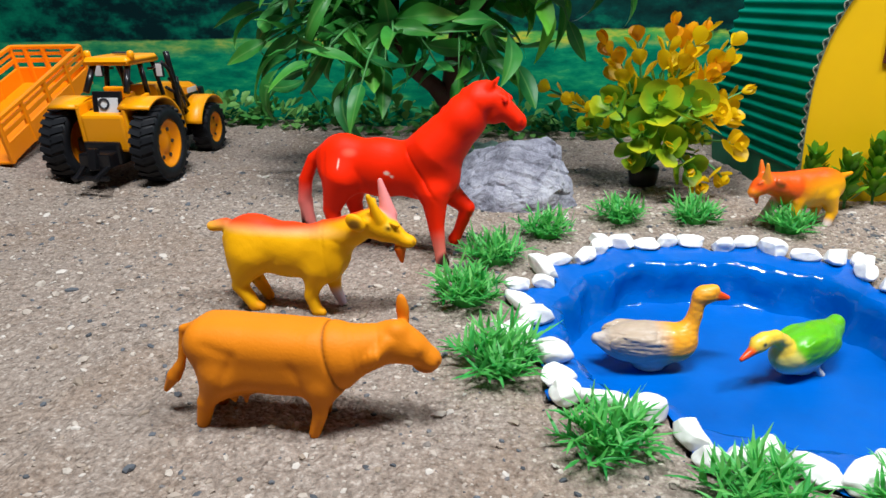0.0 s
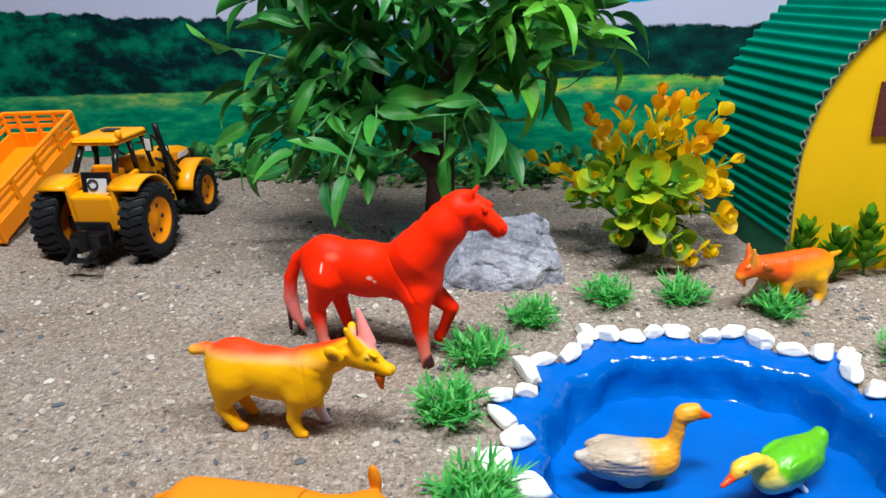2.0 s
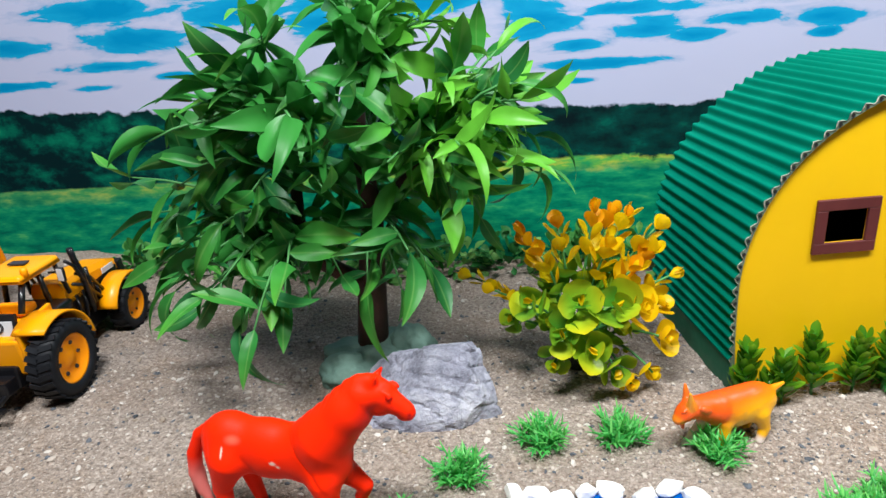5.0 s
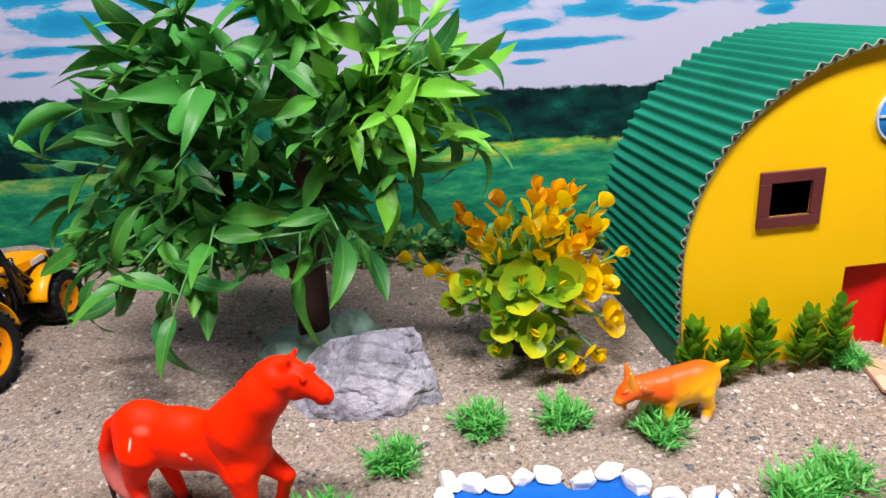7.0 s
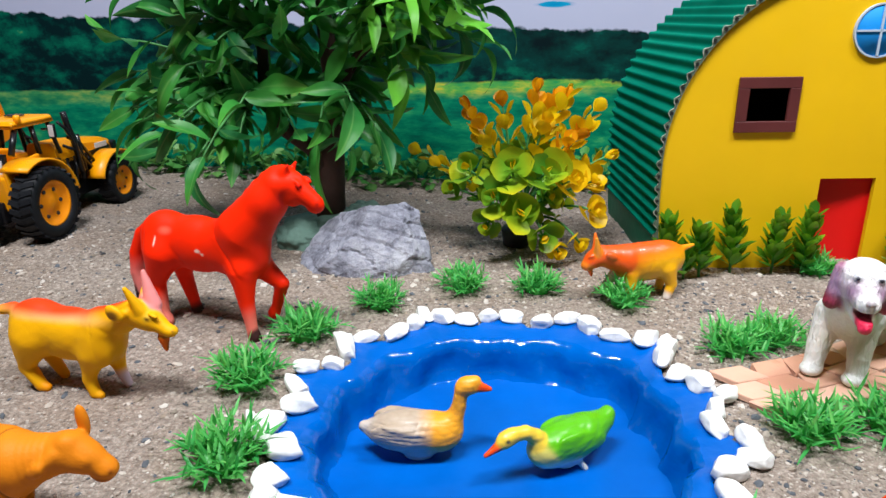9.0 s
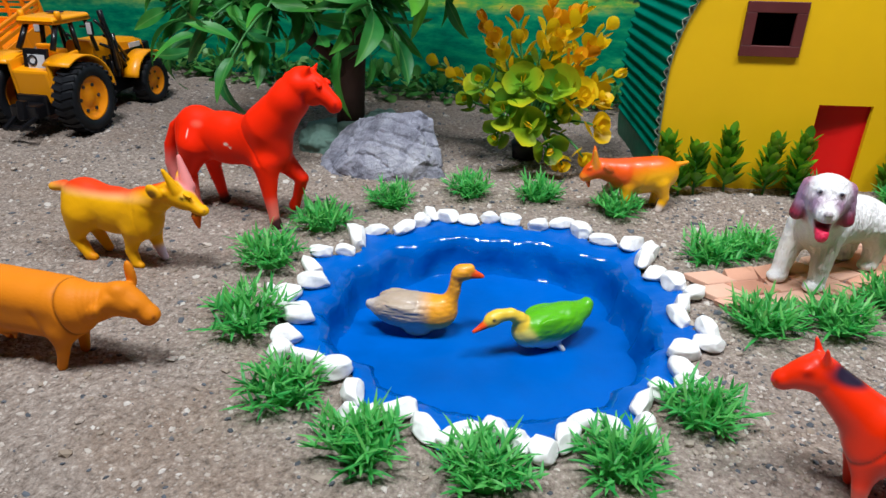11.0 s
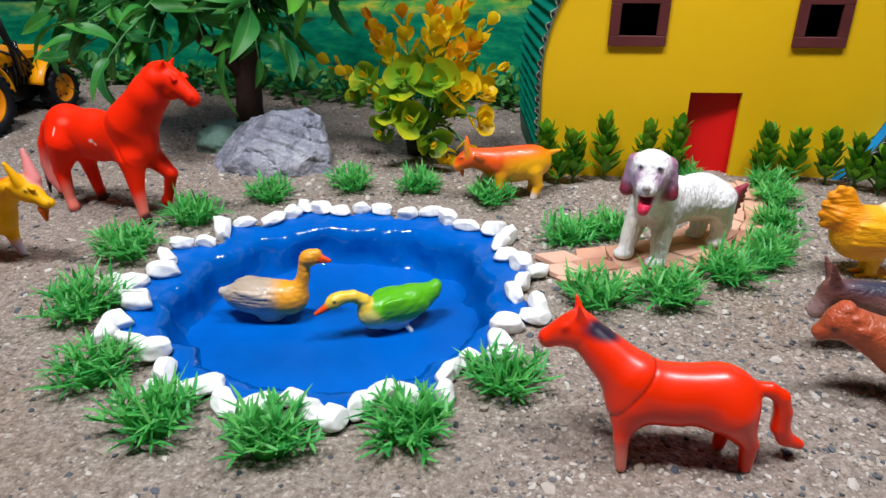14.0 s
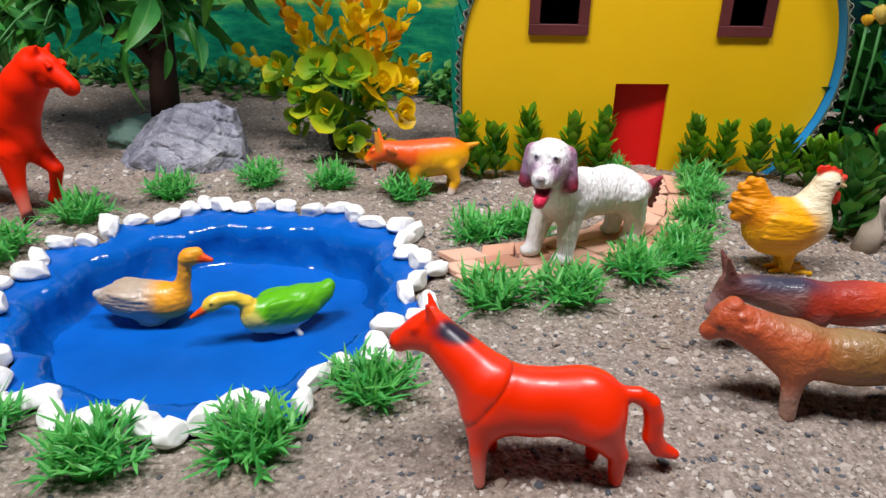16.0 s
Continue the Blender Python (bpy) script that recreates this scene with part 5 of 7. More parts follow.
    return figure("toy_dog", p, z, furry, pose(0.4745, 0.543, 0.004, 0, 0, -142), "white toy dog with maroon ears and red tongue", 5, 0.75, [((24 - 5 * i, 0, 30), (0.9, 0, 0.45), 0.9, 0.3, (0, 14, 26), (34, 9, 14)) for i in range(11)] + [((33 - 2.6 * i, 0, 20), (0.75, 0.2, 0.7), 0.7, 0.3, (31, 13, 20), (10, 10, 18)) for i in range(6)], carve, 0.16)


def brown_calf():
    h, bd, gy = (0.46, 0.08, 0.026), (0.24, 0.11, 0.03), (0.46, 0.26, 0.19)
    p = [ell((14, 0, 30), (14, 12, 13), h), ell((-8, 0, 29), (26, 12.5, 12.5), bd), ell((-38, 0, 29), (22, 12.5, 13), bd), cone((18, 0, 32), 12, (36, -2, 39), 9, h), ell((44, -3, 42), (8, 7, 8.4), h), cone((46, -3, 39.5), 6.4, (51.5, -3.6, 34.6), 4.4, h, False, 3),
         ell((36, 6, 40.5), (4.2, 1.9, 2.8), h, False, 30, 1.2), ell((36, -11, 41), (4.2, 1.9, 2.8), h, False, 30, 1.2), ell((43.5, -3, 49.5), (3.6, 5, 2.6), h, False, -10, 2), ell((40, 3.2, 46), (3.5, 2, 1.6), h, False, 10, 1),
         cone((-58, 0, 34), 3, (-66, 0, 18), 2.6, bd), ell((48.4, 3.0, 40.4), (1.9, 0.8, 0.8), (0.04, 0.02, 0.02), False, -15, 0.4), ell((48.4, -9, 40.4), (1.7, 0.7, 1.0), (0.04, 0.02, 0.02), False, 0, 0.4)]
    p += limb([(16, 7, 25), (16, 8, 12), (15, 8, 1.8)], [6, 4, 3.6], h, False, 4, gy) + limb([(12, -7, 25), (10, -8, 12), (9, -8, 1.8)], [6, 4, 3.6], h, False, 4, gy)
    p += limb([(-44, 7, 26), (-50, 8, 1.8)], [10, 4.4], bd, False, 4) + limb([(-46, -7, 26), (-44, -8, 1.8)], [10, 4.4], bd, False, 4)
    z = [((-10, 0, 44), (34, 10, 7), (0.3, 0.18, 0.07), 1.2), ((14, 0, 28), (16, 16, 12), (0.46, 0.14, 0.04), 1.4), ((15, 8, 10), (6, 6, 10), gy, 1.2)]
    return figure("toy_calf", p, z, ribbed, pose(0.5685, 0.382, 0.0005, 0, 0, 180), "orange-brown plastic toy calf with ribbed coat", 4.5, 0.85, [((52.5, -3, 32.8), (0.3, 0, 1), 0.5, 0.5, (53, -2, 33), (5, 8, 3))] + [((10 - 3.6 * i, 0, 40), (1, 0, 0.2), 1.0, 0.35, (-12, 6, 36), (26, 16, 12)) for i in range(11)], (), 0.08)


def brown_donkey():
    h, bd, bl = (0.17, 0.06, 0.05), (0.6, 0.05, 0.012), (0.03, 0.03, 0.06)
    p = [ell((20, 0, 30), (16, 11.5, 11.5), (0.32, 0.03, 0.016)), ell((-6, 0, 29.5), (30, 12, 11.5), bd), ell((-36, 0, 30), (18, 12, 12), bd), cone((26, 0, 32), 10.5, (48, -3, 36), 7.2, h), cone((56, -4, 36), 7.2, (62, -5, 24), 5, h, False, 3),
         cone((57.5, -1, 41), 3.4, (62.5, 1, 54), 0.9, h, False, 1), cone((56, -8, 41), 3.4, (61, -11, 53), 0.9, h, False, 1), cone((-54, 0, 34), 3, (-62, 0, 14), 3, bd), ell((58.5, 1, 33), (1.5, 0.7, 1), (0.02, 0.01, 0.01), False, 0, 0.4)]
    p += limb([(18, 7, 25), (18, 8, 1.8)], [6.5, 3.8], h, False, 4) + limb([(15, -7, 25), (12, -8, 1.8)], [6.5, 3.8], h, False, 4) + limb([(-40, 7, 27), (-46, 8, 1.8)], [9.5, 4.2], bd, False, 4) + limb([(-42, -7, 27), (-40, -8, 1.8)], [9.5, 4.2], bd, False, 4)
    z = [((26, 0, 41), (28, 8, 6), bl, 1.0), ((62.5, -5, 24), (7, 9, 9), (0.4, 0.25, 0.24), 0.9), ((40, 6, 28), (12, 8, 7), (0.3, 0.17, 0.15), 1.2), ((4, 0, 30), (16, 16, 16), (0.36, 0.03, 0.014), 1.4), ((-30, 0, 30), (24, 16, 12), (0.62, 0.09, 0.03), 1.2), ((-20, 10, 22), (14, 8, 6), (0.4, 0.2, 0.16), 1.2)]
    return figure("toy_donkey", p, z, rubbed, pose(0.5925, 0.432, 0.0005, 0, 0, -172), "red-brown plastic toy donkey with dark head and mane", 4.5, 0.85)


for make in (cow, goat, horse, small_goat, foal, hen, goose, duck, dog, brown_calf, brown_donkey):
    make()

# ---- plants ----
leaf_green = leaf_paint("tree_leaf", (0.014, 0.13, 0.036), (0.045, 0.27, 0.038), (0.12, 0.4, 0.034), 0.42, 0.065, 0.22, 0.24)
bark = paint("brown_stem", (0.06, 0.028, 0.02), 0.7, 0, 0.35, 90, 0.5, 0.001)
twig_green = paint("green_twig", (0.06, 0.22, 0.06), 0.5, 0, 0.25, 90)
clay = paint("grey_green_clay", (0.13, 0.22, 0.18), 0.75, 0, 0.3, 40, 0.5, 0.003)
grey_rock, nt, b = material("blue_grey_rock", 0.8, 0, 0, 0.25)
co = object_coords(nt)
n1, n2 = noise_tex(nt, 34, 8, 0.72, co, 0.15), noise_tex(nt, 160, 5, 0.7, co)
col = ramp(nt, n1, [(0.3, (0.07, 0.072, 0.1)), (0.4, (0.2, 0.2, 0.25)), (0.52, (0.36, 0.36, 0.43)), (0.7, (0.58, 0.57, 0.62))])
col = mix(nt, calc(nt, "MULTIPLY", n2, 0.3), col, (0.18, 0.18, 0.23))
crack = node(nt, "ShaderNodeTexVoronoi", Scale=15.0)
crack.feature = "DISTANCE_TO_EDGE"
wobble = nt.nodes.new("ShaderNodeMix")
wobble.data_type = "VECTOR"
wobble.inputs[0].default_value = 0.09
swirl = node(nt, "ShaderNodeTexNoise", Scale=30.0, Detail=4.0)
nt.links.new(co, swirl.inputs["Vector"])
nt.links.new(co, wobble.inputs[4])
nt.links.new(swirl.outputs["Color"], wobble.inputs[5])
nt.links.new(wobble.outputs[1], crack.inputs["Vector"])
veins = ramp(nt, crack.outputs["Distance"], [(0.0, (0.45, 0.45, 0.45)), (0.035, (0, 0, 0))])
col = mix(nt, veins, col, (0.07, 0.07, 0.095))
nt.links.new(col, b.inputs["Base Color"])
bump(nt, b, calc(nt, "ADD", n1, calc(nt, "MULTIPLY", n2, 0.4)), 0.8, 0.007)

TREE = Vector((0.05, 0.768, 0.0))


def tree():
    rnd = random.Random(11)
    root = new("tree")
    root.matrix_world = Matrix.Translation(TREE)
    tagged(root, "artificial tree with long glossy green leaves and brown stem", "tree")
    bm = bmesh.new()
    tube(bm, [(0.0, 0, 0.006), (0.003, 0, 0.05), (0.006, 0.002, 0.09), (0.012, 0.004, 0.15), (0.008, -0.002, 0.22), (0.014, -0.004, 0.3)], [0.0155, 0.0145, 0.013, 0.01, 0.0075, 0.004], 14)
    part("trunk", bm, bark, root, "smooth dark brown stem", True)
    bm = bmesh.new()
    tube(bm, [(0.003, -0.002, 0.072), (-0.012, -0.006, 0.094), (-0.034, -0.014, 0.112), (-0.05, -0.02, 0.15), (-0.046, -0.024, 0.19), (-0.056, -0.03, 0.24)], [0.009, 0.0085, 0.0075, 0.0065, 0.005, 0.003], 10)
    part("limb", bm, bark, root, "bent brown limb", True)
    bm = bmesh.new()
    tube(bm, [(0.01, 0.004, 0.14), (0.04, -0.01, 0.18), (0.075, -0.02, 0.21), (0.1, -0.02, 0.25)], [0.006, 0.005, 0.004, 0.002], 8)
    part("limb", bm, bark, root, "", True)
    leaves = [leaf_mesh("leaf", leaf_green, ln, w, dr, fo, 9, 0, wv, i, tw) for i, (ln, w, dr, fo, wv, tw) in enumerate((
        (0.064, 0.03, 0.9, 0.35, 0.1, 0.6), (0.058, 0.029, -0.8, 0.3, 0.13, -0.8), (0.07, 0.025, 1.5, 0.5, 0.1, 1.0), (0.05, 0.026, 0.4, 0.35, 0.1, -0.4),
        (0.062, 0.032, -1.1, 0.25, 0.13, 0.7), (0.068, 0.022, 1.9, 0.6, 0.09, -1.2), (0.06, 0.031, 0.3, 0.4, 0.14, 1.3), (0.044, 0.019, 1.0, 0.5, 0.08, 0.4)))]
    starts = [Vector((0.012, 0.004, 0.15)), Vector((0.01, 0, 0.2)), Vector((0.014, -0.004, 0.28)), Vector((-0.05, -0.02, 0.15)), Vector((-0.048, -0.024, 0.2)), Vector((0.075, -0.02, 0.21)), Vector((-0.054, -0.03, 0.235))]
    centre, spread = Vector((-0.003, 0.005, 0.22)), Vector((0.185, 0.14, 0.14))
    fixed = [(-0.05, -0.175, 0.112), (-0.125, -0.125, 0.135), (-0.1, -0.145, 0.125), (-0.19, -0.05, 0.2), (0.115, -0.06, 0.155), (0.07, -0.075, 0.118), (0.045, -0.08, 0.1), (0.02, -0.1, 0.11), (-0.12, -0.05, 0.26), (0.13, -0.05, 0.25),
             (0.16, -0.05, 0.22), (0.16, -0.045, 0.19), (-0.03, -0.14, 0.15), (0.0, -0.12, 0.2), (0.05, -0.12, 0.22), (0.06, -0.12, 0.15), (-0.08, -0.13, 0.18), (-0.14, -0.08, 0.16), (-0.1, -0.1, 0.22), (0.02, -0.12, 0.27), (-0.06, -0.1, 0.29),
             (0.1, -0.08, 0.28), (0.1, -0.1, 0.2), (-0.07, -0.15, 0.105), (-0.11, -0.13, 0.11), (-0.04, -0.13, 0.118), (0.0, -0.1, 0.122), (-0.14, -0.11, 0.116), (-0.05, -0.09, 0.125), (-0.15, -0.1, 0.14), (-0.17, -0.06, 0.17), (-0.08, -0.15, 0.14), (-0.13, -0.09, 0.2)]
    back = Vector((-0.003, 0.03, 0.0))
    tips = [Vector(t) + back for t in fixed]
    while len(tips) < 104:
        d = Vector((rnd.gauss(0, 1), rnd.gauss(-0.35, 1), rnd.gauss(0.1, 1))).normalized()
        f = rnd.uniform(0.35, 1.0)
        p = centre + Vector((d.x * spread.x, d.y * spread.y, d.z * spread.z)) * f
        if p.z > 0.11 + 0.05 * (p.x > 0.03) and p.y < 0.14:
            tips.append(p)
    tips += [Vector(t) for t in ((0.05, -0.03, 0.33), (0.09, -0.04, 0.315), (0.13, -0.02, 0.29), (0.01, -0.06, 0.335), (0.14, 0.0, 0.25), (0.07, 0.02, 0.34))]
    count, inner = 0, bmesh.new()
    stems = bmesh.new()
    for t in tips:
        s = min(starts, key=lambda q: (q - t).length + 0.5 * max(0, q.z - t.z + 0.02))
        mid = s.lerp(t, 0.5) + Vector((0, 0, 0.022 + rnd.uniform(-0.008, 0.01)))
        line = [s * (1 - u) ** 2 + mid * 2 * u * (1 - u) + t * u * u for u in (0, 0.2, 0.4, 0.6, 0.8, 1)]
        tube(stems, line, [0.0018, 0.0016, 0.0014, 0.0013, 0.0011, 0.0008], 5)
        n = rnd.choice((6, 7, 7))
        for k in range(n):
            u = 0.28 + 0.72 * k / (n - 1)
            i = min(4, int(u * 5))
            p = line[i].lerp(line[i + 1], u * 5 - i)
            d = (line[i + 1] - line[i]).normalized()
            side = d.cross(Vector((0, 0, 1))).normalized()
            sgn = 1 if k % 2 else -1
            out = (p - centre).normalized()
            way = d * rnd.uniform(0.1, 0.7) + side * sgn * rnd.uniform(0.3, 1.2) + out * 0.2 + Vector((rnd.gauss(0, 0.6), rnd.gauss(0, 0.6), rnd.uniform(-0.75, 0.85)))
            if k == n - 1:
                way = d + Vector((0, 0, rnd.uniform(-0.3, 0.6)))
            m = aim(p, way, rnd.gauss(0, 0.9)) @ Matrix.Diagonal((*[rnd.uniform(0.66, 1.06)] * 3, 1))
            me = rnd.choice(leaves)
            if count < 300 and (u > 0.45 or rnd.random() < 0.35):
                shared("leaf", me, root, m)
                count += 1
            else:
                b0 = bmesh.new()
                b0.from_mesh(me)
                b0.transform(m)
                tmp = bpy.data.meshes.new("tmp")
                b0.to_mesh(tmp)
                b0.free()
                inner.from_mesh(tmp)
                bpy.data.meshes.remove(tmp)
    part("twig", stems, twig_green, root, "thin green twigs", True)["kind"] = "stuff"
    ob = part("inner_leaf", inner, leaf_green, root, "crowded inner leaves", True)
    ob["kind"] = "stuff"


tree()

bm = bmesh.new()
lump(bm, Matrix.Translation((0.056, 0.765, 0.006)), (0.05, 0.042, 0.022), 5, 0.24, 5, 1.9)
lump(bm, Matrix.Translation((0.03, 0.738, 0.004)), (0.026, 0.024, 0.02), 9, 0.24, 5, 1.9)
lump(bm, Matrix.Translation((0.086, 0.772, 0.006)), (0.026, 0.026, 0.03), 12, 0.24, 5, 1.9)
tagged(finish("clay_mound", bm, clay), "lumpy grey-green clay mound holding the tree", "clay mound")


def rock():
    bm = bmesh.new()
    r = bmesh.ops.create_icosphere(bm, subdivisions=6, radius=1.0)
    rnd = random.Random(3)
    cuts = [(Vector(n).normalized(), h) for n, h in (((0.25, -1, 0.75), 0.62), ((-0.8, -0.35, 0.75), 0.47), ((0.95, -0.35, 0.2), 0.8), ((0.55, 0.2, 0.95), 0.8), ((-0.25, 0.1, 1), 0.7), ((-0.3, -1, -0.05), 0.74), ((0.7, -0.9, 0.1), 0.74), ((-0.9, 0.5, 0.3), 0.75), ((0.05, -0.6, 1), 0.64))]
    chips = [(Vector((rnd.gauss(0, 1), rnd.gauss(-0.6, 0.7), rnd.gauss(0.35, 0.6))).normalized(), rnd.uniform(0.66, 0.8)) for _ in range(26)]
    tilt = Vector((0.35, 0.2, 1)).normalized()
    for v in r["verts"]:
        p = v.co.copy()
        for n, h in cuts + chips:
            d = p.dot(n) + 0.035 * noise.noise(p * 2.5 + n * 9)
            if d > h:
                p -= n * (d - h)
        s = p.dot(tilt) * 5 + 0.9 * noise.noise(p * 1.7)
        step = (s - math.floor(s)) ** 6
        f = 1.05 - 0.045 * step + 0.03 * noise.noise(p * 3.1) + 0.03 * abs(noise.noise(p * 6)) + 0.014 * noise.noise(p * 17) + 0.008 * noise.noise(p * 45)
        p *= f
        v.co = Vector((p.x * 0.084 + 0.012 * max(0, p.z), p.y * 0.05, p.z * 0.07))
    ob = finish("rock", bm, grey_rock, smooth=False)
    ob.matrix_world = pose(0.106, 0.69, 0.004, 0, 0, 0)
    tagged(ob, "rough blue-grey rock half sunk in the sand", "rock")


rock()

# yellow-tipped bush of round leaves
bush_green = leaf_paint("round_leaf_green", (0.06, 0.27, 0.02), (0.22, 0.43, 0.015), (0.8, 0.6, 0.01), 0.38, 0.027, 0.0, 0.3)
bush_gold = leaf_paint("round_leaf_gold", (0.8, 0.44, 0.002), (0.9, 0.66, 0.004), (0.9, 0.56, 0.003), 0.42, 0.027, 0.0, 0.4)
bush_orange = leaf_paint("round_leaf_orange", (0.85, 0.31, 0.001), (0.9, 0.45, 0.002), (0.9, 0.36, 0.002), 0.42, 0.027, 0.0, 0.4)
black_pot = paint("black_plastic", (0.012, 0.012, 0.014), 0.45, 0, 0.3, 60)


def bush():
    rnd = random.Random(4)
    root = new("bush")
    root.matrix_world = Matrix.Translation((0.244, 0.757, 0.002))
    tagged(root, "artificial bush with round green leaves and golden tips", "bush")
    bm = bmesh.new()
    lathe(bm, [(0.0005, 0.0), (0.013, 0.0), (0.015, 0.016), (0.013, 0.018), (0.0005, 0.017)], Matrix(), 20)
    part("pot", bm, black_pot, root, "small black plastic foot", True)
    broad, slim = ((0.024, 0.024, -0.9, 0.2), (0.025, 0.023, -0.5, 0.3), (0.023, 0.02, -1.2, 0.25)), ((0.025, 0.018, -0.7, 0.3), (0.024, 0.0165, -1.1, 0.35), (0.026, 0.019, -0.4, 0.4))
    sets = [[leaf_mesh("leaf", mat, ln, w, dr, fo, 8, 1.0, 0.06, i) for i, (ln, w, dr, fo) in enumerate(shape)] for mat, shape in ((bush_green, broad), (bush_gold, slim), (bush_orange, slim), (bush_gold, broad))]
    stems = bmesh.new()

    def stalk(t, lift):
        t, s = Vector(t), Vector((0, 0, 0.012))
        mid = Vector((t.x * 0.45, t.y * 0.5, max(0.03, t.z * 0.6) + lift))
        line = [s * (1 - u) ** 2 + mid * 2 * u * (1 - u) + t * u * u for u in (k / 8 for k in range(9))]
        tube(stems, line, np.linspace(0.0018, 0.001, 9), 5)
        return line

    def pair(p, d, turn, size, kind, spread):
        a = d.cross(Vector((0.3, 0.1, 1))).normalized()
        c = d.cross(a)
        o = a * math.cos(turn) + c * math.sin(turn)
        for sgn in (1, -1):
            k = size * rnd.uniform(0.88, 1.12)
            shared("leaf", rnd.choice(sets[kind]), root, rosette(p, d * (1.0 - spread) + o * sgn * (0.35 + spread), d, rnd.uniform(-0.25, 0.25)) @ Matrix.Diagonal((k, k, k, 1)))

    spikes = [(0.015, 0.003, 0.146), (0.042, 0.003, 0.141), (0.068, 0.003, 0.131), (-0.016, 0.003, 0.134), (-0.046, -0.007, 0.132), (0.032, 0.024, 0.136), (0.06, -0.012, 0.114), (0.08, -0.007, 0.09), (-0.032, -0.017, 0.116),
              (0.024, -0.017, 0.12), (-0.095, 0.003, 0.09), (-0.074, -0.007, 0.08), (0.042, -0.028, 0.104)]
    for t in spikes:
        line = stalk(t, 0.014)
        turn, low = rnd.uniform(0, 3), t[2] < 0.1
        for k in range(6):
            u = 0.4 + 0.58 * k / 5
            i = min(7, int(u * 8))
            p, d = line[i].lerp(line[i + 1], u * 8 - i), (line[i + 1] - line[i]).normalized()
            turn += math.pi / 2 + rnd.uniform(-0.2, 0.2)
            kind = 0 if k < (1 if low else 2) else 1 if k < 4 or low else rnd.choice((1, 2))
            pair(p, d, turn, 1.22 - 0.52 * u if not low else 0.98 - 0.42 * u, kind, 0.6 - 0.32 * (k / 5))
        pair(line[-1], (line[-1] - line[-2]).normalized(), turn + 1.5, 0.52, 2 if t[2] > 0.125 else 1, 0.12)
    cups = [(-0.043, -0.045, 0.084, 0.95), (-0.003, -0.055, 0.088, 1.0), (0.027, -0.055, 0.085, 1.0), (-0.018, -0.064, 0.064, 0.85), (0.006, -0.066, 0.052, 0.95), (-0.024, -0.064, 0.038, 0.6), (0.026, -0.064, 0.03, 0.8), (0.07, -0.045, 0.049, 0.75),
            (0.05, -0.04, 0.075, 0.9), (-0.058, -0.03, 0.062, 0.75), (0.06, -0.055, 0.02, 0.5), (0.04, -0.06, 0.014, 0.55), (0.07, -0.02, 0.07, 0.8), (-0.02, -0.03, 0.06, 0.8), (0.03, -0.03, 0.055, 0.85)]
    for x, y, z, size in cups:
        line = stalk((x, y, z), 0.016 if z > 0.05 else 0.028)
        turn = rnd.uniform(0, 3)
        face = (line[-1] - line[-2]).normalized() + Vector((0, -0.35, 0.35))
        face.normalize()
        gold = size < 0.6 or x > 0.045
        for k, (back, big, spread) in enumerate(((0.012, 1.0, 0.72), (0.007, 0.82, 0.6), (0.003, 0.58, 0.42), (0.0, 0.34, 0.2))):
            turn += math.pi / 2 + rnd.uniform(-0.15, 0.15)
            pair(line[-1] - face * back, face, turn, size * big * 1.22, 3 if k > 2 or gold else 0, spread)
        d = (line[5] - line[4]).normalized()
        pair(line[5], d, turn + 1, size * 0.7, 0, 0.6)
    part("stem", stems, twig_green, root, "thin green stems", True)["kind"] = "stuff"


bush()

# leafy sprigs along the barn's foot
sprig_leaf = leaf_paint("sprig_leaf", (0.02, 0.13, 0.008), (0.07, 0.28, 0.01), (0.24, 0.46, 0.02), 0.35, 0.0165, 0.0)


def sprig(seed, height):
    rnd = random.Random(seed)
    root = new("sprig")
    bm = bmesh.new()
    lean = Vector((rnd.uniform(-0.006, 0.006), rnd.uniform(-0.003, 0.003), 0))
    tube(bm, [(0, 0, -0.002), tuple(lean * 0.4 + Vector((0, 0, height * 0.5))), tuple(lean + Vector((0, 0, height)))], [0.0013, 0.0011, 0.0007], 5)
    part("stem", bm, twig_green, root, "", True)
    n = int(height / 0.0046)
    for k in range(n):
        u = (k + 0.5) / n
        p = lean * u * u + Vector((0, 0, height * (0.08 + 0.92 * u)))
        for j in range(4):
            a = k * 0.8 + j * 1.571 + rnd.uniform(-0.2, 0.2)
            way = Vector((math.cos(a), math.sin(a), rnd.uniform(0.35, 0.65) + 0.6 * u * u))
            s = (1.15 - 0.25 * u) * rnd.uniform(0.85, 1.15)
            shared("leaf", SPRIG_LEAVES[(k + j) % 3], root, aim(p, way) @ Matrix.Diagonal((s, s, s, 1)))
    return tagged(root, "small green plastic sprig at the foot of the barn", "plant", "sprigs along the barn wall")


SPRIG_LEAVES = [leaf_mesh("leaf", sprig_leaf, 0.0185, 0.0082, dr, 0.3, 6, 0.6, 0, i) for i, dr in enumerate((-0.6, -0.2, -0.9))]
for i, (x, y, h) in enumerate(((0.374, 0.694, 0.044), (0.404, 0.689, 0.04), (0.432, 0.7, 0.05), (0.468, 0.708, 0.047), (0.494, 0.712, 0.05), (0.577, 0.724, 0.044), (0.605, 0.73, 0.042), (0.635, 0.728, 0.042), (0.655, 0.715, 0.04), (0.672, 0.705, 0.036), (0.69, 0.708, 0.036), (0.39, 0.684, 0.022))):
    sprig(i, h).matrix_world = pose(x, y, ground_z(x, y), 0, 0, i * 47)

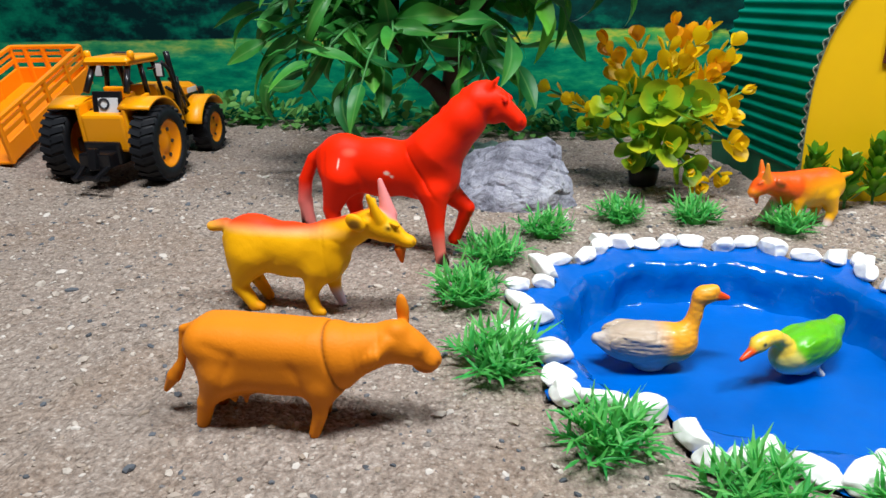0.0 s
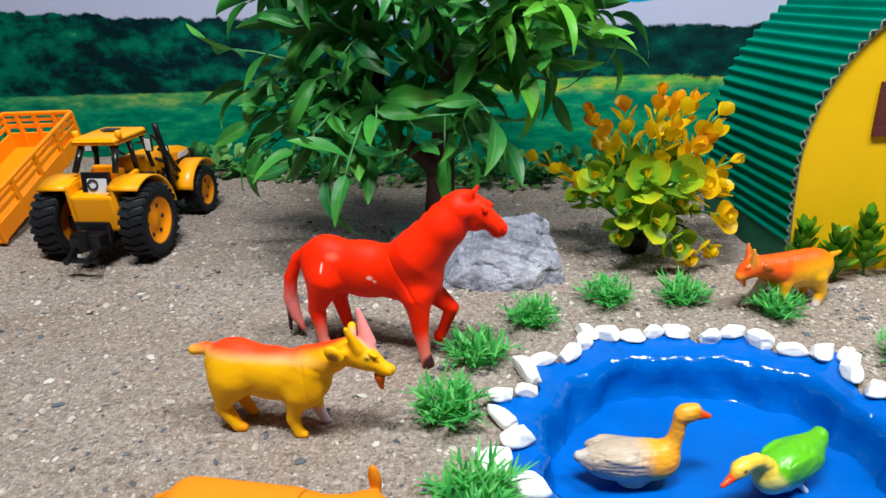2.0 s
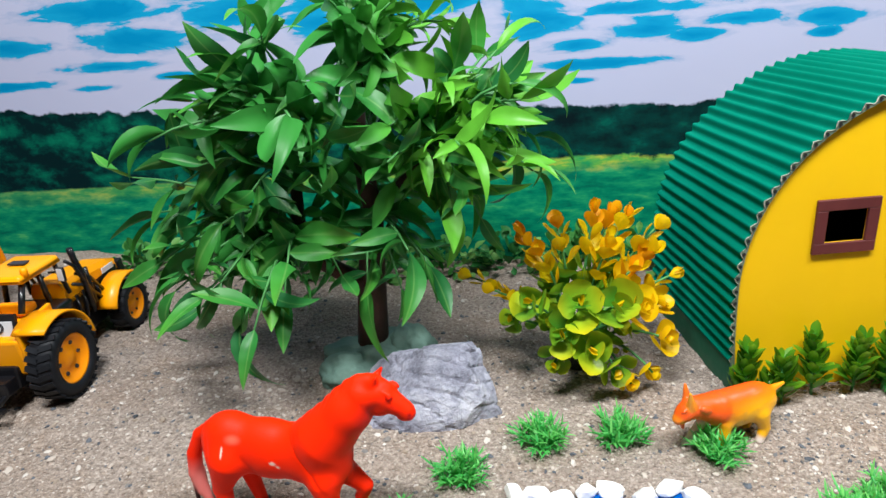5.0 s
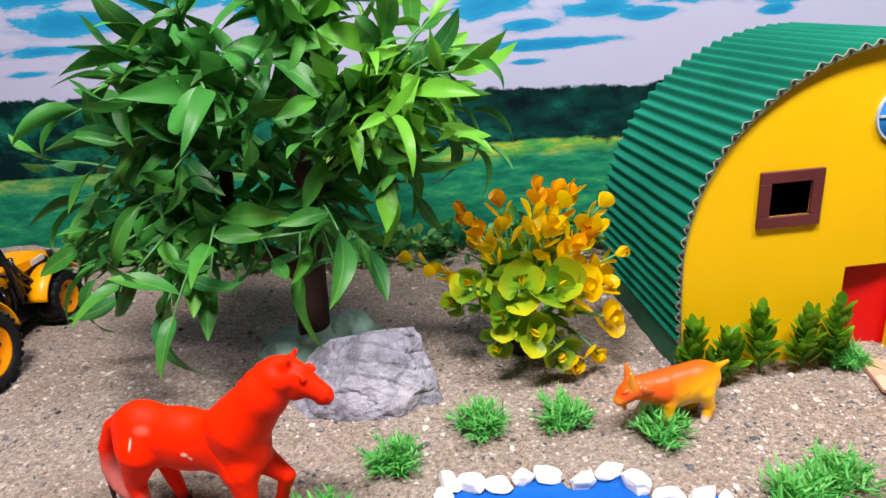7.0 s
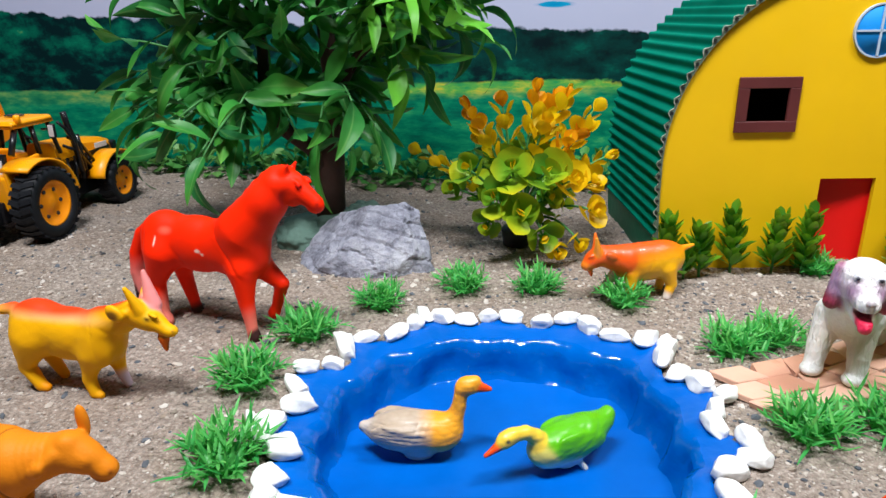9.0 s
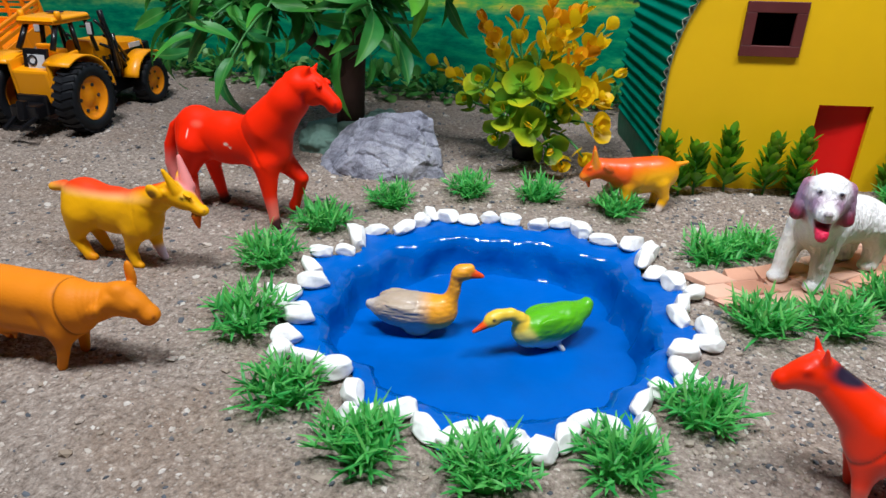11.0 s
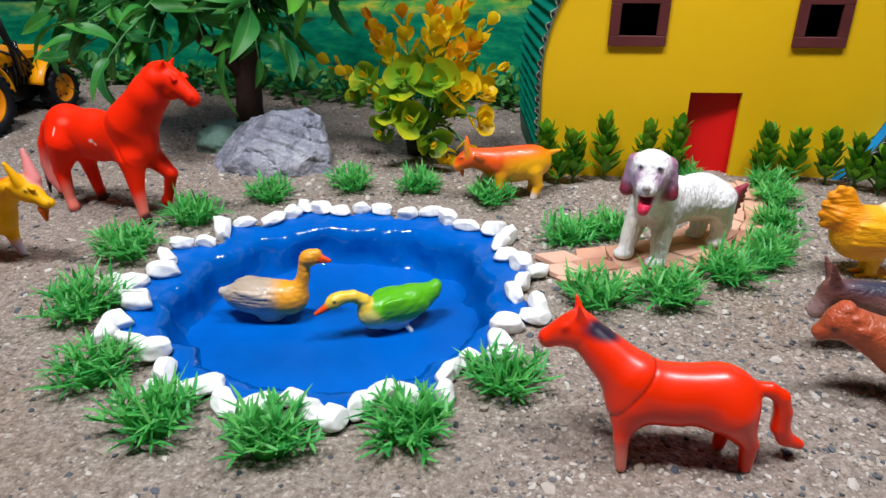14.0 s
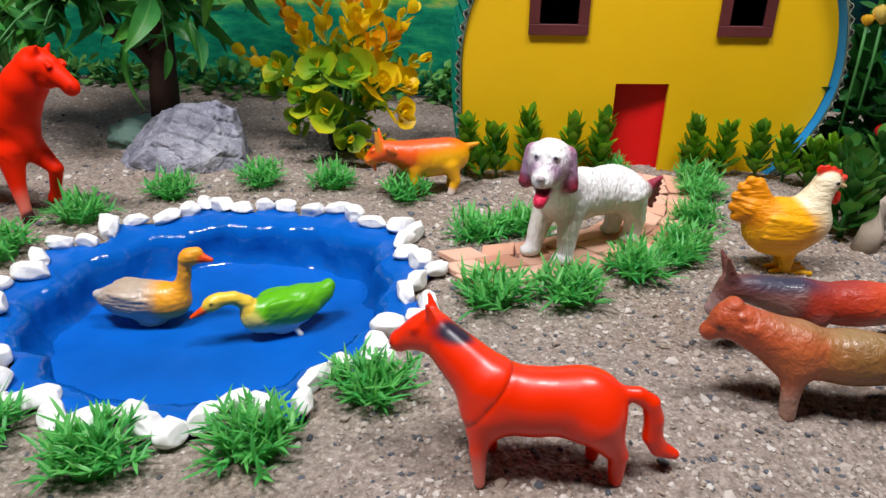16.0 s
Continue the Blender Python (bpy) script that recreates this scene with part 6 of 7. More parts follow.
# grass tufts
grass_green, nt, b = material("plastic_grass", 0.42)
co = object_coords(nt)
isl = nt.nodes.new("ShaderNodeNewGeometry").outputs["Random Per Island"]
sep = nt.nodes.new("ShaderNodeSeparateXYZ")
nt.links.new(co, sep.inputs[0])
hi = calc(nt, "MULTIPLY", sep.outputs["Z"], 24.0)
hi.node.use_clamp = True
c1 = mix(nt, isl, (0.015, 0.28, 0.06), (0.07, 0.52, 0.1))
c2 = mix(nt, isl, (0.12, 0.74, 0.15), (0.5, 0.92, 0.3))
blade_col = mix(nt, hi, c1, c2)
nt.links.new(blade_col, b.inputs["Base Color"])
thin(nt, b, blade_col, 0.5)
bump(nt, b, noise_tex(nt, 400, 3, 0.6, co), 0.2, 0.0005)


def blade(verts, faces, p, d, length, width, droop):
    d = Vector(d).normalized()
    side = d.cross(Vector((0, 0, 1)))
    side = side.normalized() if side.length > 1e-3 else Vector((1, 0, 0))
    base = len(verts)
    for i in range(5):
        t = i / 4
        q = p + d * length * t + Vector((0, 0, -droop * length * t * t))
        w = width * (0.65, 1.0, 0.9, 0.6, 0.06)[i] / 2
        verts += [tuple(q - side * w), tuple(q + Vector((0, 0, -w * 0.5))), tuple(q + side * w)]
    for i in range(4):
        for k in (0, 1):
            a = base + 3 * i + k
            faces.append((a, a + 1, a + 4, a + 3))


def tuft_mesh(seed):
    rnd = random.Random(seed)
    verts, faces = [], []
    for j in range(34):
        a, tilt = j * 2.4 + rnd.uniform(-0.3, 0.3), 1.2 * math.sqrt((j + 0.5) / 34) + rnd.uniform(-0.1, 0.1)
        d = Vector((math.cos(a) * math.sin(tilt), math.sin(a) * math.sin(tilt), math.cos(tilt)))
        p = Vector((math.cos(a), math.sin(a), 0)) * 0.006 * tilt + Vector((0, 0, 0.003))
        ln = rnd.uniform(0.01, 0.0205)
        blade(verts, faces, p, d, ln, 0.0013, 0.1)
        for k in range(9):
            u = 0.25 + 0.75 * (k + rnd.random()) / 9
            q = p + d * ln * u + Vector((0, 0, -0.1 * ln * u * u))
            e = (d * 0.8 + Vector((rnd.gauss(0, 0.75), rnd.gauss(0, 0.75), rnd.uniform(-0.3, 0.7)))).normalized()
            blade(verts, faces, q, e, rnd.uniform(0.0055, 0.0135), 0.0018, rnd.uniform(-0.15, 0.3))
    me = bpy.data.meshes.new("grass_blade")
    me.from_pydata(verts, [], faces)
    me.polygons.foreach_set("use_smooth", [True] * len(me.polygons))
    me.materials.append(grass_green)
    return me


TUFTS = [tuft_mesh(i + 20) for i in range(6)]
bm = bmesh.new()
lathe(bm, [(0.0005, 0.0045), (0.008, 0.005), (0.0105, 0.006), (0.0095, 0.001), (0.006, -0.001)], Matrix(), 16)
cup = bpy.data.meshes.new("cup")
bm.to_mesh(cup)
bm.free()
cup.materials.append(grass_green)
SPOTS = [(0.145, 0.598, 1.0), (0.207, 0.636, 1.0), (0.267, 0.642, 1.0), (0.334, 0.622, 1.0), (0.106, 0.536, 1.1), (0.093, 0.47, 1.15), (0.114, 0.392, 1.15), (0.162, 0.335, 1.0), (0.213, 0.304, 1.02),
         (0.27, 0.301, 1.02), (0.329, 0.32, 1.02), (0.368, 0.363, 1.0)]
SPOTS += [(0.398, 0.553, 1.0), (0.433, 0.574, 0.95), (0.417, 0.459, 1.1), (0.462, 0.471, 1.1), (0.503, 0.506, 1.05), (0.541, 0.552, 1.0), (0.56, 0.607, 0.95), (0.573, 0.66, 0.9), (0.577, 0.702, 0.95), (0.506, 0.715, 0.9), (0.532, 0.53, 0.8), (0.415, 0.567, 0.8)]
for i, (x, y, s) in enumerate(SPOTS):
    root = new("grass_tuft")
    root.matrix_world = pose(x, y, ground_z(x, y) - 0.001, 0, 0, i * 73) @ Matrix.Diagonal((s * 0.97, s * 0.97, s * 1.05, 1))
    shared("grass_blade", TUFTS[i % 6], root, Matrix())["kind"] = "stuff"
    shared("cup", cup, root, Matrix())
    tagged(root, "bright green plastic grass tuft stuck in the sand", "grass tuft", "grass tufts round the pond")

# low leafy clumps along the foot of the backdrop, and the dark shrub beside the barn
clump_leaf = leaf_paint("clump_leaf", (0.02, 0.13, 0.03), (0.07, 0.26, 0.05), (0.14, 0.32, 0.08), 0.5, 0.016)
shrub_leaf = leaf_paint("shrub_leaf", (0.008, 0.07, 0.014), (0.03, 0.17, 0.025), (0.09, 0.27, 0.04), 0.35, 0.02, 0.0)


def clump(name, centre, spread, number, mat, size, seed, label, category, group=""):
    rnd = random.Random(seed)
    verts, faces = [], []
    shapes = [leaf_mesh("tmp_leaf", mat, size, size * 0.66, dr, 0.3, 5, 0.6, 0.03, i) for i, dr in enumerate((0.6, -0.4, 0.1))]
    for _ in range(number):
        while True:
            q = Vector((rnd.uniform(-1, 1), rnd.uniform(-1, 1), rnd.uniform(0, 1)))
            if 0.35 < q.length < 1.0:
                break
        p = Vector((q.x * spread[0], q.y * spread[1], q.z * spread[2] + 0.002))
        way = Vector((q.x, q.y, q.z * 0.8)) + Vector((rnd.gauss(0, 0.5), rnd.gauss(0, 0.5), rnd.gauss(0.1, 0.45)))
        s = rnd.uniform(0.7, 1.25)
        m = aim(p, way, rnd.uniform(-0.6, 0.6)) @ Matrix.Diagonal((s, s, s, 1))
        me = rnd.choice(shapes)
        base = len(verts)
        verts += [tuple(m @ v.co) for v in me.vertices]
        faces += [tuple(base + i for i in f.vertices) for f in me.polygons]
    for me in shapes:
        bpy.data.meshes.remove(me)
    me = bpy.data.meshes.new(name)
    me.from_pydata(verts, [], faces)
    me.polygons.foreach_set("use_smooth", [True] * len(me.polygons))
    me.materials.append(mat)
    ob = new(name, me)
    ob.matrix_world = Matrix.Translation(centre)
    return tagged(ob, label, category, group, "stuff")


for i, (x, w, h) in enumerate(((-0.29, 0.05, 0.04), (-0.21, 0.045, 0.036), (-0.13, 0.045, 0.032), (-0.05, 0.05, 0.042), (0.03, 0.045, 0.036), (0.11, 0.05, 0.04), (0.19, 0.045, 0.042), (0.27, 0.05, 0.046), (0.335, 0.04, 0.046))):
    clump("leafy_clump", (x, 0.992, ground_z(x, 0.99)), (w, 0.028, h), 90, clump_leaf, 0.017, 40 + i, "low leafy green clump before the backdrop", "plant", "clumps before the backdrop")
clump("shrub", (0.765, 0.79, 0.0), (0.075, 0.07, 0.15), 560, shrub_leaf, 0.024, 71, "dense dark green shrub beside the barn", "shrub")
clump("shrub", (0.722, 0.7, 0.0), (0.035, 0.028, 0.045), 100, shrub_leaf, 0.024, 72, "low dark green shrub beside the barn", "shrub")


def fleshy_plant(stems, label):
    """Upright stems set with thick spoon-shaped leaves."""
    root = new("plant")
    rnd = random.Random(73)
    shapes = [leaf_mesh("leaf", shrub_leaf, 0.027, 0.0135, dr, 0.35, 7, 0.8, 0.02, i) for i, dr in enumerate((-0.5, -0.9, -0.2))]
    for x, y, h in stems:
        bm = bmesh.new()
        tube(bm, [(x, y, -0.003), (x + 0.002, y, h * 0.5), (x + 0.003, y - 0.002, h)], [0.0026, 0.0022, 0.0014], 7)
        part("stem", bm, twig_green, root, "", True)
        n = int(h / 0.006)
        for k in range(n):
            u = (k + 0.5) / n
            for j in range(3):
                a = k * 1.1 + j * 2.094 + rnd.uniform(-0.2, 0.2)
                way = Vector((math.cos(a), math.sin(a), 0.35 + 0.9 * u * u + rnd.uniform(-0.1, 0.15)))
                s = (1.1 - 0.4 * u) * rnd.uniform(0.85, 1.12)
                shared("leaf", shapes[(k + j) % 3], root, aim((x + 0.003 * u, y, h * u), way) @ Matrix.Diagonal((s, s, s, 1)))
    return tagged(root, label, "plant")


fleshy_plant([(0.661, 0.602, 0.05), (0.682, 0.622, 0.062), (0.676, 0.655, 0.05)], "dark green fleshy-leaved plastic plant near the hen")


def flower(p, mat, size, label):
    root = new("flower")
    root.matrix_world = Matrix.Translation(p)
    pet = leaf_mesh("petal", mat, size, size * 0.85, -1.4, 0.4, 5, 1.0, 0.05, 3)
    for k in range(6):
        a = k * 2 * math.pi / 6
        shared("petal", pet, root, aim((0, 0, 0), (math.cos(a), math.sin(a), 0.55 + 0.3 * (k % 2))))
    bm = bmesh.new()
    tube(bm, [(0, 0, 0.003), (0.002, 0.003, -0.03), (0.004, 0.01, -p[2] - 0.002)], [0.0012, 0.0012, 0.0015], 6)
    part("stem", bm, twig_green, root, "", True)
    tagged(root, label, "flower")


cream_petal = paint("cream_petal", (0.75, 0.55, 0.12), 0.5, 0, 0.2, 80)
gold_petal = paint("gold_petal", (0.75, 0.4, 0.02), 0.5, 0, 0.2, 80)
red_petal = paint("red_petal", (0.7, 0.02, 0.02), 0.5, 0, 0.2, 80)
flower((0.711, 0.735, 0.134), cream_petal, 0.018, "cream plastic flower over the dark shrub")
flower((0.7, 0.735, 0.1325), gold_petal, 0.011, "small golden plastic flower over the dark shrub")
flower((0.715, 0.69, 0.049), red_petal, 0.015, "red plastic flower low in the shrub")
flower((0.7, 0.655, 0.022), red_petal, 0.01, "red plastic flower low in the shrub")
bm = bmesh.new()
tube(bm, [(0.668, 0.578, -0.004), (0.671, 0.579, 0.015), (0.677, 0.58, 0.032), (0.69, 0.582, 0.05)], [0.009, 0.0075, 0.0065, 0.005], 10)
tagged(finish("driftwood", bm, paint("pale_wood", (0.4, 0.33, 0.26), 0.8, 0, 0.3, 70, 0.4, 0.001)), "pale bare piece of bent wood in the sand", "wood piece")

# ---- toy tractor and its tipping trailer ----
toy_yellow = paint("toy_yellow", (0.88, 0.33, 0.0), 0.36, 0.1, 0.12, 25, 0.06)
rim_orange = paint("rim_orange", (0.86, 0.27, 0.0), 0.38, 0.08, 0.15, 30, 0.06)
trailer_orange = paint("trailer_orange", (0.86, 0.24, 0.0), 0.4, 0.05, 0.15, 15, 0.06)
tyre_black = paint("tyre_black", (0.007, 0.008, 0.011), 0.55, 0, 0.35, 60, 0.3, spec=0.2)
gloss_black = paint("gloss_black", (0.006, 0.006, 0.008), 0.3, 0.2, 0.3, 60, 0.05)
sticker = paint("silver_sticker", (0.55, 0.55, 0.57), 0.35, 0, 0.2, 120)
ink_hole_black = paint("ink_and_hole_black", (0.03, 0.03, 0.035), 0.5, 0, 0.2, 90)

tractor = new("toy_tractor")
tractor.matrix_world = pose(-0.268, 0.704, 0.0075, 0, 0, 91)
tagged(tractor, "yellow toy tractor with black tyres and open cab", "toy tractor")


def wheel(x, y, r, w, lugs):
    out = 1 if y > 0 else -1
    hub = Matrix.Translation((x, y, r)) @ Matrix.Rotation(math.pi / 2, 4, "X")
    bm = bmesh.new()
    lathe(bm, [(r * 0.62, -w / 2), (r * 0.8, -w / 2 * 1.05), (r * 0.93, -w / 2 * 0.92), (r * 0.945, 0), (r * 0.93, w / 2 * 0.92), (r * 0.8, w / 2 * 1.05), (r * 0.62, w / 2), (r * 0.6, 0), (r * 0.62, -w / 2)], hub, 40)
    wl = part("wheel", bm, tyre_black, tractor, "black rubber tyre with chunky tread", True)
    bm = bmesh.new()
    for side in (-1, 1):
        box(bm, (r * 0.04, r * 0.13, w * 0.56), Matrix.Translation((0, -side * r * 0.02, side * w * 0.25)) @ Matrix.Rotation(side * 0.3, 4, "X"))
    bmesh.ops.remove_doubles(bm, verts=bm.verts[:], dist=0.0001)
    tread = bpy.data.meshes.new("tread_lug")
    bm.to_mesh(tread)
    bm.free()
    tread.materials.append(tyre_black)
    for k in range(lugs):
        shared("tread_lug", tread, wl, hub @ Matrix.Rotation(2 * math.pi * k / lugs, 4, "Z") @ Matrix.Translation((r * 0.95, 0, 0)))
    bm = bmesh.new()
    s = -out
    lathe(bm, [(r * 0.0005, s * w * 0.28), (r * 0.2, s * w * 0.3), (r * 0.24, s * w * 0.2), (r * 0.5, s * w * 0.22), (r * 0.56, s * w * 0.42), (r * 0.64, s * w * 0.46), (r * 0.64, s * w * 0.3), (r * 0.62, -s * w * 0.46), (r * 0.55, -s * w * 0.42), (r * 0.5, -s * w * 0.1), (r * 0.0005, -s * w * 0.1)], hub, 32)
    part("rim", bm, rim_orange, wl, "orange-yellow wheel rim", True)
    # dark plugs paint the shade of holes not cut in the rim
    bm = bmesh.new()
    for k in range(6):
        a = k * math.pi / 3
        m = hub @ Matrix.Rotation(a, 4, "Z") @ Matrix.Translation((r * 0.38, 0, s * w * 0.235))
        bmesh.ops.create_cone(bm, cap_ends=True, segments=10, radius1=r * 0.055, radius2=r * 0.05, depth=w * 0.06, matrix=m)
    part("rim_hole", bm, ink_hole_black, wl, "dark plugs painted as the rim's shaded holes")


for y in (0.042, -0.045):
    wheel(0.0, y, 0.0375, 0.022, 26)
    wheel(0.137, y * 0.74, 0.0285, 0.018, 18)


def fender(x, z, r, y, w, a0, a1):
    bm = bmesh.new()
    n, th = 18, 0.0022
    rows = []
    for i in range(n + 1):
        a = radians(a0 + (a1 - a0) * i / n)
        rows.append([bm.verts.new((x + (r + d) * math.cos(a), yy, z + (r + d) * math.sin(a))) for d, yy in ((0, y - w / 2), (th, y - w / 2), (th, y + w / 2), (0, y + w / 2))])
    for p, q in zip(rows, rows[1:]):
        for k in range(4):
            bm.faces.new((p[k], q[k], q[(k + 1) % 4], p[(k + 1) % 4]))
    bm.faces.new(rows[0])
    bm.faces.new(rows[-1][::-1])
    bmesh.ops.recalc_face_normals(bm, faces=bm.faces[:])
    return part("fender", bm, toy_yellow, tractor, "", True)


def block(name, c, size, mat, bevel=0.002, rot=(0, 0, 0), label="", parent=None):
    bm = bmesh.new()
    box(bm, size, pose(*c, *rot), bevel, 2)
    return part(name, bm, mat, parent or tractor, label)


def rod(name, pts, r, mat, parent=None, label=""):
    bm = bmesh.new()
    tube(bm, pts, r, 8)
    return part(name, bm, mat, parent or tractor, label, True)


for y in (0.04, -0.04):
    fender(0.0, 0.0375, 0.0425, 0.031 if y > 0 else -0.037, 0.03, 6, 124)
    fender(0.137, 0.0285, 0.035, y * 0.76, 0.022, 40, 165)
block("chassis", (0.07, 0, 0.032), (0.19, 0.036, 0.022), gloss_black, 0.003, label="black underside")
block("axle", (0.0, 0, 0.036), (0.014, 0.07, 0.014), gloss_black)
block("axle", (0.138, 0, 0.027), (0.012, 0.07, 0.012), gloss_black)
block("rear_body", (-0.002, -0.005, 0.053), (0.042, 0.042, 0.036), toy_yellow, 0.003, (0, -8, 0), "yellow rear housing")
for y in (0.0175, -0.0265):
    block("side_panel", (0.002, y, 0.062), (0.05, 0.004, 0.036), toy_yellow, 0.0015, (0, -6, 0))
block("cab_floor", (0.026, 0, 0.066), (0.07, 0.05, 0.01), gloss_black, 0.003, label="black cab floor")
plate = block("rear_panel", (-0.012, -0.006, 0.075), (0.004, 0.028, 0.026), gloss_black, 0.001, (0, 8, 0), "black rear window panel")
block("sticker", (-0.0148, -0.008, 0.0745), (0.0012, 0.019, 0.016), sticker, 0.0003, (0, 8, 0), "silver sticker with a worn print", plate)
bm = bmesh.new()
for k in range(5):
    box(bm, (0.0008, 0.0026, 0.003), Matrix.Translation((-0.0148, -0.016 + 0.004 * k, 0.068)) @ pose(0, 0, 0, 0, 8, 0))
lathe(bm, [(0.0035, 0), (0.0035, 0.0006), (0.0055, 0.0006), (0.0055, 0)], pose(-0.0155, -0.0045, 0.077, 0, -82, 0), 20)
part("print", bm, ink_hole_black, plate, "dark bars and ring printed on it")
bm = bmesh.new()
box(bm, (0.02, 0.02, 0.008), pose(0.02, -0.002, 0.079), 0.003, 2)
box(bm, (0.005, 0.02, 0.012), pose(0.01, -0.002, 0.084, 0, -12, 0), 0.002, 2)
part("seat", bm, rim_orange, tractor, "orange driver's seat")
for sy in (1, -1):
    rod("pillar", [(-0.006, 0.02 * sy - 0.003, 0.086), (0.01, 0.017 * sy - 0.002, 0.11)], 0.003, gloss_black)
    rod("pillar", [(0.032, 0.021 * sy - 0.002, 0.08), (0.032, 0.017 * sy - 0.002, 0.11)], 0.0026, gloss_black)
    rod("pillar", [(0.064, 0.02 * sy - 0.002, 0.075), (0.056, 0.017 * sy - 0.002, 0.11)], 0.0022, gloss_black)
    rod("mirror_arm", [(0.048, 0.018 * sy, 0.103), (0.046, 0.03 * sy, 0.104)], 0.0012, gloss_black)
    m = block("mirror", (0.045, 0.032 * sy, 0.102), (0.003, 0.008, 0.014), gloss_black, 0.0006, (0, 0, 12 * sy))
    block("mirror_glass", (0.0432, 0.032 * sy, 0.102), (0.0008, 0.0064, 0.012), sticker, 0.0002, (0, 0, 12 * sy), "", m)
    rod("rail", [(0.064, 0.025 * sy, 0.108), (0.072, 0.027 * sy, 0.1), (0.092, 0.027 * sy, 0.062)], 0.0018, gloss_black)


def cab_roof():
    bm = bmesh.new()
    box(bm, (0.058, 0.047, 0.006), pose(0.031, -0.002, 0.1125), 0.0035, 3)
    for v in bm.verts:
        if v.co.z > 0.1125:
            v.co.z += 0.003 * (1 - ((v.co.x - 0.032) / 0.04) ** 2)
            v.co.y *= 0.93
    return part("cab_roof", bm, toy_yellow, tractor, "yellow cab roof with a roof hatch", True)


rf = cab_roof()
block("hatch", (0.034, -0.002, 0.1192), (0.009, 0.016, 0.0014), ink_hole_black, 0.0003, label="dark roof hatch", parent=rf)
for y in (0.02, -0.023):
    bm = bmesh.new()
    lathe(bm, [(0.0005, 0.0085), (0.0026, 0.008), (0.0033, 0.006), (0.0033, 0.0), (0.0005, 0.0)], Matrix.Translation((0.011, y, 0.1145)), 16)
    part("beacon", bm, toy_yellow, rf, "yellow roof lamp", True)


def hood():
    bm = bmesh.new()
    prof = [(0.062, 0.085, 0.017), (0.1, 0.084, 0.017), (0.145, 0.079, 0.0165), (0.163, 0.073, 0.015), (0.168, 0.068, 0.013)]
    rows = []
    for x, z, w in prof:
        rows.append([bm.verts.new(q) for q in ((x, -w, 0.062), (x, -w, z - 0.006), (x, -w * 0.75, z), (x, w * 0.75, z), (x, w, z - 0.006), (x, w, 0.062))])
    for p, q in zip(rows, rows[1:]):
        for k in range(5):
            bm.faces.new((p[k], p[k + 1], q[k + 1], q[k]))
    bm.faces.new(rows[0])
    bm.faces.new(rows[-1][::-1])
    bmesh.ops.recalc_face_normals(bm, faces=bm.faces[:])
    return part("hood", bm, toy_yellow, tractor, "yellow engine hood")


hd = hood()
engine = block("engine", (0.108, 0, 0.052), (0.1, 0.034, 0.034), gloss_black, 0.003, label="black engine block under the hood")
block("grille", (0.1655, 0, 0.06), (0.01, 0.036, 0.022), gloss_black, 0.002, (0, -6, 0), "black grille", hd)
for sy in (1, -1):
    block("side_sticker", (0.14, 0.0168 * sy, 0.0705), (0.022, 0.0014, 0.006), sticker, 0.0003, label="silver stripe", parent=hd)
    for k in range(4):
        rod("pipe", [(0.07 + 0.012 * k, 0.021 * sy, 0.04), (0.072 + 0.012 * k, 0.022 * sy, 0.056), (0.078 + 0.012 * k, 0.018 * sy, 0.066)], 0.0022, gloss_black, engine)
    rod("rail", [(0.068, 0.024 * sy, 0.082), (0.085, 0.025 * sy, 0.074), (0.108, 0.024 * sy, 0.05)], 0.0017, gloss_black, engine)
    rod("rail", [(0.076, 0.024 * sy, 0.09), (0.094, 0.025 * sy, 0.08), (0.114, 0.024 * sy, 0.056)], 0.0017, gloss_black, engine)
rod("exhaust", [(0.088, -0.026, 0.05), (0.082, -0.026, 0.09), (0.077, -0.026, 0.104), (0.074, -0.026, 0.117)], 0.0032, gloss_black, None, "black exhaust stack")
rod("intake", [(0.096, -0.024, 0.05), (0.092, -0.024, 0.09)], 0.0026, gloss_black)
hitch = block("hitch", (-0.03, 0, 0.028), (0.02, 0.03, 0.014), gloss_black, 0.002, label="black tow hitch")
block("hitch_arm", (-0.045, 0.011, 0.02), (0.03, 0.004, 0.004), gloss_black, 0.0008, (0, -20, 8), "", hitch)
block("hitch_arm", (-0.045, -0.011, 0.02), (0.03, 0.004, 0.004), gloss_black, 0.0008, (0, -20, -8), "", hitch)
block("hitch_bar", (-0.05, 0, 0.0145), (0.005, 0.034, 0.004), gloss_black, 0.0008, (0, 0, 0), "", hitch)
block("hitch_pin", (-0.04, 0, 0.03), (0.008, 0.008, 0.02), gloss_black, 0.0015, (0, 10, 0), "", hitch)


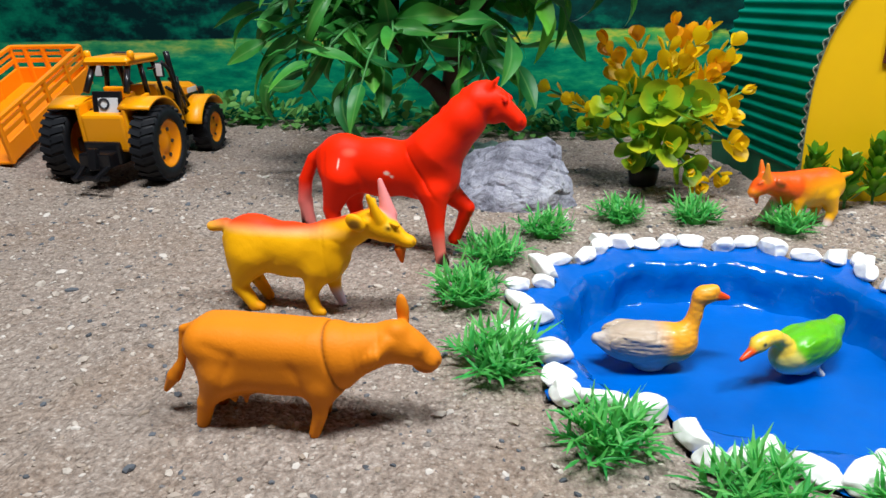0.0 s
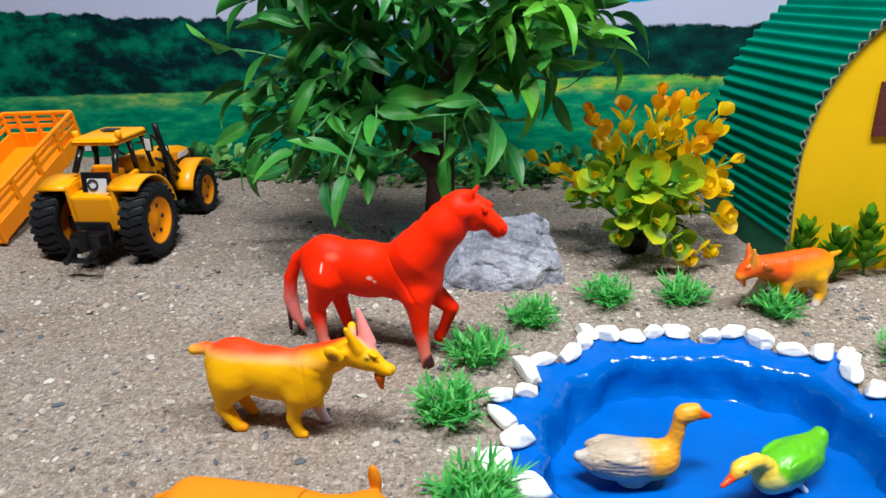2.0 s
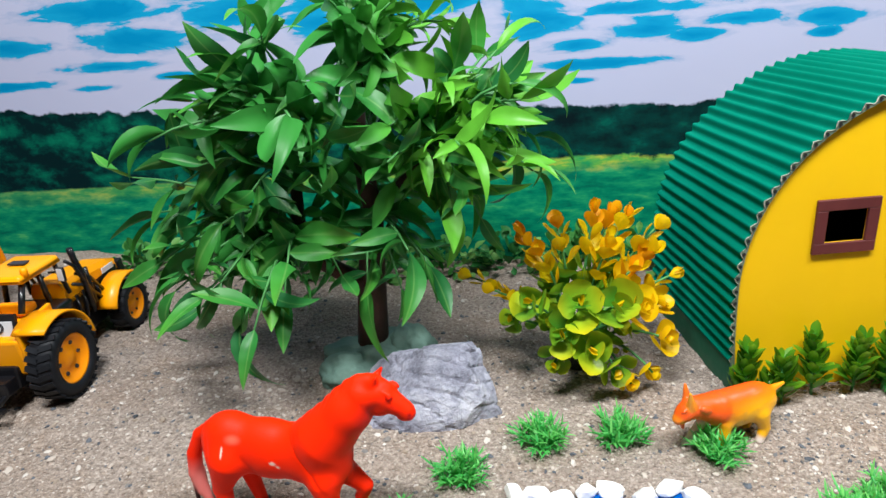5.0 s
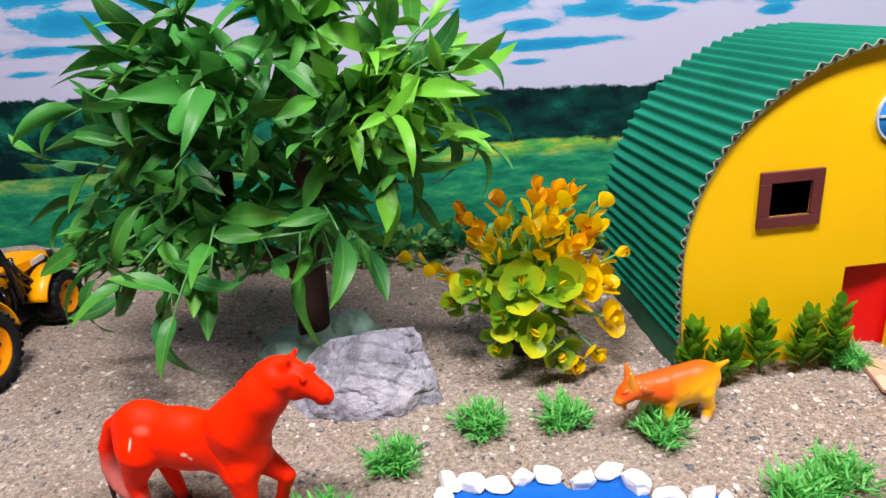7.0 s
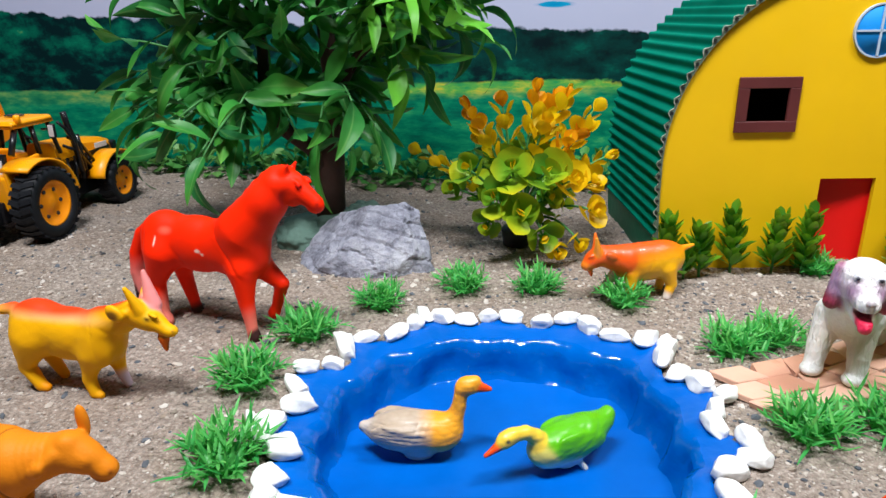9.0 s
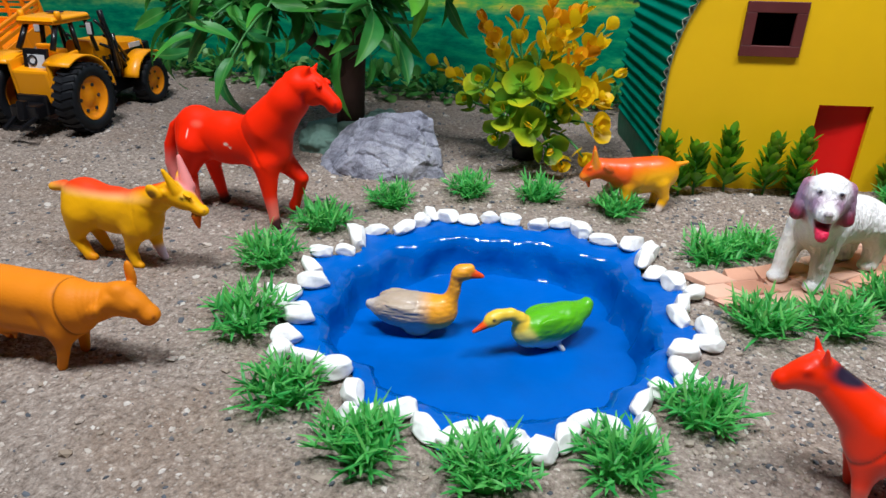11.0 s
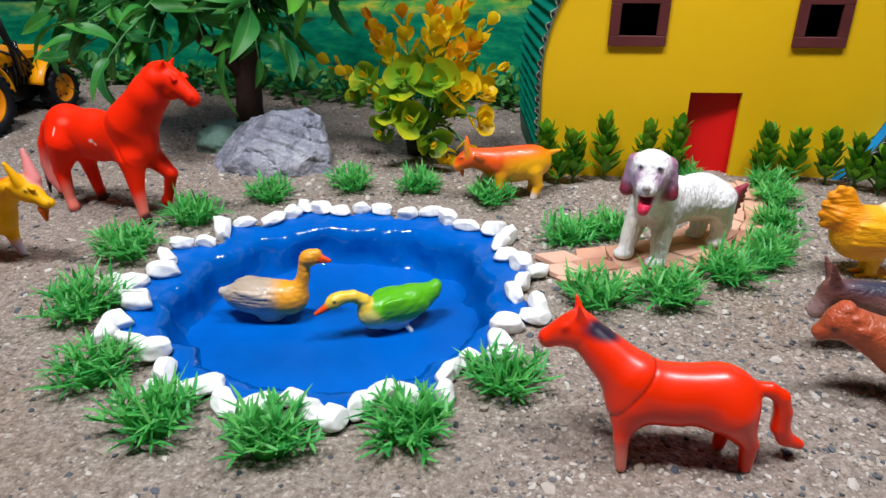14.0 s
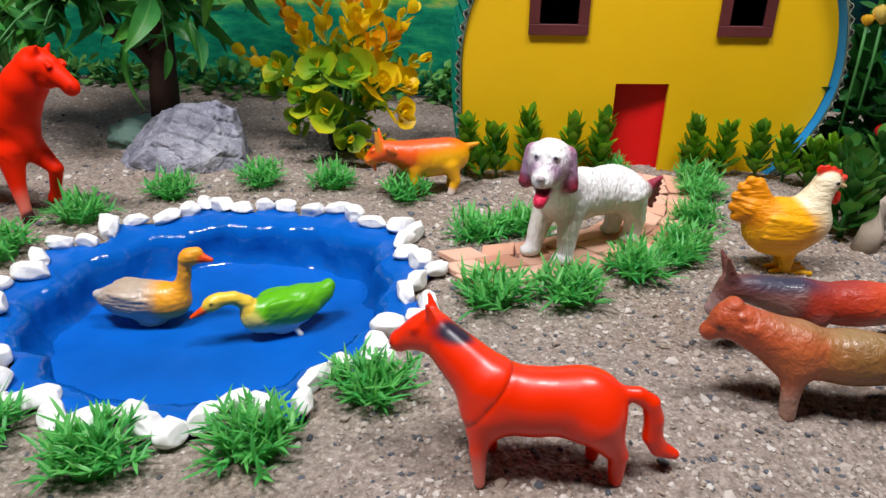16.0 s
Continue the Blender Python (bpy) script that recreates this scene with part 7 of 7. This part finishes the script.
def trailer():
    """x runs from the raised end down to the low end, y across, z up out of the bed."""
    root = new("toy_trailer")
    a = Vector((-0.39, 0.858, 0.126))
    d = Vector((0.028, -0.188, -0.054)).normalized()
    left = Vector((0, 0, 1)).cross(d).normalized()
    up = d.cross(left)
    L, W, H = 0.198, 0.08, 0.047
    m = Matrix((d, left, up)).transposed().to_4x4()
    m.translation = a - up * H - left * 0
    root.matrix_world = m
    tagged(root, "orange slatted toy trailer with its bed tipped", "toy trailer")

    def board(name, c, size, parent=None, label=""):
        bm = bmesh.new()
        box(bm, size, Matrix.Translation(c), min(size) * 0.25, 1)
        return part(name, bm, trailer_orange, parent or root, label)

    sgn = -1
    board("bed", (L / 2, sgn * W / 2, 0.001), (L, W, 0.003), None, "orange bed")
    for y in (0.0, sgn * W):
        side = board("side_panel", (L / 2, y, 0.011), (L, 0.0028, 0.02))
        board("top_rail", (L / 2, y, H - 0.002), (L, 0.0042, 0.005), side)
        board("slat", (L / 2, y, 0.0295), (L, 0.002, 0.0055), side)
        board("slat", (L / 2, y, 0.0375), (L, 0.002, 0.004), side)
        for x in (0.002, 0.048, 0.1, 0.15, L - 0.002):
            board("post", (x, y, H / 2), (0.0055, 0.0045, H), side)
    end = board("end_panel", (0, sgn * W / 2, 0.011), (0.0028, W, 0.02))
    board("top_rail", (0, sgn * W / 2, H - 0.002), (0.0042, W, 0.005), end)
    board("slat", (0, sgn * W / 2, 0.0295), (0.002, W, 0.0055), end)
    board("slat", (0, sgn * W / 2, 0.0375), (0.002, W, 0.004), end)
    for y in (0.27, 0.55, 0.8):
        board("post", (0, sgn * W * y, H / 2), (0.0045, 0.0055, H), end)
    bm = bmesh.new()
    box(bm, (0.012, 0.03, 0.012), Matrix.Translation((L * 0.7, sgn * W / 2, -0.006)), 0.001)
    box(bm, (0.012, 0.03, 0.07), Matrix.Translation((0.05, sgn * W / 2, -0.035)), 0.001)
    part("chassis", bm, gloss_black, root, "black frame under the bed")


trailer()

# ---- garden path of small salmon tiles ----
tile_clay, nt, b = material("salmon_tile", 0.7)
co = object_coords(nt)
n1, n2 = noise_tex(nt, 50, 4, 0.6, co), noise_tex(nt, 300, 3, 0.6, co)
rv = random_value(nt)
base = mix(nt, rv, (0.6, 0.27, 0.17), (0.78, 0.5, 0.38))
nt.links.new(mix(nt, calc(nt, "MULTIPLY", n1, 0.5), base, (0.5, 0.25, 0.17)), b.inputs["Base Color"])
bump(nt, b, n2, 0.3, 0.001)
path = new("garden_path")
tagged(path, "path of small salmon-pink tiles laid in sand", "path", kind="structure")


def tile_path():
    rnd = random.Random(8)
    line = [Vector(p) for p in ((0.398, 0.497), (0.43, 0.512), (0.462, 0.528), (0.494, 0.552), (0.518, 0.585), (0.532, 0.625), (0.54, 0.668), (0.543, 0.716))]
    shapes = []
    for k in range(5):
        bm = bmesh.new()
        box(bm, (0.0235, 0.0175, 0.004), Matrix(), 0.0006)
        for v in bm.verts:
            v.co.x += 0.004 * (v.co.y / 0.009) * (1 if k % 2 else -1) + rnd.uniform(-0.0008, 0.0008)
        me = bpy.data.meshes.new("tile")
        bm.to_mesh(me)
        bm.free()
        me.materials.append(tile_clay)
        shapes.append(me)
    s = np.concatenate([[0], np.cumsum([(q - p).length for p, q in zip(line, line[1:])])])
    n = int(s[-1] / 0.0242)
    for i in range(n + 1):
        at = i * 0.0242
        x, y = np.interp(at, s, [p.x for p in line]), np.interp(at, s, [p.y for p in line])
        x2, y2 = np.interp(at + 0.01, s, [p.x for p in line]), np.interp(at + 0.01, s, [p.y for p in line])
        a = math.atan2(y2 - y, x2 - x) if at < s[-1] - 0.01 else math.pi / 2
        for k in range(-1, 2):
            off = k * 0.0182
            px, py = x - math.sin(a) * off + math.cos(a) * 0.004 * (k % 2), y + math.cos(a) * off + math.sin(a) * 0.004 * (k % 2)
            shared("tile", shapes[rnd.randrange(5)], path, pose(px, py, 0.0022 + rnd.uniform(0, 0.0008), rnd.uniform(-1.5, 1.5), rnd.uniform(-1.5, 1.5), math.degrees(a) + rnd.uniform(-5, 5)))


tile_path()

# ---- grit and pebbles in the sand ----
grit_mat, nt, b = material("grit", 0.8)
isl = nt.nodes.new("ShaderNodeNewGeometry").outputs["Random Per Island"]
nt.links.new(ramp(nt, isl, [(0.0, (0.05, 0.055, 0.065)), (0.18, (0.1, 0.11, 0.13)), (0.3, (0.26, 0.2, 0.15)), (0.6, (0.38, 0.315, 0.27)), (0.85, (0.45, 0.39, 0.34)), (1.0, (0.55, 0.5, 0.46))]), b.inputs["Base Color"])


def grit(name, number, lo, hi, area, seed, label):
    rnd = random.Random(seed)
    bm = bmesh.new()
    bmesh.ops.create_icosphere(bm, subdivisions=1, radius=1.0)
    base = [v.co.copy() for v in bm.verts]
    tris = [tuple(v.index for v in f.verts) for f in bm.faces]
    bm.free()
    verts, faces = [], []
    for _ in range(number):
        while True:
            x, y = rnd.uniform(area[0], area[2]), rnd.uniform(area[1], area[3])
            q = Vector((x - PC.x, y - PC.y))
            if q.length > rim(math.atan2(q.y, q.x)) + 0.004:
                break
        r = lo + (hi - lo) * rnd.random() ** 3
        m = pose(x, y, ground_z(x, y) + r * 0.1, rnd.uniform(-25, 25), rnd.uniform(-25, 25), rnd.uniform(0, 360)) @ Matrix.Diagonal((r * rnd.uniform(0.9, 1.6), r * rnd.uniform(0.8, 1.1), r * rnd.uniform(0.45, 0.8), 1))
        at = len(verts)
        verts += [tuple(m @ (v * rnd.uniform(0.75, 1.15))) for v in base]
        faces += [tuple(at + i for i in f) for f in tris]
    me = bpy.data.meshes.new(name)
    me.from_pydata(verts, [], faces)
    me.materials.append(grit_mat)
    return tagged(new(name, me), label, "gravel", kind="stuff")


grit("gravel", 13000, 0.0005, 0.002, (-0.3, 0.16, 0.75, 0.75), 1, "fine mixed gravel scattered over the sand")
grit("gravel", 2600, 0.0008, 0.0028, (-0.55, 0.6, 0.4, 1.0), 2, "fine mixed gravel scattered over the sand")
grit("gravel", 2200, 0.0011, 0.0034, (-0.3, 0.16, 0.75, 0.8), 5, "small crumbs of sand and grit")
grit("gravel", 9000, 0.0006, 0.0019, (0.36, 0.28, 0.72, 0.68), 7, "coarse pale grit lying thick on the sand")
grit("gravel", 150, 0.0018, 0.0042, (-0.3, 0.16, 0.75, 0.95), 3, "small grey and white stones lying on the sand")
